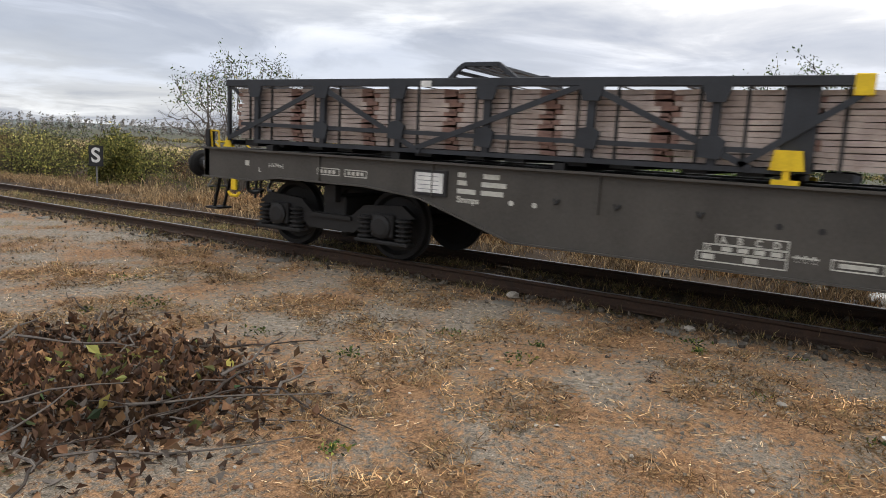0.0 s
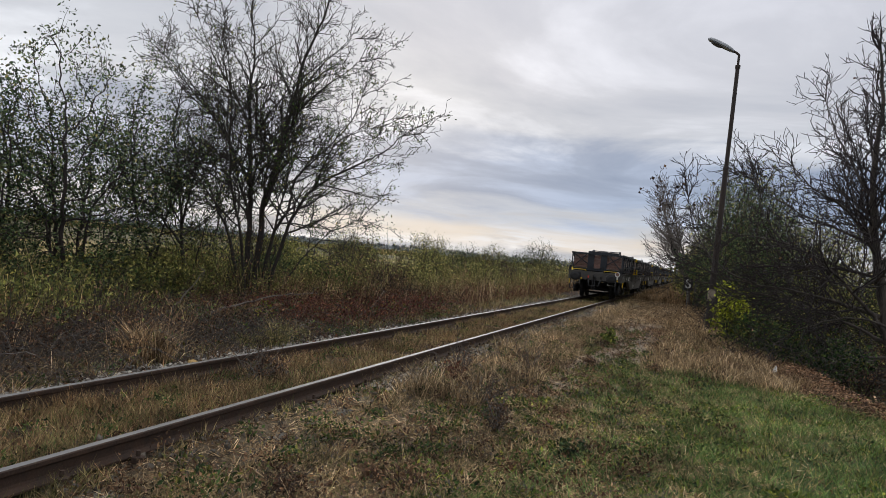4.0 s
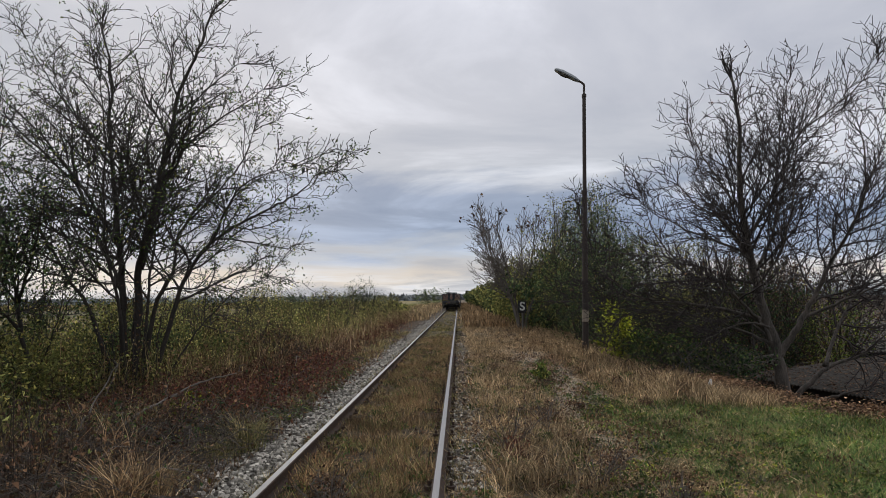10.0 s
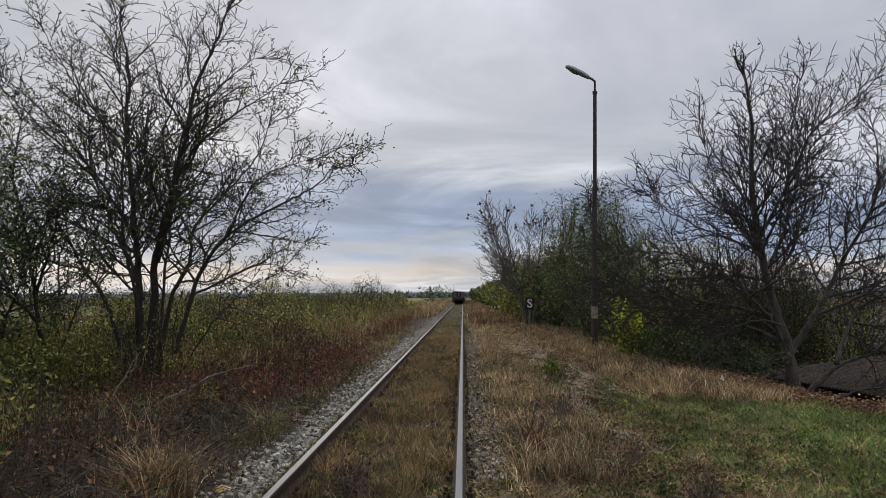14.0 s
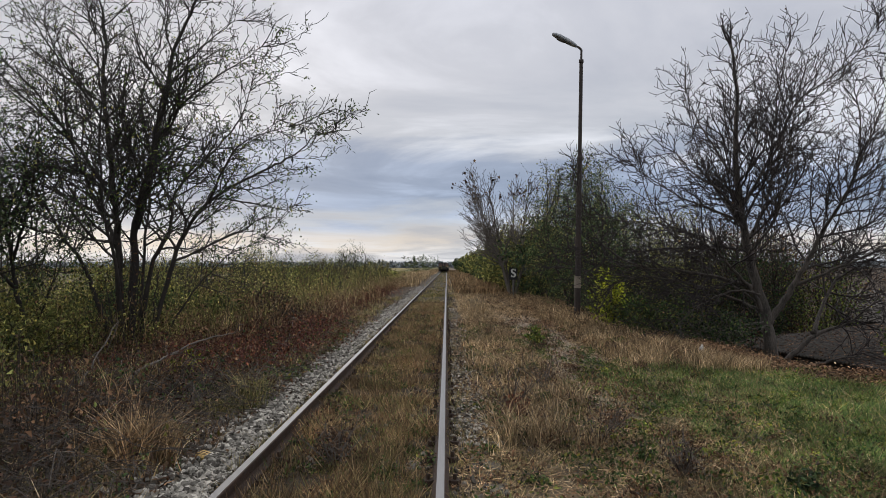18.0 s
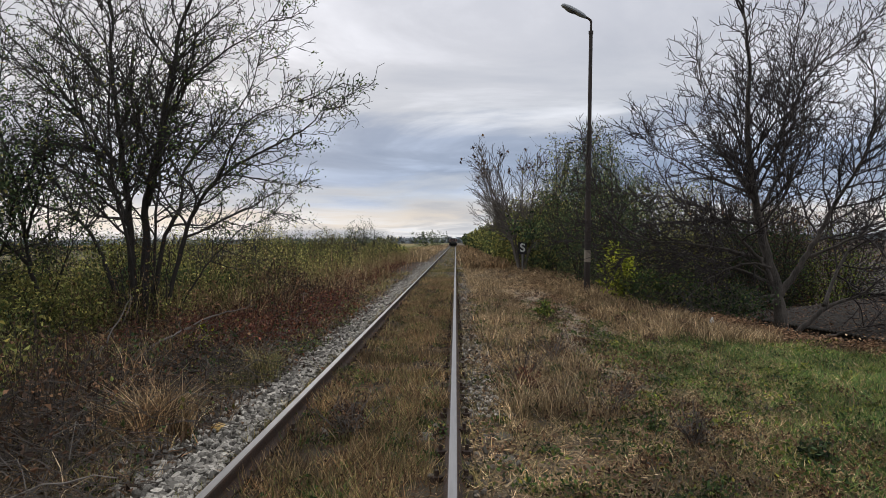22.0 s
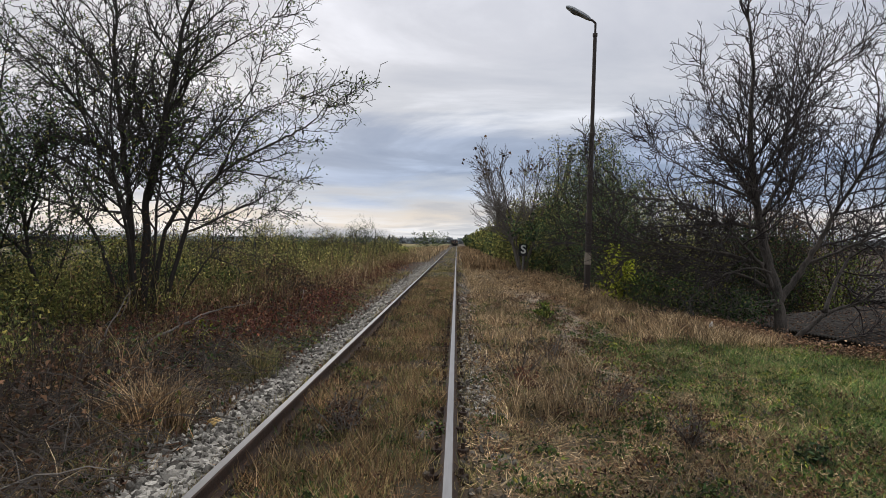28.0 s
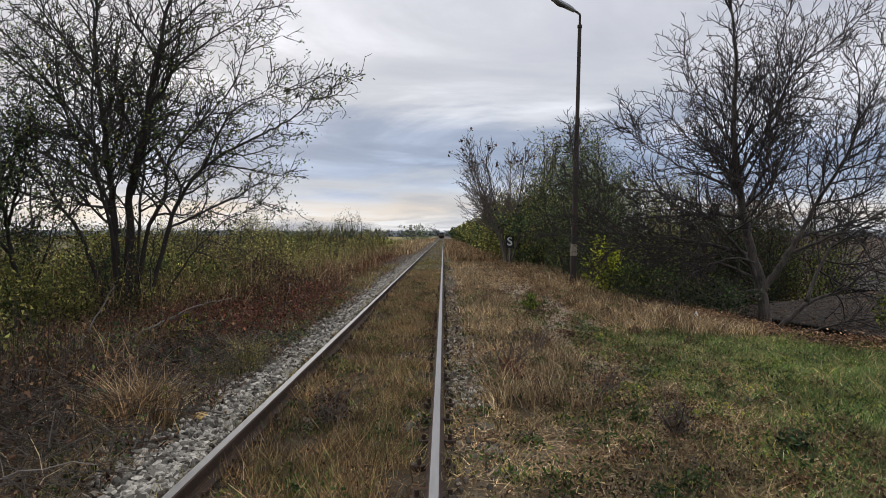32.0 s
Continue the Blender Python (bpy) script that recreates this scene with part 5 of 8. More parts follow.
def locust_tree():
    rng = np.random.default_rng(11)
    roots = [[(-0.02, 0, -0.1), (0.04, 0.05, 1.9), (0.08, 0.05, 2.8), (0.37, 0.1, 4.3), (0.57, 0.1, 5.15), (0.72, 0.05, 5.95), (1.1, 0.0, 6.75), (1.3, 0.0, 7.35)],
             [(-0.10, 0, -0.1), (-0.17, -0.1, 2.2), (-0.27, -0.1, 3.3), (-0.37, -0.15, 4.4), (-0.43, -0.2, 5.3), (-0.40, -0.2, 6.1), (-0.6, -0.2, 7.1)],
             [(0.08, 0.05, 2.7), (0.25, 0.3, 3.85), (0.05, 0.5, 4.4), (-0.14, 0.7, 5.3), (0.1, 0.8, 6.2), (0.2, 0.9, 7.0)],
             [(0.35, 0.1, 4.2), (0.89, -0.2, 4.8), (1.47, -0.4, 5.2), (2.0, -0.5, 5.5), (2.5, -0.6, 5.8)],
             [(0.12, 0.05, -0.1), (0.31, 0.1, 1.9), (0.62, 0.2, 2.7), (0.68, 0.3, 3.35), (1.15, 0.5, 4.0), (1.66, 0.7, 4.7), (1.9, 0.8, 5.4)],
             [(0.25, -0.05, -0.1), (0.68, -0.1, 1.65), (1.02, -0.1, 2.6), (1.47, -0.1, 3.2), (2.05, 0.0, 3.6), (2.6, 0.05, 3.85), (3.0, 0.1, 4.1), (3.3, 0.1, 4.4)],
             [(1.45, -0.1, 3.15), (1.9, -0.4, 3.9), (2.4, -0.6, 4.25), (3.0, -0.7, 4.4)],
             [(0.28, 0.1, -0.1), (0.7, 0.2, 1.0), (1.12, 0.3, 1.65), (1.65, 0.4, 2.2), (2.25, 0.5, 2.55)],
             [(-0.17, -0.1, 2.3), (-0.75, 0.1, 3.3), (-1.24, 0.2, 4.35), (-1.43, 0.3, 5.45), (-1.75, 0.3, 6.4)],
             [(-0.2, 0.05, -0.1), (-0.8, 0.1, 1.8), (-1.35, 0.2, 2.6), (-1.95, 0.3, 3.45), (-2.5, 0.3, 4.3), (-2.9, 0.3, 4.9)],
             [(-0.25, -0.1, 3.1), (-0.85, -0.5, 4.3), (-1.5, -0.8, 5.2), (-2.2, -1.0, 5.85)],
             [(0.0, -0.1, -0.1), (0.12, -0.7, 1.7), (0.1, -1.3, 3.2), (0.35, -1.8, 4.6), (0.4, -2.1, 5.5)],
             [(0.05, 0.1, -0.1), (-0.1, 0.7, 1.7), (-0.25, 1.3, 3.2), (-0.3, 1.9, 4.7), (-0.2, 2.1, 5.7)],
             [(-0.4, -0.18, 4.6), (-0.95, -0.3, 5.4), (-1.5, -0.4, 6.2), (-1.9, -0.4, 6.9)],
             [(-1.2, 0.2, 4.3), (-2.0, 0.0, 5.1), (-2.6, -0.1, 5.7), (-3.1, -0.1, 6.2)],
             [(0.6, 0.1, 5.3), (1.1, 0.4, 6.1), (1.7, 0.6, 6.7)]]
    thick = (0.09, 0.08, 0.042, 0.034, 0.05, 0.05, 0.026, 0.028, 0.042, 0.046, 0.036, 0.042, 0.042, 0.028, 0.028, 0.024)
    stems = limbs(rng, roots, thick, 0.16)
    lines = [[q for q in pts if q.z > 1.2] for pts, _ in stems]
    bars, ranks, spots = ramify(rng, lines, [t * 0.8 for t in thick],
                                [(4.9, 36, 74, 0.34, 0.7, 1.9, 0.18, 0.012, 0.15), (6.4, 36, 70, 0.5, 0.34, 1.0, 0.15, 0.008, 0.15), (5.4, 36, 70, 0.5, 0.18, 0.45, 0.1, 0.0, 0.17)], 0.0065, 0.26, (0, 0, 2.2))
    low = spots[spots[:, 2] < rng.normal(3.4, 0.9, len(spots))]
    keep = np.concatenate([np.repeat(low[rng.random(len(low)) < 0.20], 5, 0), np.repeat(spots[rng.random(len(spots)) < 0.10], 5, 0)])
    right = spots[(spots[:, 0] > 0.9) & (spots[:, 2] < 5.8) & (rng.random(len(spots)) < 0.16)]
    keep = np.concatenate([keep, np.repeat(right, 7, 0)])
    pods = spots[(spots[:, 0] > 1.0) & (spots[:, 2] < 4.6) & (rng.random(len(spots)) < 0.015)]
    rad = bars[:, 6]
    return plant("locust_tree", (-4.9, 14.7), "many-stemmed locust tree, nearly bare, with few leaves and dark pods", "tree", bars, stems, rad, None, (BARK_DARK, BARK_DARK, BARK_DARK),
                 [(leaves(keep, rng, 0.065, 0.028, 0.5, 0.06), LEAF_GREEN, "sparse olive leaves"), (leaves(pods, rng, 0.19, 0.04, 4.0, 0.02), BLACK, "dark seed pods")], mid=0.009)


def bare_tree():
    rng = np.random.default_rng(23)
    roots = [[(0.03, 0, -0.32), (-0.05, 0, 0.39), (-0.19, 0.03, 0.9), (-0.3, 0.06, 1.81), (-0.52, 0.13, 2.71), (-0.77, 0.15, 3.87), (-0.97, 0.13, 5.29), (-1.01, 0.13, 6.32), (-0.95, 0.13, 7.48), (-1.1, 0.13, 8.9)],
             [(-0.26, 0.06, 1.68), (0.03, 0.03, 2.09), (0.37, -0.06, 2.67), (0.71, -0.13, 3.29), (1.03, -0.19, 4), (1.57, -0.26, 4.9), (2, -0.26, 5.93), (1.94, -0.26, 7.22)],
             [(-0.32, 0.08, 1.81), (-0.52, 0, 2.17), (-0.77, -0.06, 2.58), (-1.16, -0.13, 2.97), (-1.74, -0.19, 3.55), (-2.71, -0.13, 4.13), (-3.61, 0, 4.26), (-4.45, 0, 4.39)],
             [(-0.75, 0.15, 3.68), (-0.22, 0.39, 4.52), (0.15, 0.65, 5.29), (0.26, 0.77, 6.58), (0.46, 0.77, 7.87), (0.65, 0.77, 8.9)],
             [(-0.8, 0.15, 4), (-1.52, -0.26, 4.97), (-2.32, -0.52, 5.42), (-2.84, -0.65, 5.93)],
             [(-0.97, 0.13, 5.29), (-1.42, 0.39, 6.19), (-1.83, 0.65, 7.1), (-2.06, 0.77, 7.87)],
             [(-0.88, 0.13, 4.64), (-0.26, -0.52, 6.06), (0.06, -0.9, 7.1), (1.16, -1.16, 8), (1.81, -1.29, 8.77)],
             [(0.05, 0, 0.58), (0.48, -0.13, 1.08), (0.88, -0.19, 1.42), (1.61, -0.26, 1.7), (2.06, -0.32, 2.06), (2.84, -0.39, 2.97)],
             [(0.13, -0.03, 0.26), (0.58, -0.13, 0.57), (1.16, -0.26, 0.74), (2.03, -0.39, 0.97), (2.97, -0.52, 1.16)],
             [(0.37, -0.06, 2.64), (1.16, -0.39, 3.03), (2, -0.65, 3.48), (3.1, -0.77, 4.26), (3.61, -0.77, 5.42)],
             [(-0.45, 0.06, 2.39), (-1.29, -0.52, 2.52), (-2.32, -0.9, 2.19), (-3.23, -1.16, 1.55)],
             [(-0.39, 0.06, 2.06), (-1.03, 0.77, 2.71), (-2.19, 1.42, 2.97), (-3.61, 1.81, 2.71)],
             [(-0.9, 0.13, 4.39), (-1.03, 1.29, 5.16), (-1.16, 2.19, 6.32), (-1.29, 2.58, 7.48)],
             [(-0.77, 0.13, 3.35), (-0.65, -1.16, 4.26), (-0.77, -2.19, 5.55), (-0.9, -2.58, 6.71)],
             [(1.03, -0.19, 4), (1.16, -1.03, 4.9), (1.29, -1.81, 6.19), (1.55, -2.06, 7.22)],
             [(-0.65, 0.13, 2.58), (-1.55, 0, 2.84), (-2.58, 0.13, 3.03), (-3.61, 0.26, 3.1), (-4.64, 0.26, 3.35)],
             [(-0.45, 0.06, 2), (-1.16, 0.26, 2.32), (-2.06, 0.39, 2.64), (-3.23, 0.52, 2.84), (-4.13, 0.52, 2.64)],
             [(-0.9, 0.13, 4.26), (-1.81, 0, 4.64), (-2.71, -0.13, 4.97), (-3.74, -0.13, 5.68)],
             [(-0.39, 0, 1.68), (-1.16, -0.26, 1.61), (-2.19, -0.52, 1.48), (-3.35, -0.65, 1.03)],
             [(0.77, -0.19, 1.42), (1.29, 0.26, 2.19), (1.94, 0.65, 2.97), (2.71, 0.9, 3.87), (3.23, 1.03, 5.03)],
             [(-3.3, 0.2, 3.1), (-4.1, 0.2, 3.4), (-4.8, 0.2, 4.2), (-5.1, 0.2, 5.2)],
             [(-3.6, 0.4, 2.8), (-4.6, 0.4, 3.0), (-5.4, 0.4, 3.1)],
             [(-2.6, -0.1, 3.9), (-3.3, -0.1, 4.8), (-3.6, -0.1, 5.8)]]
    thick = (0.218, 0.106, 0.073, 0.059, 0.052, 0.04, 0.045, 0.083, 0.059, 0.047, 0.033, 0.035, 0.042, 0.042, 0.038, 0.059, 0.05, 0.042, 0.033, 0.059, 0.03, 0.026, 0.028)
    stems = limbs(rng, roots, thick, 0.13)
    lines = [[q for q in pts if q.z > (2.0 if i < 3 else 0)] for i, (pts, _) in enumerate(stems)]
    lines = [(ln[len(ln) // 3:] if i in (7, 8) else ln) for i, ln in enumerate(lines)]
    bars, ranks, spots = ramify(rng, lines, [t * 0.75 for t in thick],
                                [(4.6, 40, 78, 0.36, 0.75, 2.6, 0.2, 0.04, 0.17), (5.8, 38, 72, 0.5, 0.4, 1.35, 0.1, 0.07, 0.18), (4.6, 36, 70, 0.5, 0.25, 0.66, 0.1, 0.11, 0.17)], 0.0088, 0.27, (-0.4, 0, 3.1))
    keep = spots[rng.random(len(spots)) < 0.012]
    return plant("bare_tree", (9.3, 19.95), "bare grey-brown tree with upswept twigs and a forked trunk", "tree", bars, stems, bars[:, 6], None, (BARK, TWIG_DARK, TWIG_DARK),
                 [(leaves(keep, rng, 0.09, 0.05, 1.0), LEAF_BROWN, "a few dead leaves")], sides=10, mid=0.009)


def bush(at, h, w, seed, leaf_mat, density, label, name="bush", category="bush", wood=TWIG, n=7, leaf_len=0.075, leaf_w=0.04, group="bushes", top=0.0, spread=0.10, fine=1.0, gaps=0.2, rise=0.06, stout=1.0):
    """fine: under 1 for far bushes with fewer, coarser branches."""
    rng = np.random.default_rng(seed)
    size = (h * w * w) ** (1 / 3)
    step = size * 0.062 / fine ** 0.5
    roots = []
    for i in range(n):
        a = 6.283 * (i + rng.uniform(0, 0.8)) / n
        lean = rng.uniform(0.1, 0.8) * w * 0.34
        c, d = math.cos(a), math.sin(a)
        roots.append([(c * w * 0.05, d * w * 0.05, -0.08), (c * (w * 0.05 + lean * 0.4), d * (w * 0.05 + lean * 0.4), h * 0.22), (c * (w * 0.05 + lean), d * (w * 0.05 + lean), h * rng.uniform(0.35, 0.5))])
    goals = crown_points(rng, int(1100 * fine), (0, 0, h * 0.56), (w * 0.52, w * 0.52, h * 0.50), 0.28, gaps)
    bars, own, ends, ways, rad = colonise(rng, roots, goals, step, size * 0.6, step * 1.35, rise, (0.0022 + 0.0007 * size) * stout, 2.3, 0.2, 60)
    extra, spots = sprays(rng, ends, ways, rad, 0.012, 0.75, size * 0.13, 0.15, (0.0022 + 0.0004 * size) * stout)
    crowns = []
    if density:
        src = np.concatenate([spots, ends[rad < 0.012]])
        src = src[src[:, 2] > top * h]
        m = int(len(src) * density)
        if len(src):
            crowns.append((leaves(src[rng.integers(0, len(src), m)], rng, leaf_len, leaf_w, 0.3, spread), leaf_mat, ""))
    stems = limbs(rng, roots, [max(0.5 * rad[own == k].max(), 0.004) if (own == k).any() else 0.006 for k in range(len(roots))], 0.35)
    return plant(name, at, label, category, bars, stems, rad, extra, (wood, wood, wood), crowns, group, 0.009, 5)


locust_tree()
bush((-4.85, 14.5), 2.3, 1.3, 65, LEAF_BROWN, 0.4, "thin upright suckers round the locust tree's foot", "sucker_shoots", "shoots", TWIG_DARK, 16, 0.06, 0.03, group="", fine=0.9, stout=1.5, rise=0.5, gaps=0.0)
bare_tree()
OLIVE = "straggly bush with olive-green autumn leaves"
for at, h, w, seed, mat, den in (((-8.2, 12.6), 5.0, 3.6, 31, LEAF_BUSH, 3.0), ((-9.9, 11.3), 4.3, 3.6, 32, LEAF_BUSH, 3.2), ((-11.9, 10.3), 3.8, 3.6, 33, LEAF_BUSH, 5), ((-14.2, 9.6), 3.4, 3.4, 62, LEAF_BUSH, 5),
                                 ((-12.2, -2.0), 3.9, 3.8, 34, LEAF_BUSH, 2.6), ((-15.0, 1.4), 4.5, 3.0, 35, LEAF_OLIVE, 1.5), ((-18.5, 7.0), 2.3, 2.8, 63, LEAF_BUSH, 3), ((-16.6, 8.6), 2.4, 2.8, 64, LEAF_BUSH, 4)):
    bush(at, h, w, seed, mat, den * 2.4, OLIVE, fine=1.5, leaf_len=0.09, leaf_w=0.04, wood=TWIG_DARK, stout=1.5, rise=0.1, gaps=0.1)


def thin_tree(at):
    rng = np.random.default_rng(61)
    roots = [[(0.05, 0, -0.1), (0.0, 0, 0.4), (-0.38, 0.05, 1.6), (-0.56, 0.1, 2.4), (-0.75, 0.1, 3.4), (-1.02, 0.1, 4.4), (-0.9, 0.1, 5.4)],
             [(-0.5, 0.08, 2.2), (-0.1, -0.2, 3.0), (0.2, -0.4, 3.9), (0.3, -0.5, 4.8)], [(-0.4, 0.05, 1.7), (-1.1, -0.1, 2.4), (-1.9, -0.2, 3.0), (-2.4, -0.2, 3.7)],
             [(-0.6, 0.1, 2.6), (-1.2, 0.5, 3.5), (-1.5, 0.8, 4.4)], [(-0.7, 0.1, 3.2), (-0.3, 0.6, 4.0), (0.0, 0.9, 4.8)], [(-0.1, 0, 0.9), (0.4, -0.3, 1.7), (0.7, -0.5, 2.5)],
             [(-0.9, 0.1, -0.1), (-1.0, 0.1, 0.8), (-1.6, 0.0, 1.9), (-2.0, 0.0, 3.0), (-2.2, 0.0, 4.2), (-2.1, 0.0, 5.2)], [(-1.2, 0.05, 1.2), (-0.6, -0.4, 2.0), (-0.1, -0.7, 2.9), (0.2, -0.8, 3.6)]]
    thick = (0.06, 0.034, 0.036, 0.03, 0.028, 0.024, 0.05, 0.03)
    stems = limbs(rng, roots, thick, 0.2)
    bars, ranks, spots = ramify(rng, [[q for q in pts if q.z > 1.3] for pts, _ in stems], thick, [(4.2, 40, 76, 0.36, 0.5, 1.4, 0.1, 0.02, 0.16), (6.0, 40, 72, 0.5, 0.25, 0.8, 0.15, 0.0, 0.18), (6.0, 30, 66, 0.5, 0.14, 0.4, 0.15, 0.0, 0.13)], 0.0055, 0.3, (-0.5, 0, 2.0))
    keep = np.repeat(spots[rng.random(len(spots)) < 0.6], 5, 0)
    return plant("thin_tree", at, "thin leaning tree with olive-green leaves", "tree", bars, stems, bars[:, 6], None, (BARK_DARK, BARK_DARK, BARK_DARK), [(leaves(keep, rng, 0.075, 0.034, 0.4, 0.08), LEAF_BUSH, "olive-green leaves")], mid=0.009)


thin_tree((-6.46, 14.5))
for at, h, w, seed, mat, den in (((-8.6, 17.4), 5.2, 3.6, 131, LEAF_BUSH, 2.4), ((-10.6, 15.6), 5.0, 3.4, 132, LEAF_BUSH, 2.4), ((-7.1, 12.9), 1.3, 2.4, 133, LEAF_OLIVE, 4), ((-5.9, 13.6), 1.2, 1.8, 134, LEAF_OLIVE, 4),
                                 ((-7.7, 15.4), 1.8, 2.4, 135, LEAF_OLIVE, 4), ((-5.9, 16.8), 1.5, 2.2, 136, LEAF_BUSH, 6), ((-6.9, 19.0), 1.9, 2.6, 137, LEAF_OLIVE, 6), ((-4.6, 17.6), 1.1, 1.8, 138, LEAF_GREEN, 4)):
    bush(at, h, w, seed, mat, den, "dense olive-green undergrowth bush", wood=TWIG_DARK, leaf_len=0.085, leaf_w=0.04, group="undergrowth")
for at, h, w, seed, mat, den in (((-9.2, -10.8), 2.1, 3.6, 36, LEAF_GREEN, 5), ((-8.7, -4.6), 2.5, 3.2, 38, LEAF_FRESH, 5), ((-6.3, -22.6), 1.7, 1.6, 39, LEAF_OLIVE, 5)):
    bush(at, h, w, seed, mat, den, "leafy green bush beside the track", leaf_len=0.10, leaf_w=0.05, fine=1.5, gaps=0.05)
bush((-3.5, -0.7), 0.65, 1.7, 66, LEAF_DARK, 2.5, "low dark heap of cut green branches", "cut_branches", "brushwood", TWIG_DARK, 12, 0.07, 0.03, group="", fine=0.8, rise=0.0)
bush((-7.4, -17.6), 4.0, 3.8, 37, LEAF_GREEN, 2.0, "grey twiggy bush with leaves kept at its top", wood=TWIG_GREY, n=18, stout=1.5, top=0.72, fine=2.4, leaf_len=0.10, leaf_w=0.05, gaps=0.05)
for i, (x, y, h) in enumerate(((-5.0, -25.6, 1.1), (-6.4, -27.4, 1.5), (-4.9, -28.5, 1.4), (-8.9, -25.4, 1.2), (-7.4, -30.5, 1.6), (-9.6, -28.3, 1.5), (-6.0, -32.0, 1.7), (-8.6, -33.5, 1.8), (-10.9, -22.6, 1.3), (-11.5, -25.8, 1.4), (-9.4, -19.6, 1.2))):
    bush((x, y), h, 2.9, 270 + i, (LEAF_OLIVE, LEAF_WEED, LEAF_BROWN)[i % 3], 1.4, "grey-brown thicket of thin leafy stems", "thicket", "bush", TWIG, 14, 0.10, 0.045, fine=1.6, gaps=0.0, rise=0.2, stout=1.5, group="thicket by the yard")
for i, (x, y, h) in enumerate(((-7.5, -28, 2.0), (-6.5, -33, 1.9), (-9.5, -26, 2.2), (-8, -39, 2.0), (-11, -34, 2.4), (-12.5, -22, 1.8))):
    bush((x, y), h, 2.8, 70 + i, LEAF_GREEN, 1.0, "low grey-brown thicket of thin stems", "thicket", "bush", TWIG, 10, fine=0.8)
for i, (x, y, h, w, m) in enumerate(((-6.0, 51.0, 3.0, 3.4, LEAF_GREEN), (-8.5, 41.0, 2.4, 2.6, LEAF_GREEN), (-10.0, 58.0, 2.2, 3.0, LEAF_YGREEN), (-5.6, 72.0, 1.5, 2.4, LEAF_OLIVE), (-13.0, 36.0, 2.0, 2.6, LEAF_GREEN), (-8.0, 98.0, 1.7, 3.5, LEAF_OLIVE), (-7.5, 185.0, 4.5, 6.0, LEAF_BUSH), (-6.0, 230.0, 5.0, 8.0, LEAF_BUSH))):
    bush((x, y), h, w, 80 + i, m, 3.0 if y < 120 else 4.0, "open bush in the brown verge", fine=1.2 if y < 60 else 0.4, wood=TWIG_DARK, stout=1.6, leaf_len=0.10 if y < 60 else 0.3, leaf_w=0.03 if y < 60 else 0.2)

for i, (x, y, h, w) in enumerate(((-5.4, 27.0, 1.9, 1.6), (-7.2, 30.5, 2.6, 2.0), (-9.6, 28.0, 2.4, 2.2), (-5.0, 36.0, 2.2, 2.0), (-6.6, 40.0, 2.7, 2.2), (-11.0, 44.0, 2.7, 2.6), (-4.6, 45.0, 2.0, 2.0), (-12.5, 24.0, 2.3, 2.4), (-9.0, 22.0, 2.0, 2.0), (-4.9, 60.0, 2.4, 2.4), (-8.8, 66.0, 3.0, 3.0), (-5.6, 20.6, 2.1, 1.8), (-6.9, 23.5, 2.3, 1.9), (-4.5, 23.4, 1.6, 1.5), (-3.9, 29.5, 1.5, 1.5), (-3.6, 19.4, 1.3, 1.3), (-4.3, 31.5, 1.7, 1.4), (-8.3, 34.5, 2.4, 2.1))):
    bush((x, y), h, w, 160 + i, (LEAF_OLIVE, LEAF_WEED, LEAF_WEED, LEAF_BROWN)[i % 4], (2.6, 2.4, 2.0, 0.6)[i % 4], "thin shrub of upright stems in the weeds", wood=TWIG_DARK, stout=1.6, n=11, leaf_len=0.075, leaf_w=0.035, fine=1.1, gaps=0.2, rise=0.4, group="shrubs in the weeds")
# the far side of the path: hedge, yellow bush, brambles
bush((5.65, 22.6), 1.65, 1.0, 41, LEAF_YELLOW, 1.2, "bright yellow-green leafy bush", fine=0.55, leaf_len=0.12, leaf_w=0.085, gaps=0.3)
bush((6.55, 21.5), 0.9, 1.8, 42, LEAF_GREEN, 2.2, "low green bramble bush", gaps=0.4, fine=0.9, leaf_len=0.10, leaf_w=0.065, wood=TWIG_DARK)
bush((7.3, 20.2), 0.85, 1.9, 48, LEAF_GREEN, 2.0, "low green bramble bush", gaps=0.4, fine=0.9, leaf_len=0.10, leaf_w=0.06, wood=TWIG_DARK)
bush((7.4, 19.4), 1.0, 2.2, 47, LEAF_DARK, 0.7, "low bramble bush with bare grey canes", wood=TWIG_GREY, fine=1.2, leaf_len=0.09, leaf_w=0.055)
for at, h, w, seed, mat, den in (((6.6, 27.5), 5.0, 3.2, 43, LEAF_BUSH, 5), ((6.2, 31.5), 5.6, 3.2, 44, LEAF_BUSH, 5), ((8.8, 26.5), 4.2, 3.2, 45, LEAF_OLIVE, 3), ((13.6, 29.6), 4.3, 3.6, 49, LEAF_OLIVE, 2), ((9.0, 31.0), 4.6, 3.6, 50, LEAF_DARK, 3), ((7.6, 24.2), 2.0, 2.4, 151, LEAF_DARK, 0.7), ((8.9, 22.6), 1.7, 2.2, 152, LEAF_BROWN, 0.6), ((11.6, 27.5), 4.4, 3.6, 153, LEAF_DARK, 3)):
    bush(at, h, w, seed, mat, den, "dense hedge bush with dark green leaves", wood=TWIG, leaf_len=0.085, leaf_w=0.045, gaps=0.05, fine=1.6, stout=1.5)


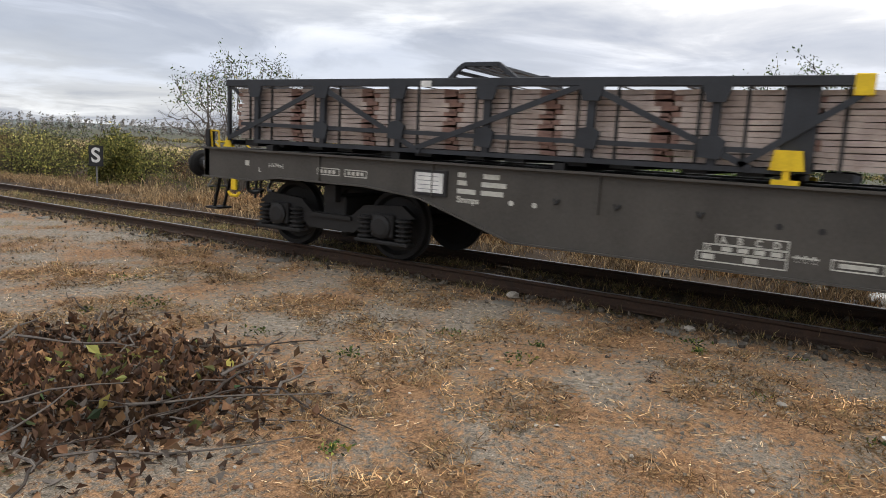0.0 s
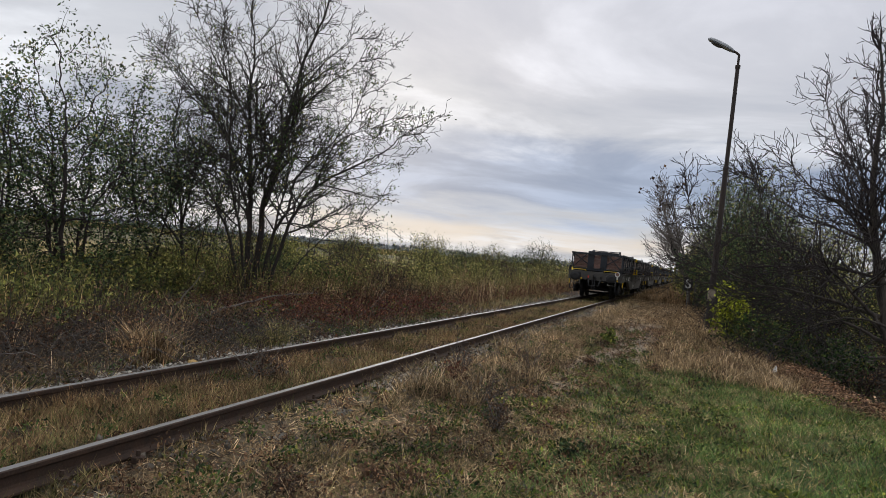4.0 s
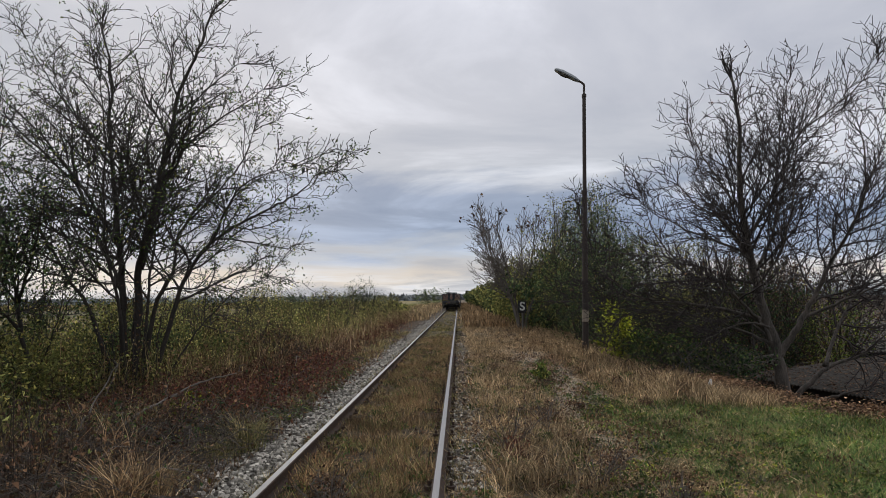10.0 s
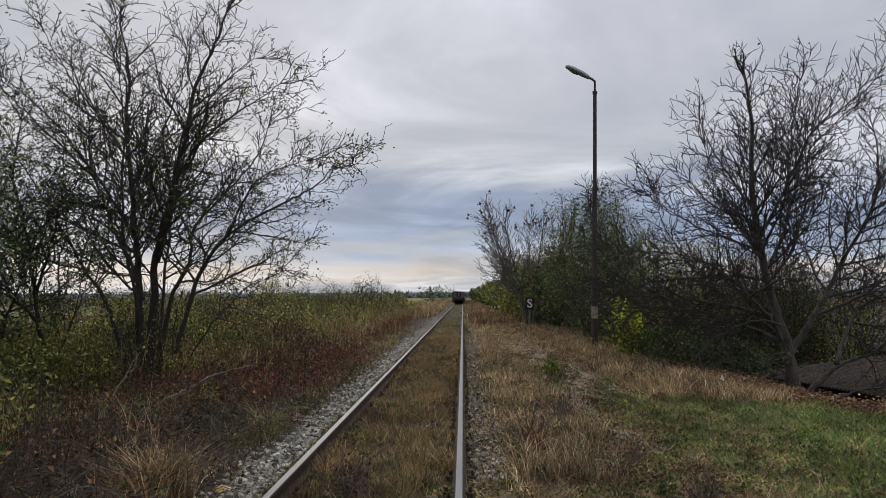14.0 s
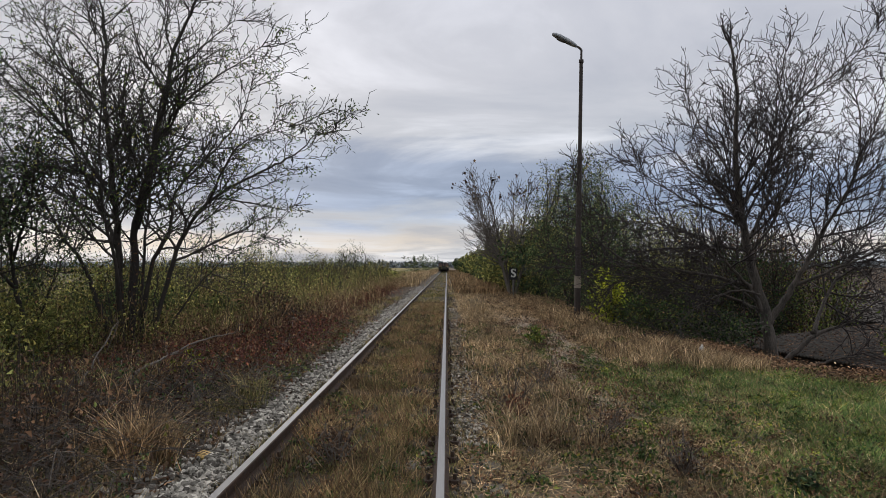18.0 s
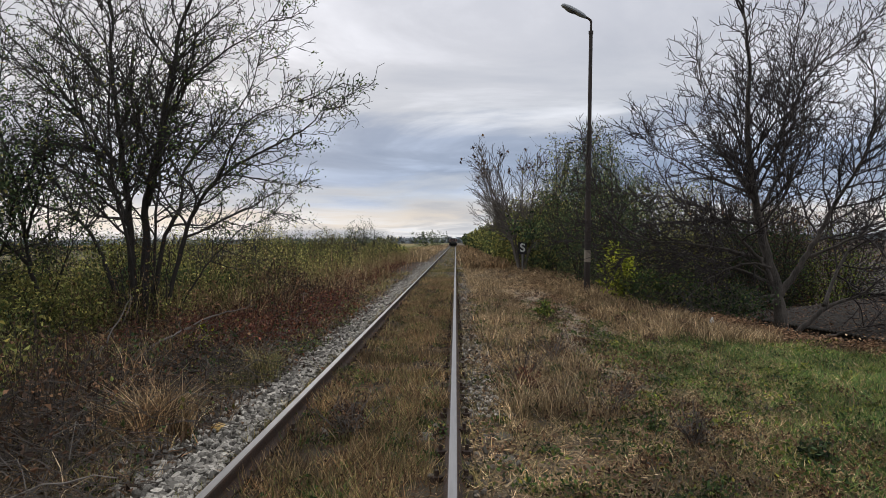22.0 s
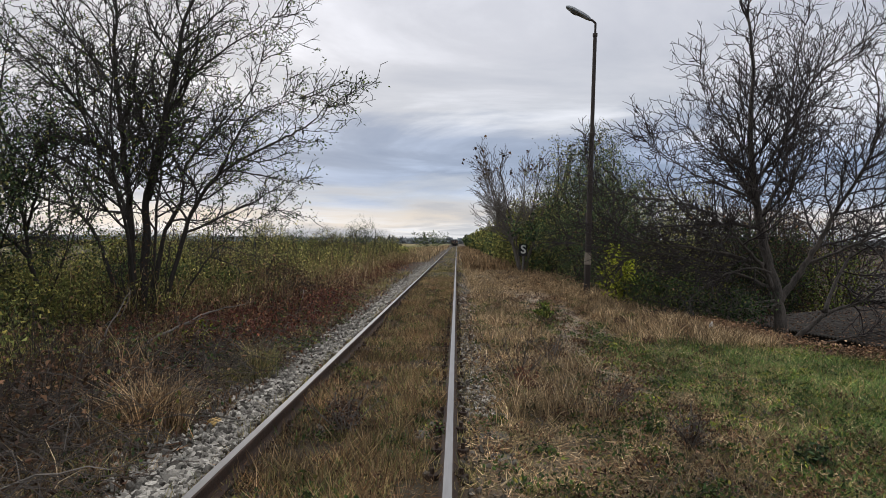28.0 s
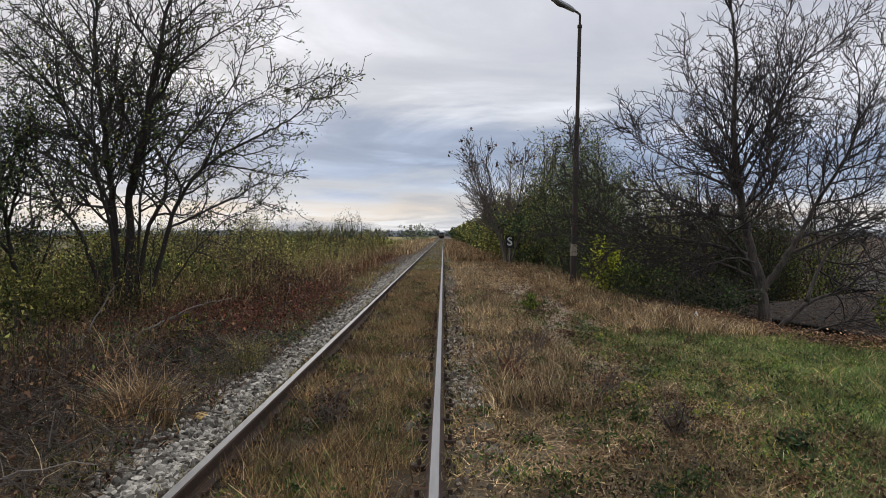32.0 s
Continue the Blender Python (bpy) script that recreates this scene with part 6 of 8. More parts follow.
def seeding_shrub(at, h, w):
    """A fan of grey stems with dark seed heads at the tips."""
    rng = np.random.default_rng(46)
    roots = []
    for i in range(9):
        a = 6.283 * (i + rng.uniform(-0.3, 0.3)) / 9
        k = rng.uniform(0.55, 1.0) * w / 2
        c, d = math.cos(a) * k, math.sin(a) * k
        roots.append([(c * 0.05, d * 0.05, -0.1), (c * 0.30, d * 0.30, h * 0.25), (c * 0.72, d * 0.72, h * 0.50), (c, d, h * rng.uniform(0.66, 0.88))])
    stems = limbs(rng, roots, [0.075] * 9, 0.25)
    bars, ranks, spots = ramify(rng, [pts[3:] for pts, _ in stems], [0.05] * 9, [(4.2, 25, 55, 0.35, 0.9, 2.4, 0.1, 0.05, 0.10), (4.8, 25, 52, 0.5, 0.5, 1.2, 0.15, 0.05, 0.10), (3.6, 25, 50, 0.5, 0.3, 0.65, 0.2, 0.05, 0.1)], 0.012, 0.25, (0, 0, h * 0.3))
    tips = spots[(spots[:, 2] > h * 0.70) & (rng.random(len(spots)) < 0.035)]
    return plant("bare_shrub", at, "pale grey bare shrub with dark dead seed heads", "tree", bars, stems, bars[:, 6], None, (TWIG_GREY, TWIG_GREY, TWIG_GREY), [(leaves(np.repeat(tips, 3, 0), rng, 0.22, 0.16, 0.0, 0.06), LEAF_BROWN, "dark seed heads")], mid=0.02)


seeding_shrub((4.7, 43.0), 8.2, 8.0)
for x, y, h, w, sd in ((6.9, 35.2, 6.2, 4.6, 171), (8.6, 38.0, 6.6, 5.0, 172), (9.6, 33.5, 5.6, 4.6, 173)):
    bush((x, y), h, w, sd, LEAF_OLIVE, 2.6, "tall grey-brown thicket with few leaves", "thicket", "bush", TWIG, 12, 0.10, 0.05, fine=2.2, gaps=0.0, rise=0.12, stout=1.4)
for i, (x, y, h) in enumerate(((12.6, 28.6, 3.6), (15.5, 29.0, 3.6), (12.0, 31.5, 3.8), (21.0, 24.5, 3.2), (15.0, 34.0, 4.2), (19.5, 28.0, 3.6), (22.0, 20.0, 3.0))):
    bush((x, y), h + 0.9, 4.2, 90 + i, LEAF_BROWN, 1.0, "bare dark brown thicket bush", "thicket", "bush", TWIG, 14, 0.10, 0.05, fine=2.4, gaps=0.0, stout=1.6)
bush((14.2, 26.6), 3.2, 2.4, 101, LEAF_YGREEN, 2.5, "yellowing leafy bush behind the shed", leaf_len=0.09, leaf_w=0.05, fine=0.7)
bush((8.7, 13.2), 1.1, 1.2, 102, LEAF_YGREEN, 3.0, "yellowing leafy bush on the slope", leaf_len=0.08, leaf_w=0.05, fine=0.6)
yy, k = 40.0, 0
while yy < 290:
    r = np.random.default_rng(200 + k)
    bush((6.0 + r.uniform(-0.5, 0.8), yy), r.uniform(3.4, 4.4), 4.2, 200 + k, LEAF_OLIVE if k % 3 else LEAF_BUSH, 4.0, "olive hedge bush along the line", fine=0.9 if yy < 70 else 0.35, leaf_len=0.11 + yy * 0.0016, leaf_w=0.06 + yy * 0.0012, group="hedge along the line")
    yy += 2.8 if yy < 70 else 6.0 if yy < 140 else 11.0
    k += 1


# ---- grass, weeds and litter, too many to count ----
def sward(name, label, mat, n, x0, x1, y0, y1, h, w, lean, seed, tuft=1, gap=0.0, keep=None, bend=0.5, near=0.0):
    """Blades of grass in tufts; near > 0 packs more of them close to y0."""
    r = np.random.default_rng(seed)
    m = max(1, n // tuft)
    u = r.random(m)
    cy = y0 + (y1 - y0) * (u ** (1 + near))
    cx = r.uniform(x0, x1, m)
    if keep is not None:
        ok = keep(cx, cy, r)
        cx, cy = cx[ok], cy[ok]
    px = np.repeat(cx, tuft) + r.normal(0, gap, len(cx) * tuft)
    py = np.repeat(cy, tuft) + r.normal(0, gap, len(cx) * tuft)
    k = len(px)
    grow_k = np.repeat(r.uniform(0.55, 1.3, len(cx)), tuft) * r.uniform(0.6, 1.15, k) * h
    a = r.uniform(0, 6.283, k)
    d = np.stack([np.cos(a), np.sin(a)], 1)
    wide = w * r.uniform(0.6, 1.3, (k, 1))
    lean_k = lean * r.uniform(0.1, 1.0, (k, 1)) * grow_k[:, None]
    b = np.stack([px, py, ground_z(px, py) - 0.01], 1)
    s2 = r.uniform(0, 6.283, k)
    side = np.stack([np.cos(s2), np.sin(s2), np.zeros(k)], 1) * wide / 2
    mid = b + np.concatenate([d * lean_k * (1 - bend) * 0.6, grow_k[:, None] * 0.58], 1)
    tip = b + np.concatenate([d * lean_k, grow_k[:, None]], 1)
    if h < 0.19:
        return tagged(new(name, raw(name, np.stack([b - side, b + side, tip], 1).reshape(-1, 3), np.arange(3 * k).reshape(-1, 3), mat)), label, "grass", kind="stuff")
    v = np.stack([b - side, b + side, mid + side * 0.8, mid - side * 0.8, tip], 1).reshape(-1, 3)
    base = np.arange(k)[:, None] * 5
    f = np.concatenate([base + np.array([[0, 1, 2]]), base + np.array([[0, 2, 3]]), base + np.array([[3, 2, 4]])])
    return tagged(new(name, raw(name, v, f, mat)), label, "grass", kind="stuff")


def stalks(name, label, mat, leaf_mat, n, x0, x1, y0, y1, h, seed, per=9, near=0.5, leaf=0.06, rr=0.005, clump=0.5):
    """Tall weeds: bent stems with small leaves along them."""
    r = np.random.default_rng(seed)
    m = max(1, n // 7)
    cx, cy = r.uniform(x0, x1, m), y0 + (y1 - y0) * r.random(m) ** (1 + near)
    x, y = np.repeat(cx, 7) + r.normal(0, clump, 7 * m), np.repeat(cy, 7) + r.normal(0, clump, 7 * m)
    ok = x < -1.9
    x, y = x[ok], y[ok]
    k = len(x)
    hh = np.repeat(r.uniform(0.45, 1.25, m), 7)[ok] * r.uniform(0.6, 1.15, k) * h * (1 + 0.75 * lumps(x, y, 7.0, 21) + 0.3 * lumps(x, y, 2.2, 22))
    z = ground_z(x, y) - 0.02
    a, lean = r.uniform(0, 6.283, k), r.uniform(0.0, 0.45, k) * hh
    p0 = np.stack([x, y, z], 1)
    p1 = p0 + np.stack([np.cos(a) * lean * 0.35, np.sin(a) * lean * 0.35, hh * 0.55], 1)
    p2 = p0 + np.stack([np.cos(a) * lean, np.sin(a) * lean, hh], 1)
    rad = np.full((k, 1), rr)
    seg = np.concatenate([np.concatenate([p0, p1, rad, rad * 0.8], 1), np.concatenate([p1, p2, rad * 0.8, rad * 0.4], 1)])
    ob = tagged(new(name, raw(name, *tubes(seg, 3), mat)), label, "weeds", kind="stuff")
    q = r.uniform(0.25, 1.0, (k, per, 1))
    spots = np.where(q < 0.55, p0[:, None] + (p1 - p0)[:, None] * (q / 0.55), p1[:, None] + (p2 - p1)[:, None] * ((q - 0.55) / 0.45)).reshape(-1, 3)
    tagged(new(name + "_leaves", raw(name + "_leaves", *slivers(spots, r, leaf, leaf * 0.42, 0.06), leaf_mat)), "leaves of the " + label, "weeds", kind="stuff")
    return ob


def patchy(x, y, r):
    return lumps(x, y, 2.6, 14) + 0.5 * lumps(x, y, 0.9, 15) > r.normal(0.0, 0.25, len(x))


def off_rails(x, y, r):
    return (np.abs(np.abs(x) - 0.755) > 0.075) & (r.random(len(x)) < 0.72 + 2.2 * lumps(x, y, 1.3, 7))


def bare_path(x, y, r):
    on = smooth(2.35, 2.75, x) * smooth(4.0, 3.5, x) * smooth(9.5, 11, y) * smooth(28, 23, y)
    return (r.random(len(x)) > on * 0.96) & (r.random(len(x)) < 0.62 + lumps(x, y, 1.6, 8) * 1.0 + lumps(x, y, 0.5, 18) * 0.9)


def lawn_only(x, y, r):
    edge = 3.4 + 0.8 * lumps(x, y, 2.2, 9) - 0.4 * smooth(11, 7, y)
    return (x > edge) & (x + y < 19.7 + 0.6 * lumps(x, y, 1.5, 19)) & (x < 7.2 + 4.5 * smooth(13.5, 10, y)) & (r.random(len(x)) < 0.75 + lumps(x, y, 1.1, 10) * 0.8)


def yard_tufts(x, y, r):
    return (lumps(x, y, 1.7, 12) + 0.6 * lumps(x, y, 0.6, 13) > 0.04 + r.normal(0, 0.08, len(x))) & ~((x > 1.3) & (x < 3.8) & (y > 1.4) & (y < 2.8))


def thatch(name, label, mat, n, x0, x1, y0, y1, length, w, seed, keep=None, near=0.0, lift=0.03):
    """Loose dead stems and blades lying every way on the ground."""
    r = np.random.default_rng(seed)
    x, y = r.uniform(x0, x1, n), y0 + (y1 - y0) * r.random(n) ** (1 + near)
    if keep is not None:
        ok = keep(x, y, r)
        x, y = x[ok], y[ok]
    k = len(x)
    a, ln = r.uniform(0, 6.283, k), length * r.uniform(0.35, 1.4, k)
    z = ground_z(x, y) + 0.004 + r.random(k) * lift * 0.5
    d = np.stack([np.cos(a), np.sin(a)], 1)
    side = np.stack([-d[:, 1], d[:, 0], r.normal(0, 0.6, k)], 1) * (w * r.uniform(0.5, 1.4, (k, 1)) / 2)
    p = np.stack([x, y, z], 1)
    q = np.concatenate([p[:, :2] + d * ln[:, None], (z + r.normal(0.3, 0.7, k) * lift)[:, None]], 1)
    q[:, 2] = np.maximum(q[:, 2], ground_z(q[:, 0], q[:, 1]) + 0.004)
    v = np.stack([p - side, p + side, q], 1).reshape(-1, 3)
    return tagged(new(name, raw(name, v, np.arange(3 * k).reshape(-1, 3), mat)), label, "litter", kind="stuff")


def clear_of_rails(x, y, r):
    on = smooth(2.35, 2.75, x) * smooth(4.0, 3.5, x) * smooth(9.5, 11, y) * smooth(28, 23, y)
    return (np.abs(np.abs(x) - 0.755) > 0.07) & (r.random(len(x)) > 0.8 * on)


thatch("thatch", "dead straw and stems lying beside the track", GRASS_DRY, 90000, 0.9, 4.8, 3.0, 34, 0.10, 0.008, 351, clear_of_rails, 0.6)
thatch("thatch", "orange-brown dead stems lying beside the track", LEAF_RUST, 30000, 0.9, 5.2, 3.0, 30, 0.09, 0.009, 352, clear_of_rails, 0.5)
thatch("thatch", "dead stems and leaves between the rails", LEAF_BROWN, 14000, -1.0, 1.0, 3.0, 34, 0.08, 0.010, 353, clear_of_rails, 0.8)
thatch("thatch", "dead straw between the rails", GRASS_RUST, 30000, -1.0, 1.0, -14, 34, 0.09, 0.008, 354, clear_of_rails, 0.0)
thatch("thatch", "dead brown stems under the brambles", LEAF_BROWN, 26000, -6.0, -1.4, 4.5, 26, 0.12, 0.012, 355, None, 0.7, 0.08)
thatch("thatch", "grey dead twigs under the brambles", TWIG_GREY, 26000, -5.5, -1.6, 4.5, 18, 0.16, 0.008, 356, None, 0.5, 0.12)
thatch("thatch", "straw lying in the lawn", GRASS_DRY, 26000, 2.6, 11.0, 3.2, 14.6, 0.07, 0.007, 357, None, 0.0, 0.06)
thatch("thatch", "dry orange-brown grass stems lying in the yard", GRASS_ORANGE, 110000, 1.1, 8.0, -9, 3.8, 0.07, 0.008, 358, yard_tufts, 0.0)
thatch("thatch", "pale dry stems lying in the yard", GRASS_DRY, 22000, 1.1, 8.0, -9, 3.8, 0.06, 0.006, 359, None, 0.0, 0.015)
thatch("thatch", "dark crumbs of dead leaf on the yard", LEAF_BROWN, 9000, 1.1, 8.0, -11, 3.8, 0.035, 0.007, 360, None, 0.0, 0.012)
def leafy(name, label, mat, clumps, per, x0, x1, y0, y1, wide, high, leaf, seed, keep=None, near=0.0):
    """Low broad-leaved plants in clumps."""
    r = np.random.default_rng(seed)
    x, y = r.uniform(x0, x1, clumps), y0 + (y1 - y0) * r.random(clumps) ** (1 + near)
    if keep is not None:
        ok = keep(x, y, r)
        x, y = x[ok], y[ok]
    size = np.repeat(r.uniform(0.4, 1.3, len(x)), per)
    px, py = np.repeat(x, per) + r.normal(0, wide, len(size)) * size, np.repeat(y, per) + r.normal(0, wide, len(size)) * size
    off = np.hypot(px - np.repeat(x, per), py - np.repeat(y, per)) / (wide * size + 1e-6)
    pz = ground_z(px, py) + 0.01 + r.random(len(px)) * high * size * np.exp(-off * off / 2)
    v, f = leaves(np.stack([px, py, pz], 1), r, leaf, leaf * 0.5, 0.0)
    v[:, 2] = np.maximum(v[:, 2], ground_z(v[:, 0], v[:, 1]) + 0.004)
    return tagged(new(name, raw(name, v, f, mat)), label, "weeds", kind="stuff")


leafy("ground_weeds", "low dull green weeds beside the track", LEAF_GREEN, 420, 60, 1.1, 5.0, 3.4, 22, 0.11, 0.14, 0.045, 371, None, 0.15)
leafy("ground_weeds", "low dead brown weeds beside the track", LEAF_BROWN, 260, 50, 1.0, 5.0, 3.4, 24, 0.12, 0.18, 0.04, 372, None, 0.15)
leafy("ground_weeds", "low rusty weeds beside the track", LEAF_RUST, 380, 50, 1.0, 4.2, 3.4, 24, 0.12, 0.18, 0.035, 373, None, 0.15)
leafy("ground_weeds", "pale dry weed heads beside the track", TWIG_GREY, 240, 36, 1.0, 4.4, 3.4, 22, 0.12, 0.22, 0.03, 374, None, 0.15)
leafy("ground_weeds", "low green weeds between the rails", LEAF_GREEN, 130, 60, -0.6, 0.62, 3.8, 26, 0.10, 0.13, 0.04, 375, None, 0.6)
leafy("ground_weeds", "dead brown weeds between the rails", LEAF_BROWN, 120, 50, -0.62, 0.62, 3.8, 26, 0.10, 0.17, 0.035, 376, None, 0.6)
leafy("lawn_weeds", "clover and plantain clumps in the lawn", LEAF_BUSH, 130, 50, 2.8, 11.0, 3.0, 14.4, 0.14, 0.08, 0.05, 377)
leafy("lawn_weeds", "fresh green weed clumps in the lawn", LEAF_YGREEN, 360, 50, 2.4, 11.0, 2.6, 14.4, 0.13, 0.08, 0.05, 378)
leafy("lawn_weeds", "brown dead leaf clumps in the lawn", LEAF_BROWN, 60, 40, 2.4, 11.0, 3.0, 14.4, 0.18, 0.05, 0.045, 379)
leafy("yard_weeds", "flat green weeds scattered over the yard", LEAF_GREEN, 34, 45, 1.3, 7.5, -8, 3.2, 0.09, 0.05, 0.04, 380)
leafy("verge_weeds", "low green weeds under the brambles", LEAF_GREEN, 320, 60, -5.5, -1.6, 4.5, 20, 0.14, 0.2, 0.05, 381, None, 0.5)
sward("dry_grass_between_rails", "short dry grass and weeds between the rails", GRASS_MIX, 30000, -1.0, 1.0, -18, 5, 0.10, 0.010, 1.5, 301, 9, 0.06, off_rails)
sward("dry_grass_between_rails", "short dry grass and weeds between the rails", GRASS_MIX, 42000, -1.0, 1.0, 4.6, 44, 0.13, 0.009, 1.4, 322, 10, 0.06, off_rails, near=0.8)
sward("rust_grass_between_rails", "rust-brown tufts between the rails", GRASS_RUST, 9000, -0.7, 0.7, -18, 5, 0.15, 0.008, 1.2, 302, 14, 0.07, off_rails)
sward("rust_grass_between_rails", "rust-brown tufts between the rails", GRASS_RUST, 52000, -0.72, 0.72, 4.6, 34, 0.15, 0.009, 1.1, 323, 16, 0.08, off_rails, near=0.6)
sward("orange_tufts_between_rails", "orange-brown tufts between the rails", GRASS_ORANGE, 5000, -0.62, 0.66, 4.4, 30, 0.18, 0.008, 1.3, 350, 110, 0.09, None, near=0.5)
sward("green_grass_between_rails", "olive-green tufts between the rails", GRASS_GREEN, 6000, -0.72, 0.7, 4.6, 34, 0.11, 0.009, 1.3, 336, 14, 0.09, off_rails, near=0.6)
sward("dry_grass_beside_rail", "dry brown grass along the rail", GRASS_DRY, 96000, 1.22, 4.6, 2.6, 46, 0.11, 0.008, 2.2, 303, 12, 0.08, bare_path, near=0.7)
sward("tall_dry_grass", "tall straw-coloured grass stalks", GRASS_DRY, 10000, 1.3, 2.4, 9.0, 44, 0.30, 0.007, 1.5, 304, 50, 0.13, bare_path, near=0.4)
sward("mixed_grass_beside_rail", "thin green and brown grass by the track", GRASS_MIX, 108000, 1.2, 7.0, 2.6, 20, 0.08, 0.010, 2.3, 305, 8, 0.07, bare_path, near=0.3)
sward("rust_grass_bank", "rust-brown grass on the bank", GRASS_RUST, 22000, 3.9, 6.8, 15, 48, 0.20, 0.011, 1.4, 306, 14, 0.10, bare_path, near=0.5)
sward("straw_by_path", "short straw-coloured grass beside the path", GRASS_DRY, 40000, 1.35, 4.0, 12, 48, 0.11, 0.011, 1.9, 361, 14, 0.10, bare_path, near=0.5)
sward("straw_bank", "straw-coloured grass on the bank", GRASS_DRY, 30000, 4.0, 6.2, 14, 48, 0.24, 0.011, 1.3, 324, 14, 0.10, bare_path, near=0.5)
sward("lawn", "short green grass", GRASS_GREEN, 190000, 1.9, 12.0, 3.2, 14.6, 0.10, 0.011, 1.7, 307, 18, 0.07, lawn_only)
sward("lawn_dry_blades", "dry blades in the lawn", GRASS_DRY, 26000, 2.8, 12.0, 3.6, 14.6, 0.06, 0.008, 2.0, 325, 7, 0.07, None)
sward("yard_tufts", "flat rust-coloured tufts in the gravel yard", GRASS_RUST, 90000, 1.1, 8.5, -12, 4.2, 0.055, 0.011, 2.6, 308, 16, 0.06, yard_tufts)
sward("yard_mats", "ochre mats of dry grass on the gravel", GRASS_ORANGE, 26000, 1.2, 8.0, -10, 3.6, 0.05, 0.008, 2.6, 338, 90, 0.13, yard_tufts)
sward("slab_edge_grass", "short brown grass along the slab's edges", GRASS_MIX, 1400, 1.3, 4.8, 1.36, 1.58, 0.03, 0.008, 1.8, 339, 10, 0.04, None)
sward("slab_edge_grass", "short brown grass in the slab's broken edge", GRASS_RUST, 7000, 2.2, 4.8, 2.12, 3.0, 0.06, 0.008, 1.8, 340, 12, 0.06, lambda x, y, r: (np.abs(x - 2.9) > 0.45) | (y > 2.55))
sward("yard_straw", "straw-coloured tufts in the gravel yard", GRASS_MIX, 30000, 0.95, 9.0, -18, 4.2, 0.05, 0.007, 2.2, 309, 14, 0.06, yard_tufts)
sward("rail_edge_weeds", "brown weeds along the rail's edge", GRASS_RUST, 5000, 0.86, 1.25, -20, 6, 0.10, 0.008, 1.3, 310, 8, 0.05, patchy)
sward("verge_rust_grass", "long rust-coloured grass on the verge", GRASS_RUST, 60000, -6.8, -1.9, -28, 2.0, 0.22, 0.010, 1.5, 311, 18, 0.12, patchy)
sward("verge_straw", "pale bent straw on the verge", GRASS_DRY, 22000, -7.5, -1.7, -28, 4.0, 0.26, 0.009, 1.8, 312, 18, 0.12, patchy)
sward("bracken", "orange-tan arching dead bracken on the verge", GRASS_ORANGE, 30000, -6.2, -2.9, -15, 0.0, 0.40, 0.024, 1.7, 331, 26, 0.16, patchy)
sward("verge_mixed", "dull green and brown weeds on the verge", GRASS_MIX, 36000, -8.5, -1.7, 2.0, 40, 0.20, 0.011, 1.4, 313, 12, 0.10, None, near=0.6)
sward("verge_green", "low green weeds in the brambles", GRASS_GREEN, 6000, -4.6, -1.5, 5, 22, 0.13, 0.012, 1.3, 341, 16, 0.10, patchy, near=0.5)
sward("verge_clump", "tussock of long olive and tan grass beside the ballast", GRASS_RUST, 500, -2.25, -1.75, 8.0, 8.55, 0.50, 0.010, 1.2, 344, 90, 0.09, None)
sward("verge_clump", "tussock of dry grass beside the ballast", GRASS_DRY, 350, -2.3, -1.8, 8.0, 8.6, 0.46, 0.008, 1.3, 345, 70, 0.10, None)
sward("verge_clump", "tussock of olive grass beside the ballast", GRASS_MIX, 700, -2.1, -1.55, 10.2, 12.4, 0.40, 0.009, 1.2, 346, 100, 0.09, None)
sward("verge_foot_straw", "matted pale straw at the foot of the ballast", GRASS_DRY, 5000, -3.6, -1.5, 5.0, 7.4, 0.16, 0.009, 2.2, 347, 16, 0.08, patchy)
sward("verge_tall_rust", "tall rust-brown grass and dock among the brambles", GRASS_RUST, 15000, -6.5, -2.6, 3.0, 15.0, 0.62, 0.009, 0.9, 348, 24, 0.16, patchy)
sward("verge_tall_olive", "tall olive grass among the brambles", GRASS_MIX, 12000, -7.5, -3.2, 1.5, 15.0, 0.6, 0.010, 0.9, 349, 24, 0.18, patchy)
sward("verge_low_straw", "bent straw among the canes", GRASS_DRY, 6000, -5.4, -1.8, 2.5, 9.5, 0.28, 0.010, 1.4, 343, 18, 0.12, None)
sward("verge_dry", "dry brown grass on the verge", GRASS_RUST, 22000, -7.5, -1.6, 3.0, 40, 0.22, 0.010, 1.5, 326, 12, 0.10, patchy, near=0.6)
stalks("verge_weeds", "tall olive weeds behind the verge", GRASS_MIX, LEAF_WEED, 12000, -16, -3.8, 15, 70, 1.0, 314, 14, near=0.7, leaf=0.05)
sward("verge_tall_grass", "tall olive and tan grass behind the verge", GRASS_MIX, 80000, -15, -3.5, 15, 70, 0.95, 0.012, 0.6, 334, 30, 0.30, None, near=0.7)
sward("verge_tall_straw", "tall straw-coloured grass behind the verge", GRASS_DRY, 42000, -14, -2.8, 15, 80, 0.9, 0.011, 0.6, 335, 40, 0.25, patchy, near=0.6)
stalks("verge_dead_stalks", "tall brown dead stalks behind the verge", GRASS_RUST, LEAF_RUST, 9000, -14, -2.8, 14, 60, 1.0, 315, 8, near=0.7)
stalks("verge_yellow_weeds", "yellowing weeds behind the verge", TWIG, LEAF_YGREEN, 3500, -17, -4.6, 18, 90, 0.95, 316, 12, near=0.8, leaf=0.07)
stalks("bank_weeds", "yellow-green weeds in front of the bushes", GRASS_MIX, LEAF_OLIVE, 5000, -8.5, -4.4, 0.5, 11, 0.9, 332, 14, near=0.0, leaf=0.075)
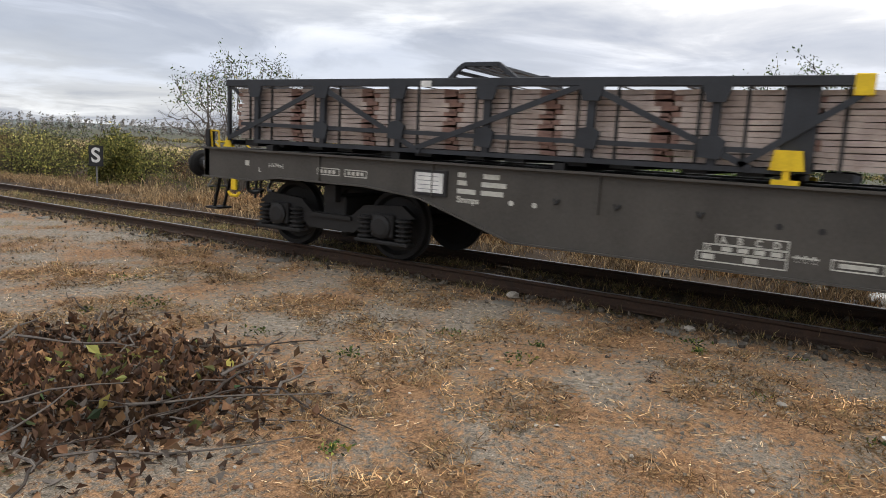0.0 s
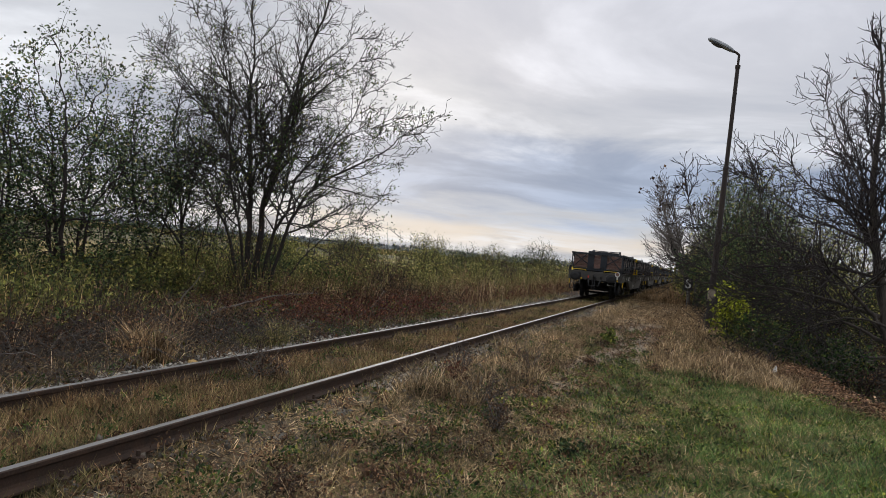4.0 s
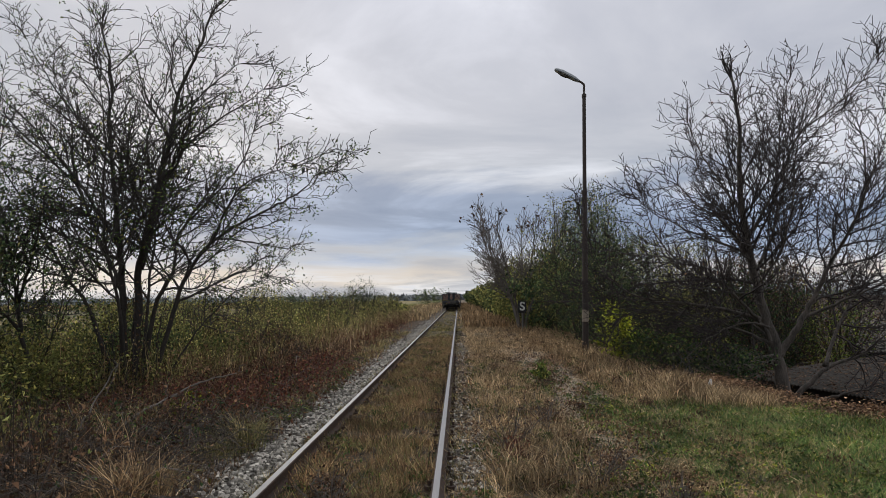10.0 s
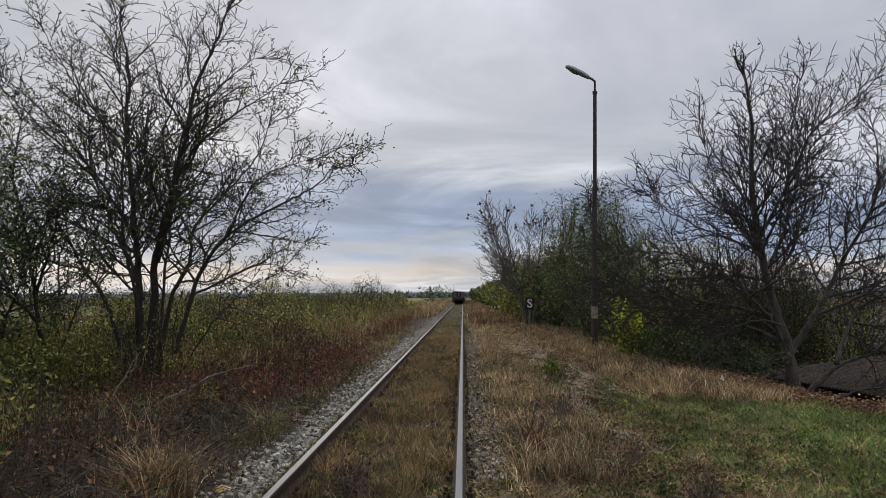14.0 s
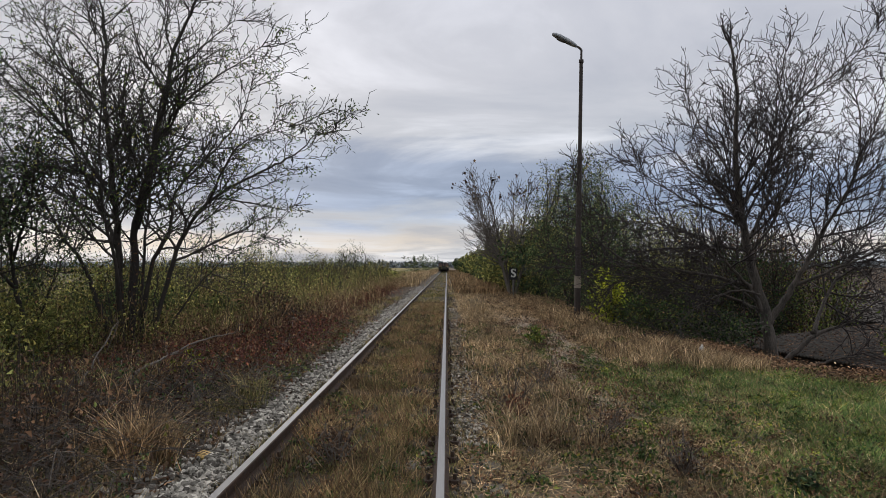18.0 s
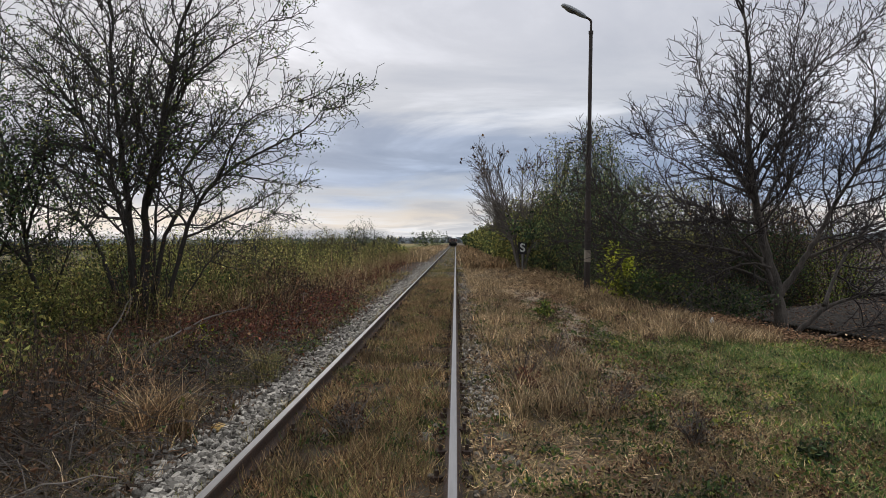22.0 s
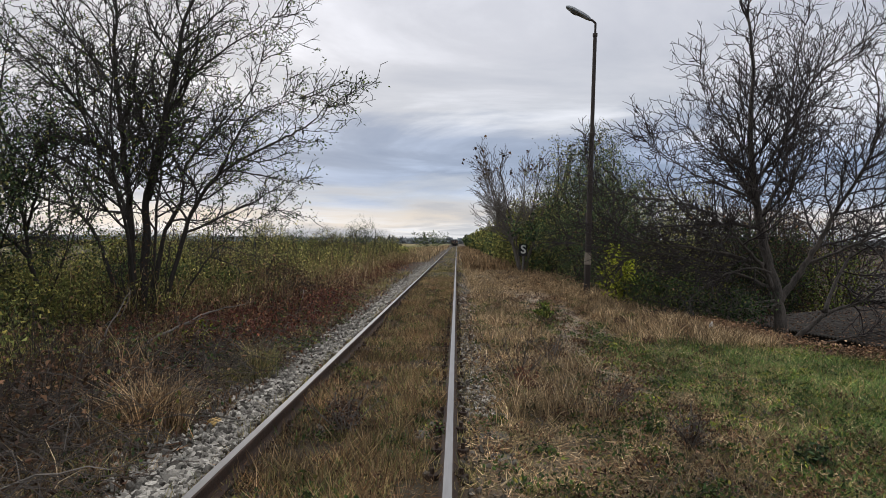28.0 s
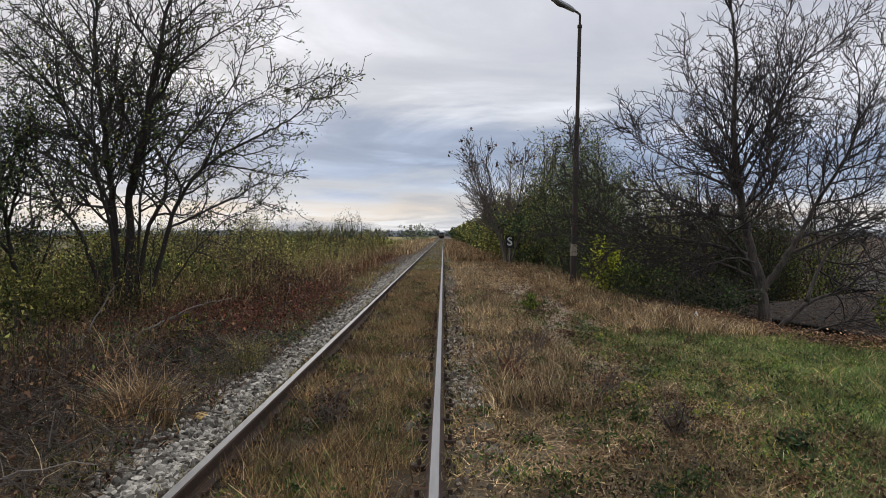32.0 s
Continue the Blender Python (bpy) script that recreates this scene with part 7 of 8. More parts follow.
stalks("verge_bright_weeds", "yellow-green weeds beyond the brambles", GRASS_MIX, LEAF_OLIVE, 4500, -10.5, -4.2, 14, 34, 1.15, 342, 18, near=0.4, leaf=0.05)
stalks("tall_weeds", "head-high olive weeds in clumps", TWIG, LEAF_WEED, 5200, -13, -4.2, 16, 60, 1.25, 333, 24, near=0.6, leaf=0.055, clump=0.45)
stalks("under_bush_weeds", "olive weeds under the bushes", TWIG, LEAF_GREEN, 9000, -16, -6.2, 1, 15, 1.05, 317, 12, near=0.0, leaf=0.07)
stalks("verge_thin_canes", "grey-brown canes on the verge", TWIG, LEAF_BROWN, 2600, -6.0, -2.6, 4, 22, 0.75, 327, 3, near=0.3)
stalks("field_edge_weeds", "weeds at the field's edge", TWIG, LEAF_YGREEN, 2600, -19, -6.5, -24, 6, 0.6, 318, 10, near=0.0)
sward("bank_pale_grass", "pale tall grass behind the rubbish", GRASS_DRY, 12000, -10.0, -4.6, -1.0, 7.0, 0.85, 0.011, 0.8, 362, 24, 0.25, None)
sward("field_edge_grass", "tan and olive grass at the field's edge", GRASS_DRY, 30000, -16, -5.2, -26, 8, 0.5, 0.012, 0.9, 337, 24, 0.2, patchy)
stalks("far_weeds", "weeds far along the line", GRASS_MIX, LEAF_WEED, 6000, -26, -4.5, 60, 240, 0.65, 328, 8, near=0.7, leaf=0.10, rr=0.012, clump=1.2)
sward("far_verge", "dry grass far along the line", GRASS_DRY, 22000, -9, -2.3, 60, 260, 0.7, 0.05, 0.6, 319, 12, 0.4, None, near=0.6)
sward("far_verge_right", "dry grass far along the line", GRASS_RUST, 14000, 1.5, 5.0, 45, 220, 0.45, 0.04, 0.7, 320, 12, 0.3, None, near=0.8)
sward("far_track_weeds", "weeds far along the track", GRASS_MIX, 14000, -1.0, 1.3, 40, 220, 0.12, 0.03, 0.8, 321, 8, 0.12, off_rails, near=0.9)

# ---- lamp post, signs, slab, shed and clutter ----
def at_ground(x, y, dz=0.0):
    return (x, y, float(ground_z(x, y)) + dz)


def lamp_post():
    p = thing("street_lamp", Matrix.Translation(at_ground(5.1, 25.0, -0.15)) @ Matrix.Rotation(radians(1.2), 4, "Y") @ Matrix.Scale(1.06, 4), "tall rusty steel lamp post with a grey luminaire head", "street lamp")
    part("pole", lathe(bmesh.new(), [(0.10, 0.0), (0.098, 1.2), (0.09, 2.6), (0.075, 5.15), (0.062, 5.2), (0.058, 8.24)], 14), POLE, p)
    part("white_band", lathe(bmesh.new(), [(0.104, 1.13), (0.103, 1.50)], 14), FADED, p, "faded white paint band")
    part("collar", lathe(bmesh.new(), [(0.07, 5.12), (0.086, 5.14), (0.086, 5.22), (0.06, 5.24)], 14), POLE, p)
    part("neck", tube(bmesh.new(), [(0, 0, 8.24), (0, 0, 8.62), (-0.10, 0, 8.70), (-0.20, 0, 8.74)], 0.036, 10), POLE, p)
    part("neck_clamp", lathe(bmesh.new(), [(0.05, 8.2), (0.075, 8.21), (0.075, 8.30), (0.045, 8.31)], 12), POLE, p)
    tilt = Matrix.Translation((-0.16, 0, 8.72)) @ Matrix.Rotation(radians(27), 4, "Y")
    bm = bmesh.new()
    sect = [(0.0, 0.06, 0.05), (-0.12, 0.10, 0.085), (-0.30, 0.13, 0.10), (-0.62, 0.135, 0.10), (-0.80, 0.10, 0.07), (-0.86, 0.05, 0.03)]
    rings = []
    for x, hw, hh in sect:
        rings.append([bm.verts.new(tilt @ Vector((x, hw * c, max(hh * s, -0.035)))) for c, s in ((math.cos(t), math.sin(t)) for t in (i * math.pi / 6 for i in range(12)))])
    for a, b in zip(rings, rings[1:]):
        for i in range(12):
            j = (i + 1) % 12
            bm.faces.new((a[i], a[j], b[j], b[i]))
    bm.faces.new(rings[0])
    bm.faces.new(rings[-1][::-1])
    bmesh.ops.recalc_face_normals(bm, faces=bm.faces)
    head = part("luminaire_head", bm, LAMP_GREY, p, "grey metal lamp housing")
    bm = bmesh.new()
    for x0, x1, hw in ((-0.34, -0.74, 0.10),):
        lathe(bm, [(hw, 0.0), (hw * 0.9, -0.03), (hw * 0.5, -0.055)], 16, "z", tilt @ Matrix.Translation(((x0 + x1) / 2, 0, -0.035)) @ Matrix.Diagonal((2.0, 1, 1, 1)))
    part("lens", bm, SHEET_GREY, head, "dull glass lamp cover")


def whistle_sign(x, y, z, turn, post, seed):
    s = thing("whistle_sign", (x, y, z, 0, 0, turn), "black board with a white letter S on a thin post", "sign", "whistle signs")
    part("board", boxes((-0.225, -0.012, -0.33, 0.225, 0.012, 0.33), bevel=0.006), BLACK, s)
    for side in (-1, 1):
        for a in ((-0.222, -0.33, -0.212, 0.33), (0.212, -0.33, 0.222, 0.33), (-0.212, 0.32, 0.212, 0.33), (-0.212, -0.33, 0.212, -0.32)):
            part("rim", boxes((a[0], side * 0.0125 - 0.001, a[1], a[2], side * 0.0125 + 0.001, a[3])), WAGON_DARK, s)
    cu = bpy.data.curves.new("letter", "FONT")
    cu.body, cu.size, cu.extrude, cu.align_x, cu.align_y, cu.offset = "S", 0.64, 0.002, "CENTER", "CENTER", 0.014
    tmp = bpy.data.objects.new("tmp", cu)
    scene.collection.objects.link(tmp)
    me = bpy.data.meshes.new_from_object(tmp.evaluated_get(bpy.context.evaluated_depsgraph_get()))
    bpy.data.objects.remove(tmp)
    me.materials.clear()
    me.materials.append(WHITE)
    ob = part("letter", me, None, s, "white letter S")
    ob.matrix_local = Matrix.Translation((0, -0.0165, 0)) @ Matrix.Rotation(radians(90), 4, "X")
    part("post", rod(bmesh.new(), (0, 0.03, -0.33 - post), (0, 0.03, 0.2), 0.025, sides=10), GALV, s, "thin grey post")


lamp_post()
whistle_sign(4.39, 39.2, 1.13, 0, 1.25, 1)
whistle_sign(-4.76, -21.2, 0.62, 125, 0.95, 2)


def slab_piece(outline, z0, z1):
    bm = bmesh.new()
    lo = [bm.verts.new((x, y, z0)) for x, y in outline]
    hi = [bm.verts.new((x, y, z1)) for x, y in outline]
    n = len(outline)
    bm.faces.new(hi)
    for i in range(n):
        j = (i + 1) % n
        bm.faces.new((lo[i], lo[j], hi[j], hi[i]))
    bmesh.ops.recalc_face_normals(bm, faces=bm.faces)
    return bm


slab = thing("concrete_slab", (0, 0, 0), "cracked pale concrete slab with a broken edge, set in the gravel", "slab")
top = -0.195
part("slab_piece", slab_piece([(1.48, 1.60), (1.47, 2.1), (1.50, 2.64), (1.85, 2.70), (2.16, 2.64), (2.20, 2.40), (2.18, 2.10), (2.24, 1.97), (2.19, 1.80), (2.24, 1.585), (1.9, 1.60)], -0.32, top), CONCRETE, slab)
part("slab_piece", slab_piece([(2.255, 1.58), (2.205, 1.80), (2.255, 1.97), (2.45, 2.03), (2.62, 2.10), (2.74, 2.34), (2.94, 2.52), (3.05, 2.40), (3.12, 2.16), (3.22, 2.04), (3.26, 1.545), (2.8, 1.57)], -0.32, top - 0.005), CONCRETE, slab)
part("slab_piece", slab_piece([(3.28, 1.54), (3.24, 2.04), (3.5, 2.06), (3.76, 2.03), (4.3, 2.02), (4.6, 1.95), (4.62, 1.50), (3.8, 1.51)], -0.32, top - 0.012), CONCRETE, slab)

# ballast shoulder: the nearest stones one by one, the rest joined
def stone_mesh(seed):
    r = np.random.default_rng(seed)
    bm = bmesh.new()
    bmesh.ops.create_icosphere(bm, subdivisions=1, radius=1.0)
    for v in bm.verts:
        v.co *= r.uniform(0.58, 1.22)
        v.co.z *= 0.85
    return mesh_of("stone", bm, STONE)


stones = [stone_mesh(s) for s in range(6)]
ballast = tagged(new("ballast"), "pale grey ballast stones along the track", "ballast", kind="structure")
r = np.random.default_rng(77)
for i in range(300):
    y = 4.8 + 9.0 * r.random() ** 1.3
    x = -0.98 - abs(r.normal(0, 0.38)) - 0.1
    ob = part("stone", stones[i % 6], None, ballast)
    k = r.uniform(0.018, 0.048)
    ob.matrix_local = Matrix.LocRotScale((x, y, float(ground_z(x, y)) + k * 0.55), Euler((r.uniform(0, 6), r.uniform(0, 6), r.uniform(0, 6))), (k, k * r.uniform(0.7, 1.2), k * r.uniform(0.7, 1)))
ico = np.array([v.co[:] for v in stones[0].vertices]), np.array([p.vertices[:] for p in stones[0].polygons])


def loose_stones(name, label, n, xs, ys, lo, hi, seed, mat=STONE, near=0.0):
    r = np.random.default_rng(seed)
    x, y = xs(r, n), ys[0] + (ys[1] - ys[0]) * r.random(n) ** (1 + near)
    k = r.uniform(lo, hi, (n, 1, 1))
    a = r.uniform(0, 6.283, n)
    q = r.normal(0, 1, (n, 3))
    q /= np.linalg.norm(q, axis=1, keepdims=True)
    K = np.zeros((n, 3, 3))
    K[:, 0, 1], K[:, 0, 2], K[:, 1, 0], K[:, 1, 2], K[:, 2, 0], K[:, 2, 1] = -q[:, 2], q[:, 1], q[:, 2], -q[:, 0], -q[:, 1], q[:, 0]
    rot = np.eye(3)[None] + np.sin(a)[:, None, None] * K + (1 - np.cos(a))[:, None, None] * (K @ K)
    v = (ico[0][None] * r.uniform(0.5, 1.25, (n, 1, 3)) * k) @ rot.transpose(0, 2, 1)
    v += np.stack([x, y, ground_z(x, y) + k[:, 0, 0] * 0.5], 1)[:, None]
    f = ico[1][None] + (np.arange(n) * len(ico[0]))[:, None, None]
    return raw(name, v.reshape(-1, 3), f.reshape(-1, 3), mat)


tagged(part("loose_stones", loose_stones("loose_stones", "", 22000, lambda r, n: -0.98 - np.abs(r.normal(0, 0.32, n)), (0, 60), 0.014, 0.042, 78, near=1.2), None, ballast), kind="stuff")
tagged(part("loose_stones", loose_stones("loose_stones", "", 1600, lambda r, n: r.uniform(-0.66, 0.66, n), (-14, 30), 0.012, 0.04, 79, STONE_DULL), None, ballast), kind="stuff")
tagged(part("loose_stones", loose_stones("loose_stones", "", 2600, lambda r, n: 0.84 + np.abs(r.normal(0, 0.20, n)), (-16, 40), 0.010, 0.04, 80, STONE_DULL), None, ballast), kind="stuff")
tagged(part("loose_stones", loose_stones("loose_stones", "", 2200, lambda r, n: 0.86 + np.abs(r.normal(0, 0.24, n)), (9, 30), 0.010, 0.034, 82, STONE, near=0.3), None, ballast), kind="stuff")
tagged(new("yard_grit", loose_stones("yard_grit", "", 3000, lambda r, n: r.uniform(1.1, 8.5, n), (-12, 4.3), 0.005, 0.018, 81)), "pale grit scattered over the yard", "gravel", kind="stuff")


# dead leaves and sticks
def litter(name, label, mat, n, cx, cy, sx, sy, seed, size=0.06, pile=0.0):
    r = np.random.default_rng(seed)
    x, y = r.normal(cx, sx, n), r.normal(cy, sy, n)
    z = ground_z(x, y) + 0.008 + np.abs(r.normal(0, 1, n)) * pile * np.exp(-(((x - cx) / sx) ** 2 + ((y - cy) / sy) ** 2) / 2)
    v, f = leaves(np.stack([x, y, z], 1), r, size, size * 0.6, 0.0)
    zz = np.repeat(z, 4)
    v[:, 2] = zz + (v[:, 2] - zz) * 0.45
    v[:, 2] = np.maximum(v[:, 2], ground_z(v[:, 0], v[:, 1]) + 0.006)
    return tagged(new(name, raw(name, v, f, mat)), label, "leaf litter", kind="stuff")


litter("bank_litter", "rust-brown fallen leaves on the bank", LEAF_BROWN, 4000, 6.6, 15.9, 1.4, 0.8, 401, 0.09, 0.03)
litter("bank_litter", "brown fallen leaves under the bare tree", LEAF_BROWN, 5000, 8.4, 18.4, 1.8, 1.6, 402, 0.09, 0.03)
for i, q in enumerate(np.linspace(0, 1, 6)):
    litter("bank_litter", "orange-brown fallen leaves along the bank's edge", LEAF_RUST, 3200, 6.0 + 1.5 * q ** 0.6, 19.3 - 6.0 * q, 0.40, 0.65, 410 + i, 0.07, 0.08)
for i, q in enumerate(np.linspace(0, 1, 5)):
    litter("bank_litter", "brown fallen leaves between lawn and hollow", LEAF_RUST if i % 2 else LEAF_BROWN, 2000, 5.3 + 2.0 * q, 17.9 - 4.6 * q, 0.5, 0.6, 420 + i, 0.065, 0.05)
litter("lawn_litter", "scattered brown leaves on the lawn", LEAF_BROWN, 500, 5.5, 11.0, 2.2, 3.0, 403, 0.06)
litter("verge_litter", "dark fallen leaves on the verge", LEAF_BROWN, 5000, -4.2, 11.0, 1.2, 5.0, 404, 0.07, 0.05)


def stick(bm_rows, a, b, ra, rb, r, n=6, sag=0.04):
    a, b = np.array(a, float), np.array(b, float)
    pts = [a + (b - a) * i / n + (r.normal(0, sag, 3) if 0 < i < n else 0) for i in range(n + 1)]
    for i in range(n):
        k0, k1 = i / n, (i + 1) / n
        bm_rows.append((*pts[i], *pts[i + 1], ra + (rb - ra) * k0, ra + (rb - ra) * k1))


def brush_pile():
    r = np.random.default_rng(55)
    p = thing("brush_pile", (0, 0, 0), "heap of cut stems and curled dead leaves on the gravel", "brush pile")
    cx, cy = 5.35, -4.65
    for i in range(46):
        x, y = r.normal(cx + 0.3, 0.6), r.normal(cy - 0.1, 0.75)
        a = r.normal(2.6, 0.9)
        ln = r.uniform(0.4, 1.5)
        z = float(ground_z(x, y)) + r.uniform(0.01, 0.10)
        rows = []
        stick(rows, (x, y, z), (x + ln * math.cos(a), y + ln * math.sin(a), max(z + r.normal(0.02, 0.07), float(ground_z(x, y)) + 0.02)), r.uniform(0.007, 0.014), 0.004, r, 5, 0.02)
        part("stick", raw("stick", *tubes(rows, 5), TWIG_GREY if i % 3 else TWIG), None, p)
    for mat, n, sx, sy, lab, size in ((LEAF_BROWN, 9500, 0.44, 0.60, "curled brown dead leaves", 0.085), (TWIG_GREY, 2200, 0.5, 0.66, "pale dry leaves", 0.07), (LEAF_BUSH, 70, 0.4, 0.5, "grey-green wilted leaves", 0.11), (LEAF_OLIVE, 90, 0.35, 0.4, "fresh green weed leaves", 0.11)):
        x, y = np.minimum(r.normal(cx + 0.1, sx, n), 7.5), r.normal(cy - 0.1, sy, n)
        dome = np.exp(-(((x - cx - 0.2) / 0.7) ** 2 + ((y - cy) / 0.9) ** 2) / 2)
        z = ground_z(x, y) + 0.008 + r.random(n) * dome * (0.055 if size < 0.1 else 0.10)
        v, f = leaves(np.stack([x, y, z], 1), r, size, size * 0.65, 0.0)
        v[:, 2] = np.maximum(v[:, 2], ground_z(v[:, 0], v[:, 1]) + 0.005)
        tagged(part("leaves", raw("leaves", v, f, mat), None, p, lab), kind="stuff")


brush_pile()


def bramble(x0, x1, y0, y1, n, seed, mat, label, h=0.55, leafm=None, leaf_n=0):
    """A low tangle of bent dry canes."""
    r = np.random.default_rng(seed)
    rows, spots = [], []
    for _ in range(n):
        x, y = r.uniform(x0, x1), r.uniform(y0, y1)
        a, ln, hh = r.uniform(0, 6.283), r.uniform(0.4, 1.3), h * r.uniform(0.3, 1.2)
        pts = []
        for t in np.linspace(0, 1, 6):
            px, py = x + math.cos(a) * ln * t + r.normal(0, 0.03), y + math.sin(a) * ln * t + r.normal(0, 0.03)
            pts.append((px, py, float(ground_z(px, py)) + hh * math.sin(math.pi * min(t * 0.75 + 0.02, 1))))
        for p, q in zip(pts, pts[1:]):
            rows.append((*p, *q, 0.0036, 0.0028))
        spots += pts[2:]
    ob = new("bramble_tangle", raw("bramble_tangle", *tubes(rows, 3), mat))
    tagged(ob, label, "brambles", kind="stuff")
    if leafm:
        s = np.array(spots)[r.integers(0, len(spots), leaf_n)]
        tagged(new("bramble_leaves", raw("bramble_leaves", *leaves(s, r, 0.06, 0.035, 0.3, 0.07), leafm)), "dry leaves on the bramble tangle", "brambles", kind="stuff")


bramble(-4.6, -1.9, 4.0, 12.0, 700, 509, TWIG, "tangle of grey-brown dry canes by the ballast", 0.42, LEAF_BROWN, 2500)
bramble(-4.8, -1.9, 12.2, 20.0, 900, 501, TWIG_RED, "rust-red bramble canes on the verge", 0.55, LEAF_RED, 6500)
bramble(-5.2, -2.0, 5.5, 12.5, 2200, 512, TWIG, "low tangle of thin dead brown canes", 0.30, LEAF_BROWN, 3000)
bramble(-5.2, -2.0, 6.5, 13.0, 180, 513, TWIG_GREY, "pale dry canes bent over the tangle", 0.42)
bramble(-4.6, -2.4, 5.0, 24.0, 500, 502, TWIG, "brown bramble canes on the verge", 0.6, LEAF_BROWN, 4000)
bramble(-5.4, -3.6, 4.5, 6.8, 600, 503, GRASS_ORANGE, "red-brown heap of cut branches", 0.85, LEAF_RED, 9000)
bramble(-5.6, -1.9, 8.0, 20.0, 260, 511, TWIG_GREY, "tangle of pale dry canes by the ballast", 0.5, LEAF_GREEN, 3500)
bramble(-7.0, -2.5, -1.0, 4.5, 420, 504, TWIG_GREY, "grey-brown dry canes by the rubbish", 0.35, LEAF_BROWN, 2500)
bramble(-6.0, -2.7, -13.0, 1.0, 700, 505, GRASS_ORANGE, "bent orange bracken stems", 0.55, LEAF_RED, 2500)
bramble(5.6, 9.0, 18.5, 26.0, 600, 506, TWIG, "brown bramble canes by the hedge", 0.7, LEAF_GREEN, 3500)
bramble(-5.5, -2.4, 22.0, 46.0, 800, 507, TWIG_RED, "dark red-brown canes along the line", 0.6, LEAF_RED, 5000)
bramble(2.6, 5.4, 21.0, 40.0, 300, 508, GRASS_RUST, "rust-brown dead weeds beside the path", 0.4, LEAF_BROWN, 1200)


def fallen_branch(pts, r0, seed, label, mat=TWIG_GREY):
    r = np.random.default_rng(seed)
    t = thing("fallen_branch", pts[0], label, "branch", "fallen branches")
    base = np.array(pts[0])
    rows, side = [], []
    n = len(pts) - 1
    for i in range(n):
        stick(rows, np.array(pts[i]) - base, np.array(pts[i + 1]) - base, r0 * (1 - 0.75 * i / n), r0 * (1 - 0.75 * (i + 1) / n), r, 4, 0.012)
        for _ in range(2):
            p = np.array(pts[i + 1]) - base
            stick(side, p, p + r.normal(0, 0.28, 3) * (1, 1, 0.5), r0 * 0.35, 0.004, r, 3, 0.02)
    line = [Vector(rows[0][:3])] + [Vector(q[3:6]) for q in rows]
    part("limb", sweep(line, [rows[0][6]] + [q[7] for q in rows], 6, mat), None, t)
    tagged(part("twig_work", raw("twig_work", *tubes(side, 3), mat), None, t), kind="stuff")


fallen_branch([(-3.45, 10.5, -0.22), (-3.35, 11.2, 0.05), (-3.1, 12.0, 0.28), (-2.85, 12.8, 0.42), (-2.6, 13.4, 0.46)], 0.026, 601, "pale dead branch lying across the brambles")
fallen_branch([(-3.6, 10.45, -0.22), (-3.62, 10.7, 0.12), (-3.55, 10.95, 0.45), (-3.42, 11.2, 0.82)], 0.02, 602, "pale dead branch lying across the brambles")
fallen_branch([(-2.4, 14.6, -0.2), (-2.2, 15.4, 0.15), (-2.3, 16.2, 0.5)], 0.02, 603, "grey crooked stick in the brambles")
fallen_branch([(-3.2, 16.5, -0.1), (-2.6, 16.0, 0.0), (-1.9, 15.4, -0.08)], 0.02, 604, "grey crooked stick in the brambles")
fallen_branch([(-4.6, 7.4, 0.05), (-5.4, 8.6, 0.3), (-6.4, 9.4, 0.35)], 0.022, 605, "brown stick on the verge", TWIG)


rs = np.random.default_rng(64)
for i in range(9):
    x, y, a, ln = rs.uniform(-4.8, -2.0), rs.uniform(5.5, 15.0), rs.uniform(0, 6.283), rs.uniform(0.4, 0.9)
    z = float(ground_z(x, y))
    fallen_branch([(x, y, z), (x + math.cos(a) * ln, y + math.sin(a) * ln, z + rs.uniform(0.10, 0.35)), (x + math.cos(a + 0.4) * ln * 2, y + math.sin(a + 0.4) * ln * 2, z + rs.uniform(0.05, 0.5))], 0.016, 610 + i, "pale dry stick among the brambles")


# ---- shed in the hollow: corrugated roof at the bank's height ----
def shed(origin, turn, wide, deep, z_eave, rise, label, mat):
    s = thing("shed", (origin[0], origin[1], 0, 0, 0, turn), label, "shed", "sheds in the hollow")
    bm = bmesh.new()
    nx = int(wide / 0.0225)
    rows = []
    for j in range(5):
        q = j / 4
        rows.append([[bm.verts.new((i * wide / nx, q * deep, z_eave + q * rise + 0.028 * math.sin(i * wide / nx * 2 * math.pi / 0.13) + d)) for i in range(nx + 1)] for d in (0, -0.012)])
    for j in range(4):
        for k in (0, 1):
            for i in range(nx):
                vs = (rows[j][k][i], rows[j][k][i + 1], rows[j + 1][k][i + 1], rows[j + 1][k][i])
                bm.faces.new(vs if k == 0 else vs[::-1])
    for i in range(nx):
        bm.faces.new((rows[0][1][i], rows[0][1][i + 1], rows[0][0][i + 1], rows[0][0][i]))
    part("roof", bm, mat, s, "weathered corrugated sheet roof")
    zb = z_eave - 1.6
    part("front_wall", boxes((0.1, 0.25, zb, wide - 0.1, 0.37, z_eave - 0.03)), WAGON_DARK, s)
    part("back_wall", boxes((0.1, deep - 0.4, zb, wide - 0.1, deep - 0.28, z_eave + rise - 0.14)), WAGON_DARK, s)
    for x in (0.1, wide - 0.22):
        bm = bmesh.new()
        plate(bm, [(0.37, zb), (deep - 0.4, zb), (deep - 0.4, z_eave + rise - 0.16), (0.37, z_eave - 0.02)], x, x + 0.12)
        part("side_wall", bm, WAGON_DARK, s)
    for q in (0.3, 0.65):
        part("purlin", boxes((0.1, deep * q - 0.04, z_eave + rise * q - 0.14, wide - 0.1, deep * q + 0.04, z_eave + rise * q - 0.045)), BARK_DARK, s)


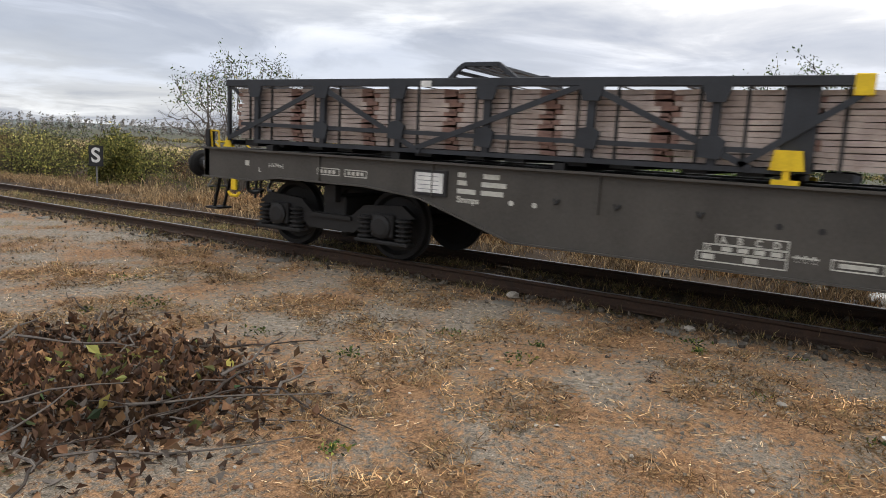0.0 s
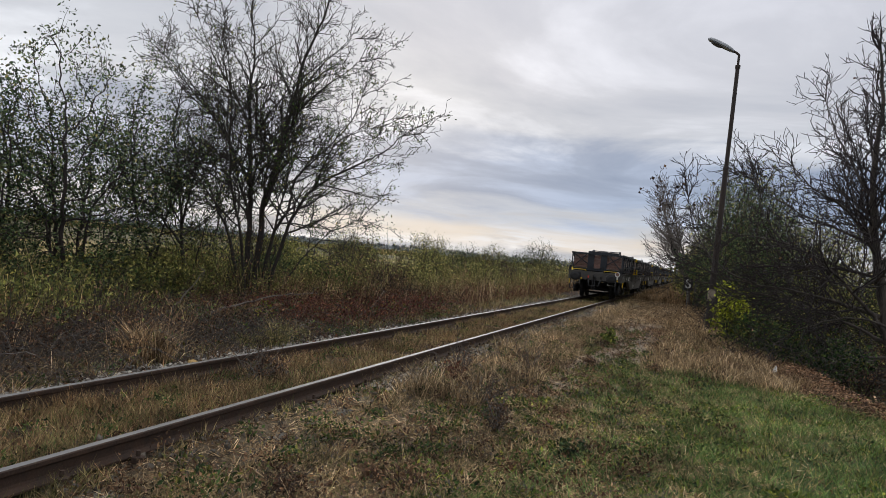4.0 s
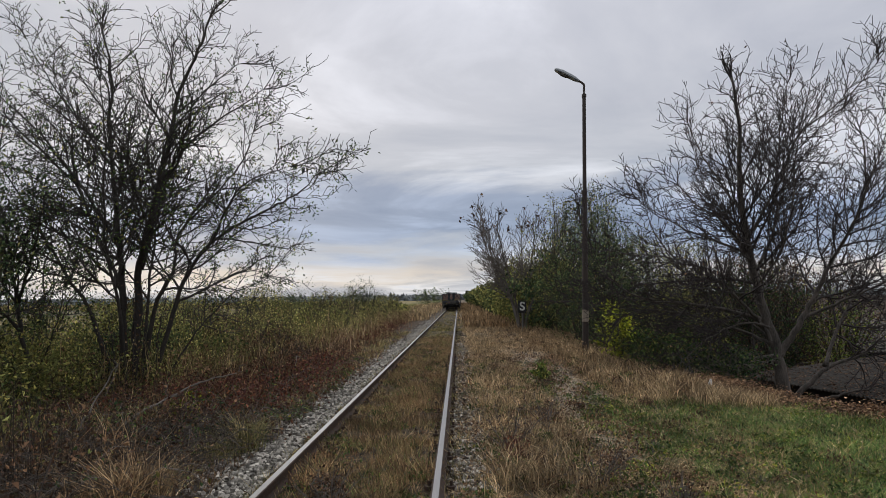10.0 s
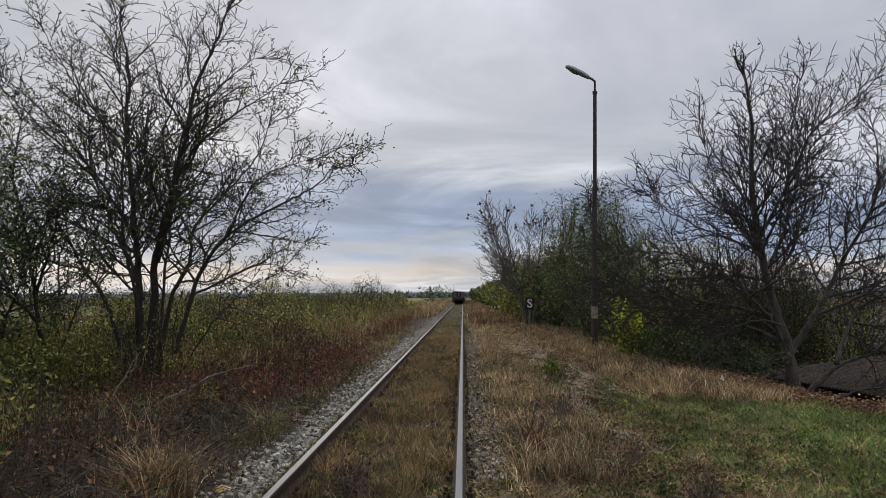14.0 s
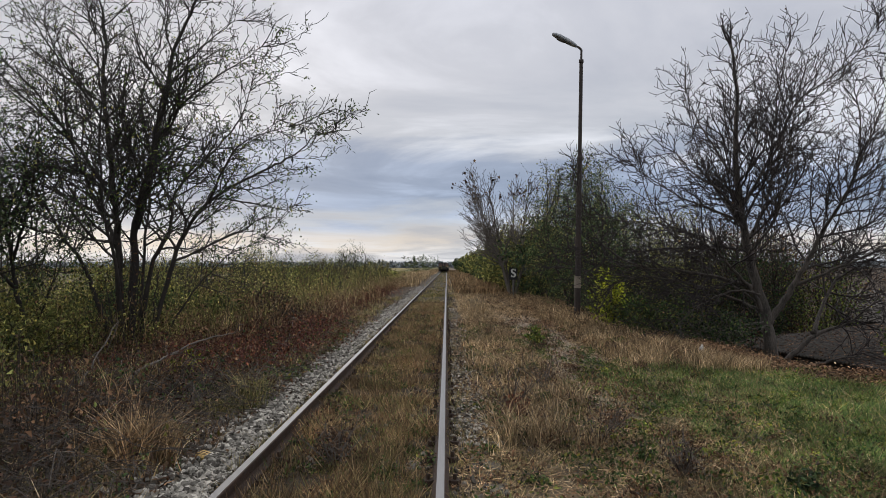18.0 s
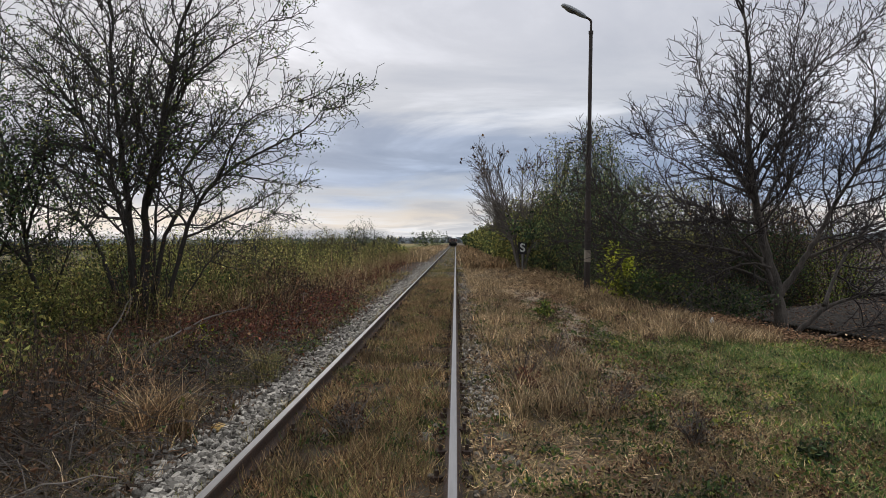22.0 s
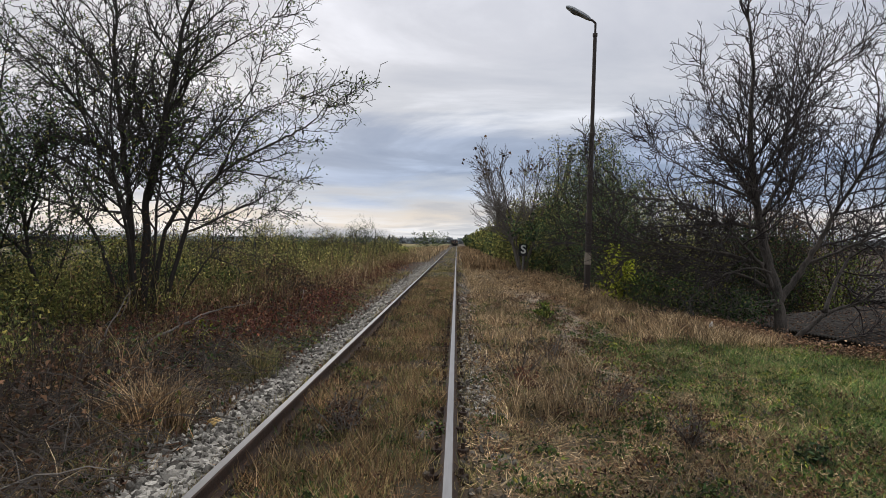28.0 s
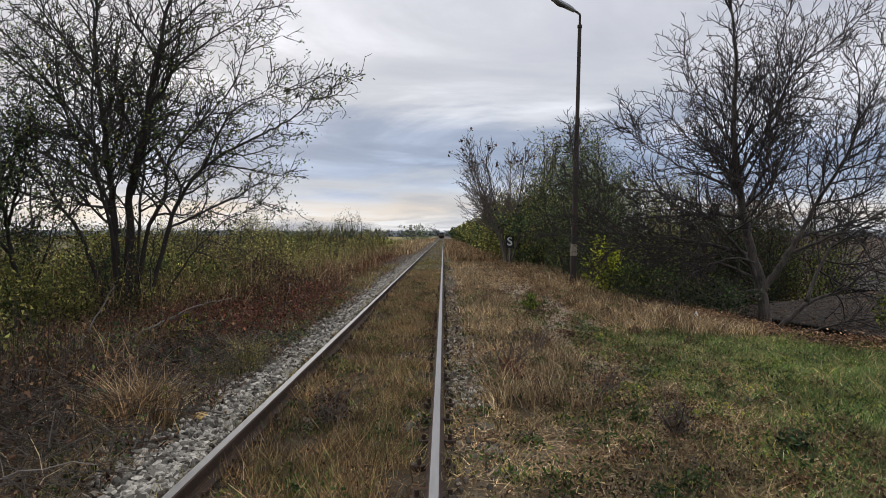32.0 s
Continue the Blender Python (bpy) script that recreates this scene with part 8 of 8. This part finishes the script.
shed((9.7, 24.2), -77, 7.8, 5.9, -0.90, 0.50, "low shed with a leaf-strewn corrugated roof sunk in the hollow", ROOFING)
shed((15.5, 27.7), -25, 9.0, 5.9, -0.48, 0.97, "long low shed with a grey-brown sheet roof beyond the hollow", ROOF_PALE)
shed((12.3, 33.2), -74, 2.1, 3.9, 0.32, 0.16, "small shed with a pale grey flat roof behind the tree", SHEET_GREY)
rl = np.random.default_rng(405)
u, q = rl.uniform(0.05, 7.5, 5600), rl.random(5600)
ct, sn = math.cos(radians(-77)), math.sin(radians(-77))
v, f = leaves(np.stack([9.7 + u * ct - q * 5.9 * sn, 24.2 + u * sn + q * 5.9 * ct, -0.90 + q * 0.50 + 0.034], 1), rl, 0.09, 0.055)
zc = np.repeat(v.reshape(-1, 4, 3)[:, 0, 2], 4)
v[:, 2] = zc + np.abs(v[:, 2] - zc) * 0.3
tagged(new("roof_litter", raw("roof_litter", v, f, LEAF_BROWN)), "dead brown leaves on the shed roof", "leaf litter", kind="stuff")


# ---- rubbish, small plants ----
def crumpled(name, at, size, mat, label, seed, category="rubbish"):
    r = np.random.default_rng(seed)
    bm = bmesh.new()
    bmesh.ops.create_icosphere(bm, subdivisions=2, radius=1.0)
    for v in bm.verts:
        v.co *= r.uniform(0.65, 1.2)
        v.co = Vector((v.co.x * size[0], v.co.y * size[1], v.co.z * size[2]))
    z = float(ground_z(at[0], at[1])) + size[2] * 0.55 + (at[2] if len(at) > 2 else 0)
    thing(name, (at[0], at[1], z, 0, 0, r.uniform(0, 90)), label, category, mesh=mesh_of(name, bm, mat))


BLUE = plain("plastic_blue", (0.05, 0.12, 0.26), (0.12, 0.24, 0.42), 9, 0.5, relief=0.1)
TAN = plain("leaf_tan", (0.30, 0.18, 0.06), (0.55, 0.38, 0.14), 12, 0.8, relief=0.2)
crumpled("plastic_bag", (-2.3, 0.05), (0.16, 0.12, 0.10), WHITE, "crumpled white plastic bag beside the rail", 1)
crumpled("plastic_bag", (-4.7, 2.3), (0.22, 0.16, 0.13), WHITE, "crumpled white plastic bag on the verge", 2)
crumpled("blue_can", (-3.85, 0.85), (0.10, 0.10, 0.09), BLUE, "faded blue plastic container among the canes", 3)
crumpled("white_cup", (3.72, 2.88, 0.12), (0.042, 0.03, 0.03), WHITE, "crushed white cup caught in weeds", 4)
crumpled("leaf_clump", (-1.42, 8.65), (0.085, 0.06, 0.05), TAN, "yellow-brown wad of leaves on the ballast", 5, "leaves")
crumpled("white_scrap", (6.22, 17.0), (0.05, 0.04, 0.12), WHITE, "small white scrap standing in the leaves", 6)
r = np.random.default_rng(9)
for i in range(60):
    crumpled("rubble_piece", (r.uniform(-5.0, -1.9), r.normal(1.6, 1.5)), (r.uniform(0.04, 0.13), r.uniform(0.04, 0.11), r.uniform(0.025, 0.06)), (CONCRETE, STONE_DULL, SHEET_GREY, STONE, CONCRETE, STONE_DULL, WHITE)[i % 7], "pale piece of rubble in the verge", 700 + i, "rubble")
for i, (x, y, k) in enumerate(((2.84, 0.03, 0.024), (2.72, -0.6, 0.05), (0.98, -3.6, 0.10), (1.05, -1.6, 0.07), (1.5, 3.6, 0.06), (4.6, -0.5, 0.03), (3.4, -2.6, 0.03))):
    crumpled("stone", (x, y), (k, k * 0.8, k * 0.5), STONE if i else WHITE, "pale stone on the gravel", 800 + i, "stone")


def weed(at, h, w, seed, mat, label, n=9, ll=0.07, lw=0.04, den=1.5, wood=TWIG):
    ll, lw = ll * 0.8, lw * 0.8
    bush(at, h * 0.55, w * 0.6, seed, mat, den, label, "weed", "weed", wood, n, ll, lw, group="weeds", spread=0.02, fine=0.22)


weed((3.6, 7.75), 0.30, 0.34, 901, LEAF_BUSH, "small dark green leafy weed", 9, 0.06, 0.04, 2.5)
def dead_weed(at, h, n, seed, label):
    """Pale dead stems that fan out from one root, with short side twigs."""
    r = np.random.default_rng(seed)
    t = thing("dead_weed", (at[0], at[1], float(ground_z(*at)) - 0.01), label, "weed", "weeds")
    side = []
    for i in range(n):
        a, lean, ln = r.uniform(0, 6.283), r.uniform(0.15, 1.0), h * r.uniform(0.6, 1.2)
        line = [Vector((math.cos(a) * lean * ln * q, math.sin(a) * lean * ln * q, ln * (q - 0.3 * lean * q * q))) + Vector(r.normal(0, 0.006, 3)) * (q > 0) for q in (0, 0.25, 0.5, 0.75, 1.0)]
        part("stem", sweep(line, [0.0065, 0.006, 0.005, 0.004, 0.0025], 5, TWIG_GREY if i % 4 else TWIG), None, t)
        for p in line[1:]:
            for _ in range(3):
                q = p + Vector(r.normal(0, 0.05, 3)) + Vector((0, 0, 0.02))
                side.append((*p, *q, 0.003, 0.002))
    tagged(part("twig_work", raw("twig_work", *tubes(side, 3), TWIG_GREY), None, t), kind="stuff")
    s2 = np.array([q[3:6] for q in side])
    tagged(part("foliage", raw("foliage", *leaves(np.repeat(s2, 2, 0), r, 0.03, 0.018, 0, 0.015), LEAF_BROWN), None, t, "curled dead leaves"), kind="stuff")


dead_weed((2.76, 8.15), 0.36, 16, 951, "dead grey weed fanned out on the ground")
dead_weed((2.3, 9.2), 0.42, 12, 952, "dead brown weed with bare stems")
dead_weed((1.55, 10.6), 0.55, 14, 953, "tall dead brown weed by the rail")
dead_weed((2.2, 12.2), 0.45, 12, 954, "dead brown weed in the dry grass")
dead_weed((-0.15, 8.3), 0.38, 14, 955, "dead brown weed between the rails")
dead_weed((-2.0, 11.4), 0.5, 14, 956, "dead weed with bare stems beside the ballast")
weed((2.6, 8.9), 0.3, 0.4, 902, LEAF_BROWN, "dead grey-brown weed with bare stems", 12, 0.05, 0.03, 0.5, TWIG_GREY)
weed((3.3, 5.4), 0.28, 0.6, 903, LEAF_RED, "flattened clump of rust-brown dead weed", 12, 0.07, 0.03, 2.0)
weed((3.8, 2.85), 0.38, 1.2, 904, LEAF_YGREEN, "low green leafy weed clump", 16, 0.09, 0.055, 4.0)
weed((6.4, 7.0), 0.65, 1.4, 905, LEAF_BROWN, "dead brown shrub stump in the lawn", 14, 0.06, 0.03, 0.8)
weed((2.83, 17.9), 0.6, 0.7, 906, LEAF_YGREEN, "yellow-green leafy weed beside the path", 8, 0.10, 0.06, 1.8)
weed((2.9, -1.5), 0.22, 0.2, 907, LEAF_BROWN, "thin dead weed stem in the gravel", 4, 0.03, 0.02, 0.5)
weed((3.0, 0.0), 0.12, 0.35, 908, LEAF_GREEN, "flat green weed in the gravel", 9, 0.05, 0.025, 2.5)
weed((1.3, -0.6), 0.10, 0.3, 909, LEAF_YGREEN, "flat green weed in the gravel", 8, 0.05, 0.025, 2.5)
weed((2.6, -0.75), 0.08, 0.25, 910, LEAF_YGREEN, "flat green weed in the gravel", 8, 0.04, 0.02, 2.5)
weed((-2.6, 6.4), 0.6, 0.8, 911, LEAF_YGREEN, "straggly yellow-green weed by the ballast", 12, 0.06, 0.03, 1.0)
weed((-3.0, 12.4), 0.9, 0.7, 912, LEAF_YELLOW, "weed with yellow leaves in the brambles", 7, 0.09, 0.06, 0.8)
weed((-2.7, 17.5), 0.8, 0.9, 913, LEAF_YELLOW, "weed with yellow leaves in the brambles", 7, 0.09, 0.06, 0.8)
weed((1.6, 10.2), 0.6, 0.6, 914, LEAF_RED, "rust-brown dead dock weed by the rail", 10, 0.05, 0.03, 1.2, TWIG_RED)
weed((-0.2, 8.6), 0.5, 0.6, 915, LEAF_BROWN, "dark dead weed between the rails", 10, 0.05, 0.03, 1.2)
weed((-0.1, 6.7), 0.22, 0.5, 916, LEAF_GREEN, "low green weed between the rails", 10, 0.05, 0.025, 2.0)
weed((3.9, 6.0), 0.2, 0.6, 917, LEAF_GREEN, "low green weed in the lawn", 10, 0.06, 0.03, 2.0)
for i in range(34):
    x, y = r.uniform(1.1, 4.6), r.uniform(4.2, 18)
    weed((x, y), r.uniform(0.15, 0.4), r.uniform(0.35, 0.8), 920 + i, (LEAF_BROWN, LEAF_GREEN, LEAF_RUST)[i % 3], ("dead brown weed in the grass", "dull green weed in the grass", "rust-brown weed in the grass")[i % 3], 8, 0.05, 0.025, 1.5)


rr = np.random.default_rng(71)
for i in range(34):
    k = rr.uniform(0.04, 0.11)
    crumpled("paper_scrap" if i % 3 else "plastic_scrap", (rr.uniform(-4.6, -2.0), rr.uniform(-0.8, 2.8)), (k, k * 0.7, k * 0.5), (CONCRETE, SHEET_GREY, LAMP_GREY)[i % 3], ("dirty white scrap of plastic in the dry canes", "grey scrap of paper on the verge", "pale scrap of paper on the verge")[i % 3], 40 + i)


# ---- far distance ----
# distance haze is put into these base colours: paler grey, bluish for foliage
FAR_TREES_HAZED = blades("far_bare_trees_hazed", [(0, (0.21, 0.195, 0.18)), (1, (0.32, 0.30, 0.28))])
FAR_GREEN_HAZED = blades("far_foliage_hazed", [(0, (0.20, 0.225, 0.245)), (1, (0.30, 0.32, 0.33))])


def far_trees(name, label, az0, az1, dist, n, h, w, seed, mat, leaf=0.8, m=40):
    """A belt of far trees, each a loose column of leaf clumps."""
    r = np.random.default_rng(seed)
    spots = []
    for az in np.linspace(az0, az1, n):
        d = dist * r.uniform(0.92, 1.08)
        a = radians(az + r.normal(0, (az1 - az0) / n * 0.4))
        x, y = d * math.sin(a), d * math.cos(a)
        hh = h * r.uniform(0.6, 1.15)
        z = float(ground_z(x, y))
        q = r.random(m)
        ww = w * (0.35 + 0.65 * np.sin(np.pi * np.clip(q * 0.9 + 0.08, 0, 1)))
        spots.append(np.stack([x + r.normal(0, 1, m) * ww * 0.45, y + r.normal(0, 1, m) * ww * 0.45, z + q * hh], 1))
    v, f = leaves(np.concatenate(spots), r, w * leaf, w * leaf * 0.75, 0.0)
    tagged(new(name, raw(name, v, f, mat)), label, "trees", kind="stuff")


far_trees("poplar_row", "far row of grey-brown poplars across the fields", -176, -140, 480, 190, 9, 1.5, 1001, FAR_TREES_HAZED)
far_trees("far_woods", "wooded ridge on the horizon", -140, -60, 1500, 320, 2.2, 14, 1002, FAR_GREEN_HAZED)
far_trees("far_hedge", "brown hedge line between far fields", -150, -70, 170, 120, 0.7, 2.0, 1003, GRASS_MIX, 0.22, 120)
far_trees("far_woods_ahead", "far trees along the horizon beyond the line", -60, 40, 900, 260, 5, 7, 1004, FAR_GREEN_HAZED)
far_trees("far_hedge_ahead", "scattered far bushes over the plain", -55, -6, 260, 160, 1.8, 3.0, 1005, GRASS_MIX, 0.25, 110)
far_trees("far_woods_behind", "far trees behind the yard", 40, 190, 300, 240, 8, 5, 1006, LEAF_GREEN)
for x, y, h in ((-34.8, -42.5, 6.2),):
    p = thing("utility_pole", at_ground(x, y), "weathered wooden utility pole in the fields", "utility pole", "utility poles")
    part("pole", rod(bmesh.new(), (0, 0, -0.3), (0, 0, h), 0.13, 0.09, 8), BARK, p)
    part("crossarm", boxes((-0.9, -0.06, h - 0.55, 0.9, 0.06, h - 0.43)), BARK, p)
    for dx in (-0.8, 0, 0.8):
        part("insulator", lathe(bmesh.new(), [(0.03, h - 0.43), (0.05, h - 0.36), (0.03, h - 0.30)], 8, "z", Matrix.Translation((dx, 0, 0))), LAMP_GREY, p)

motions()
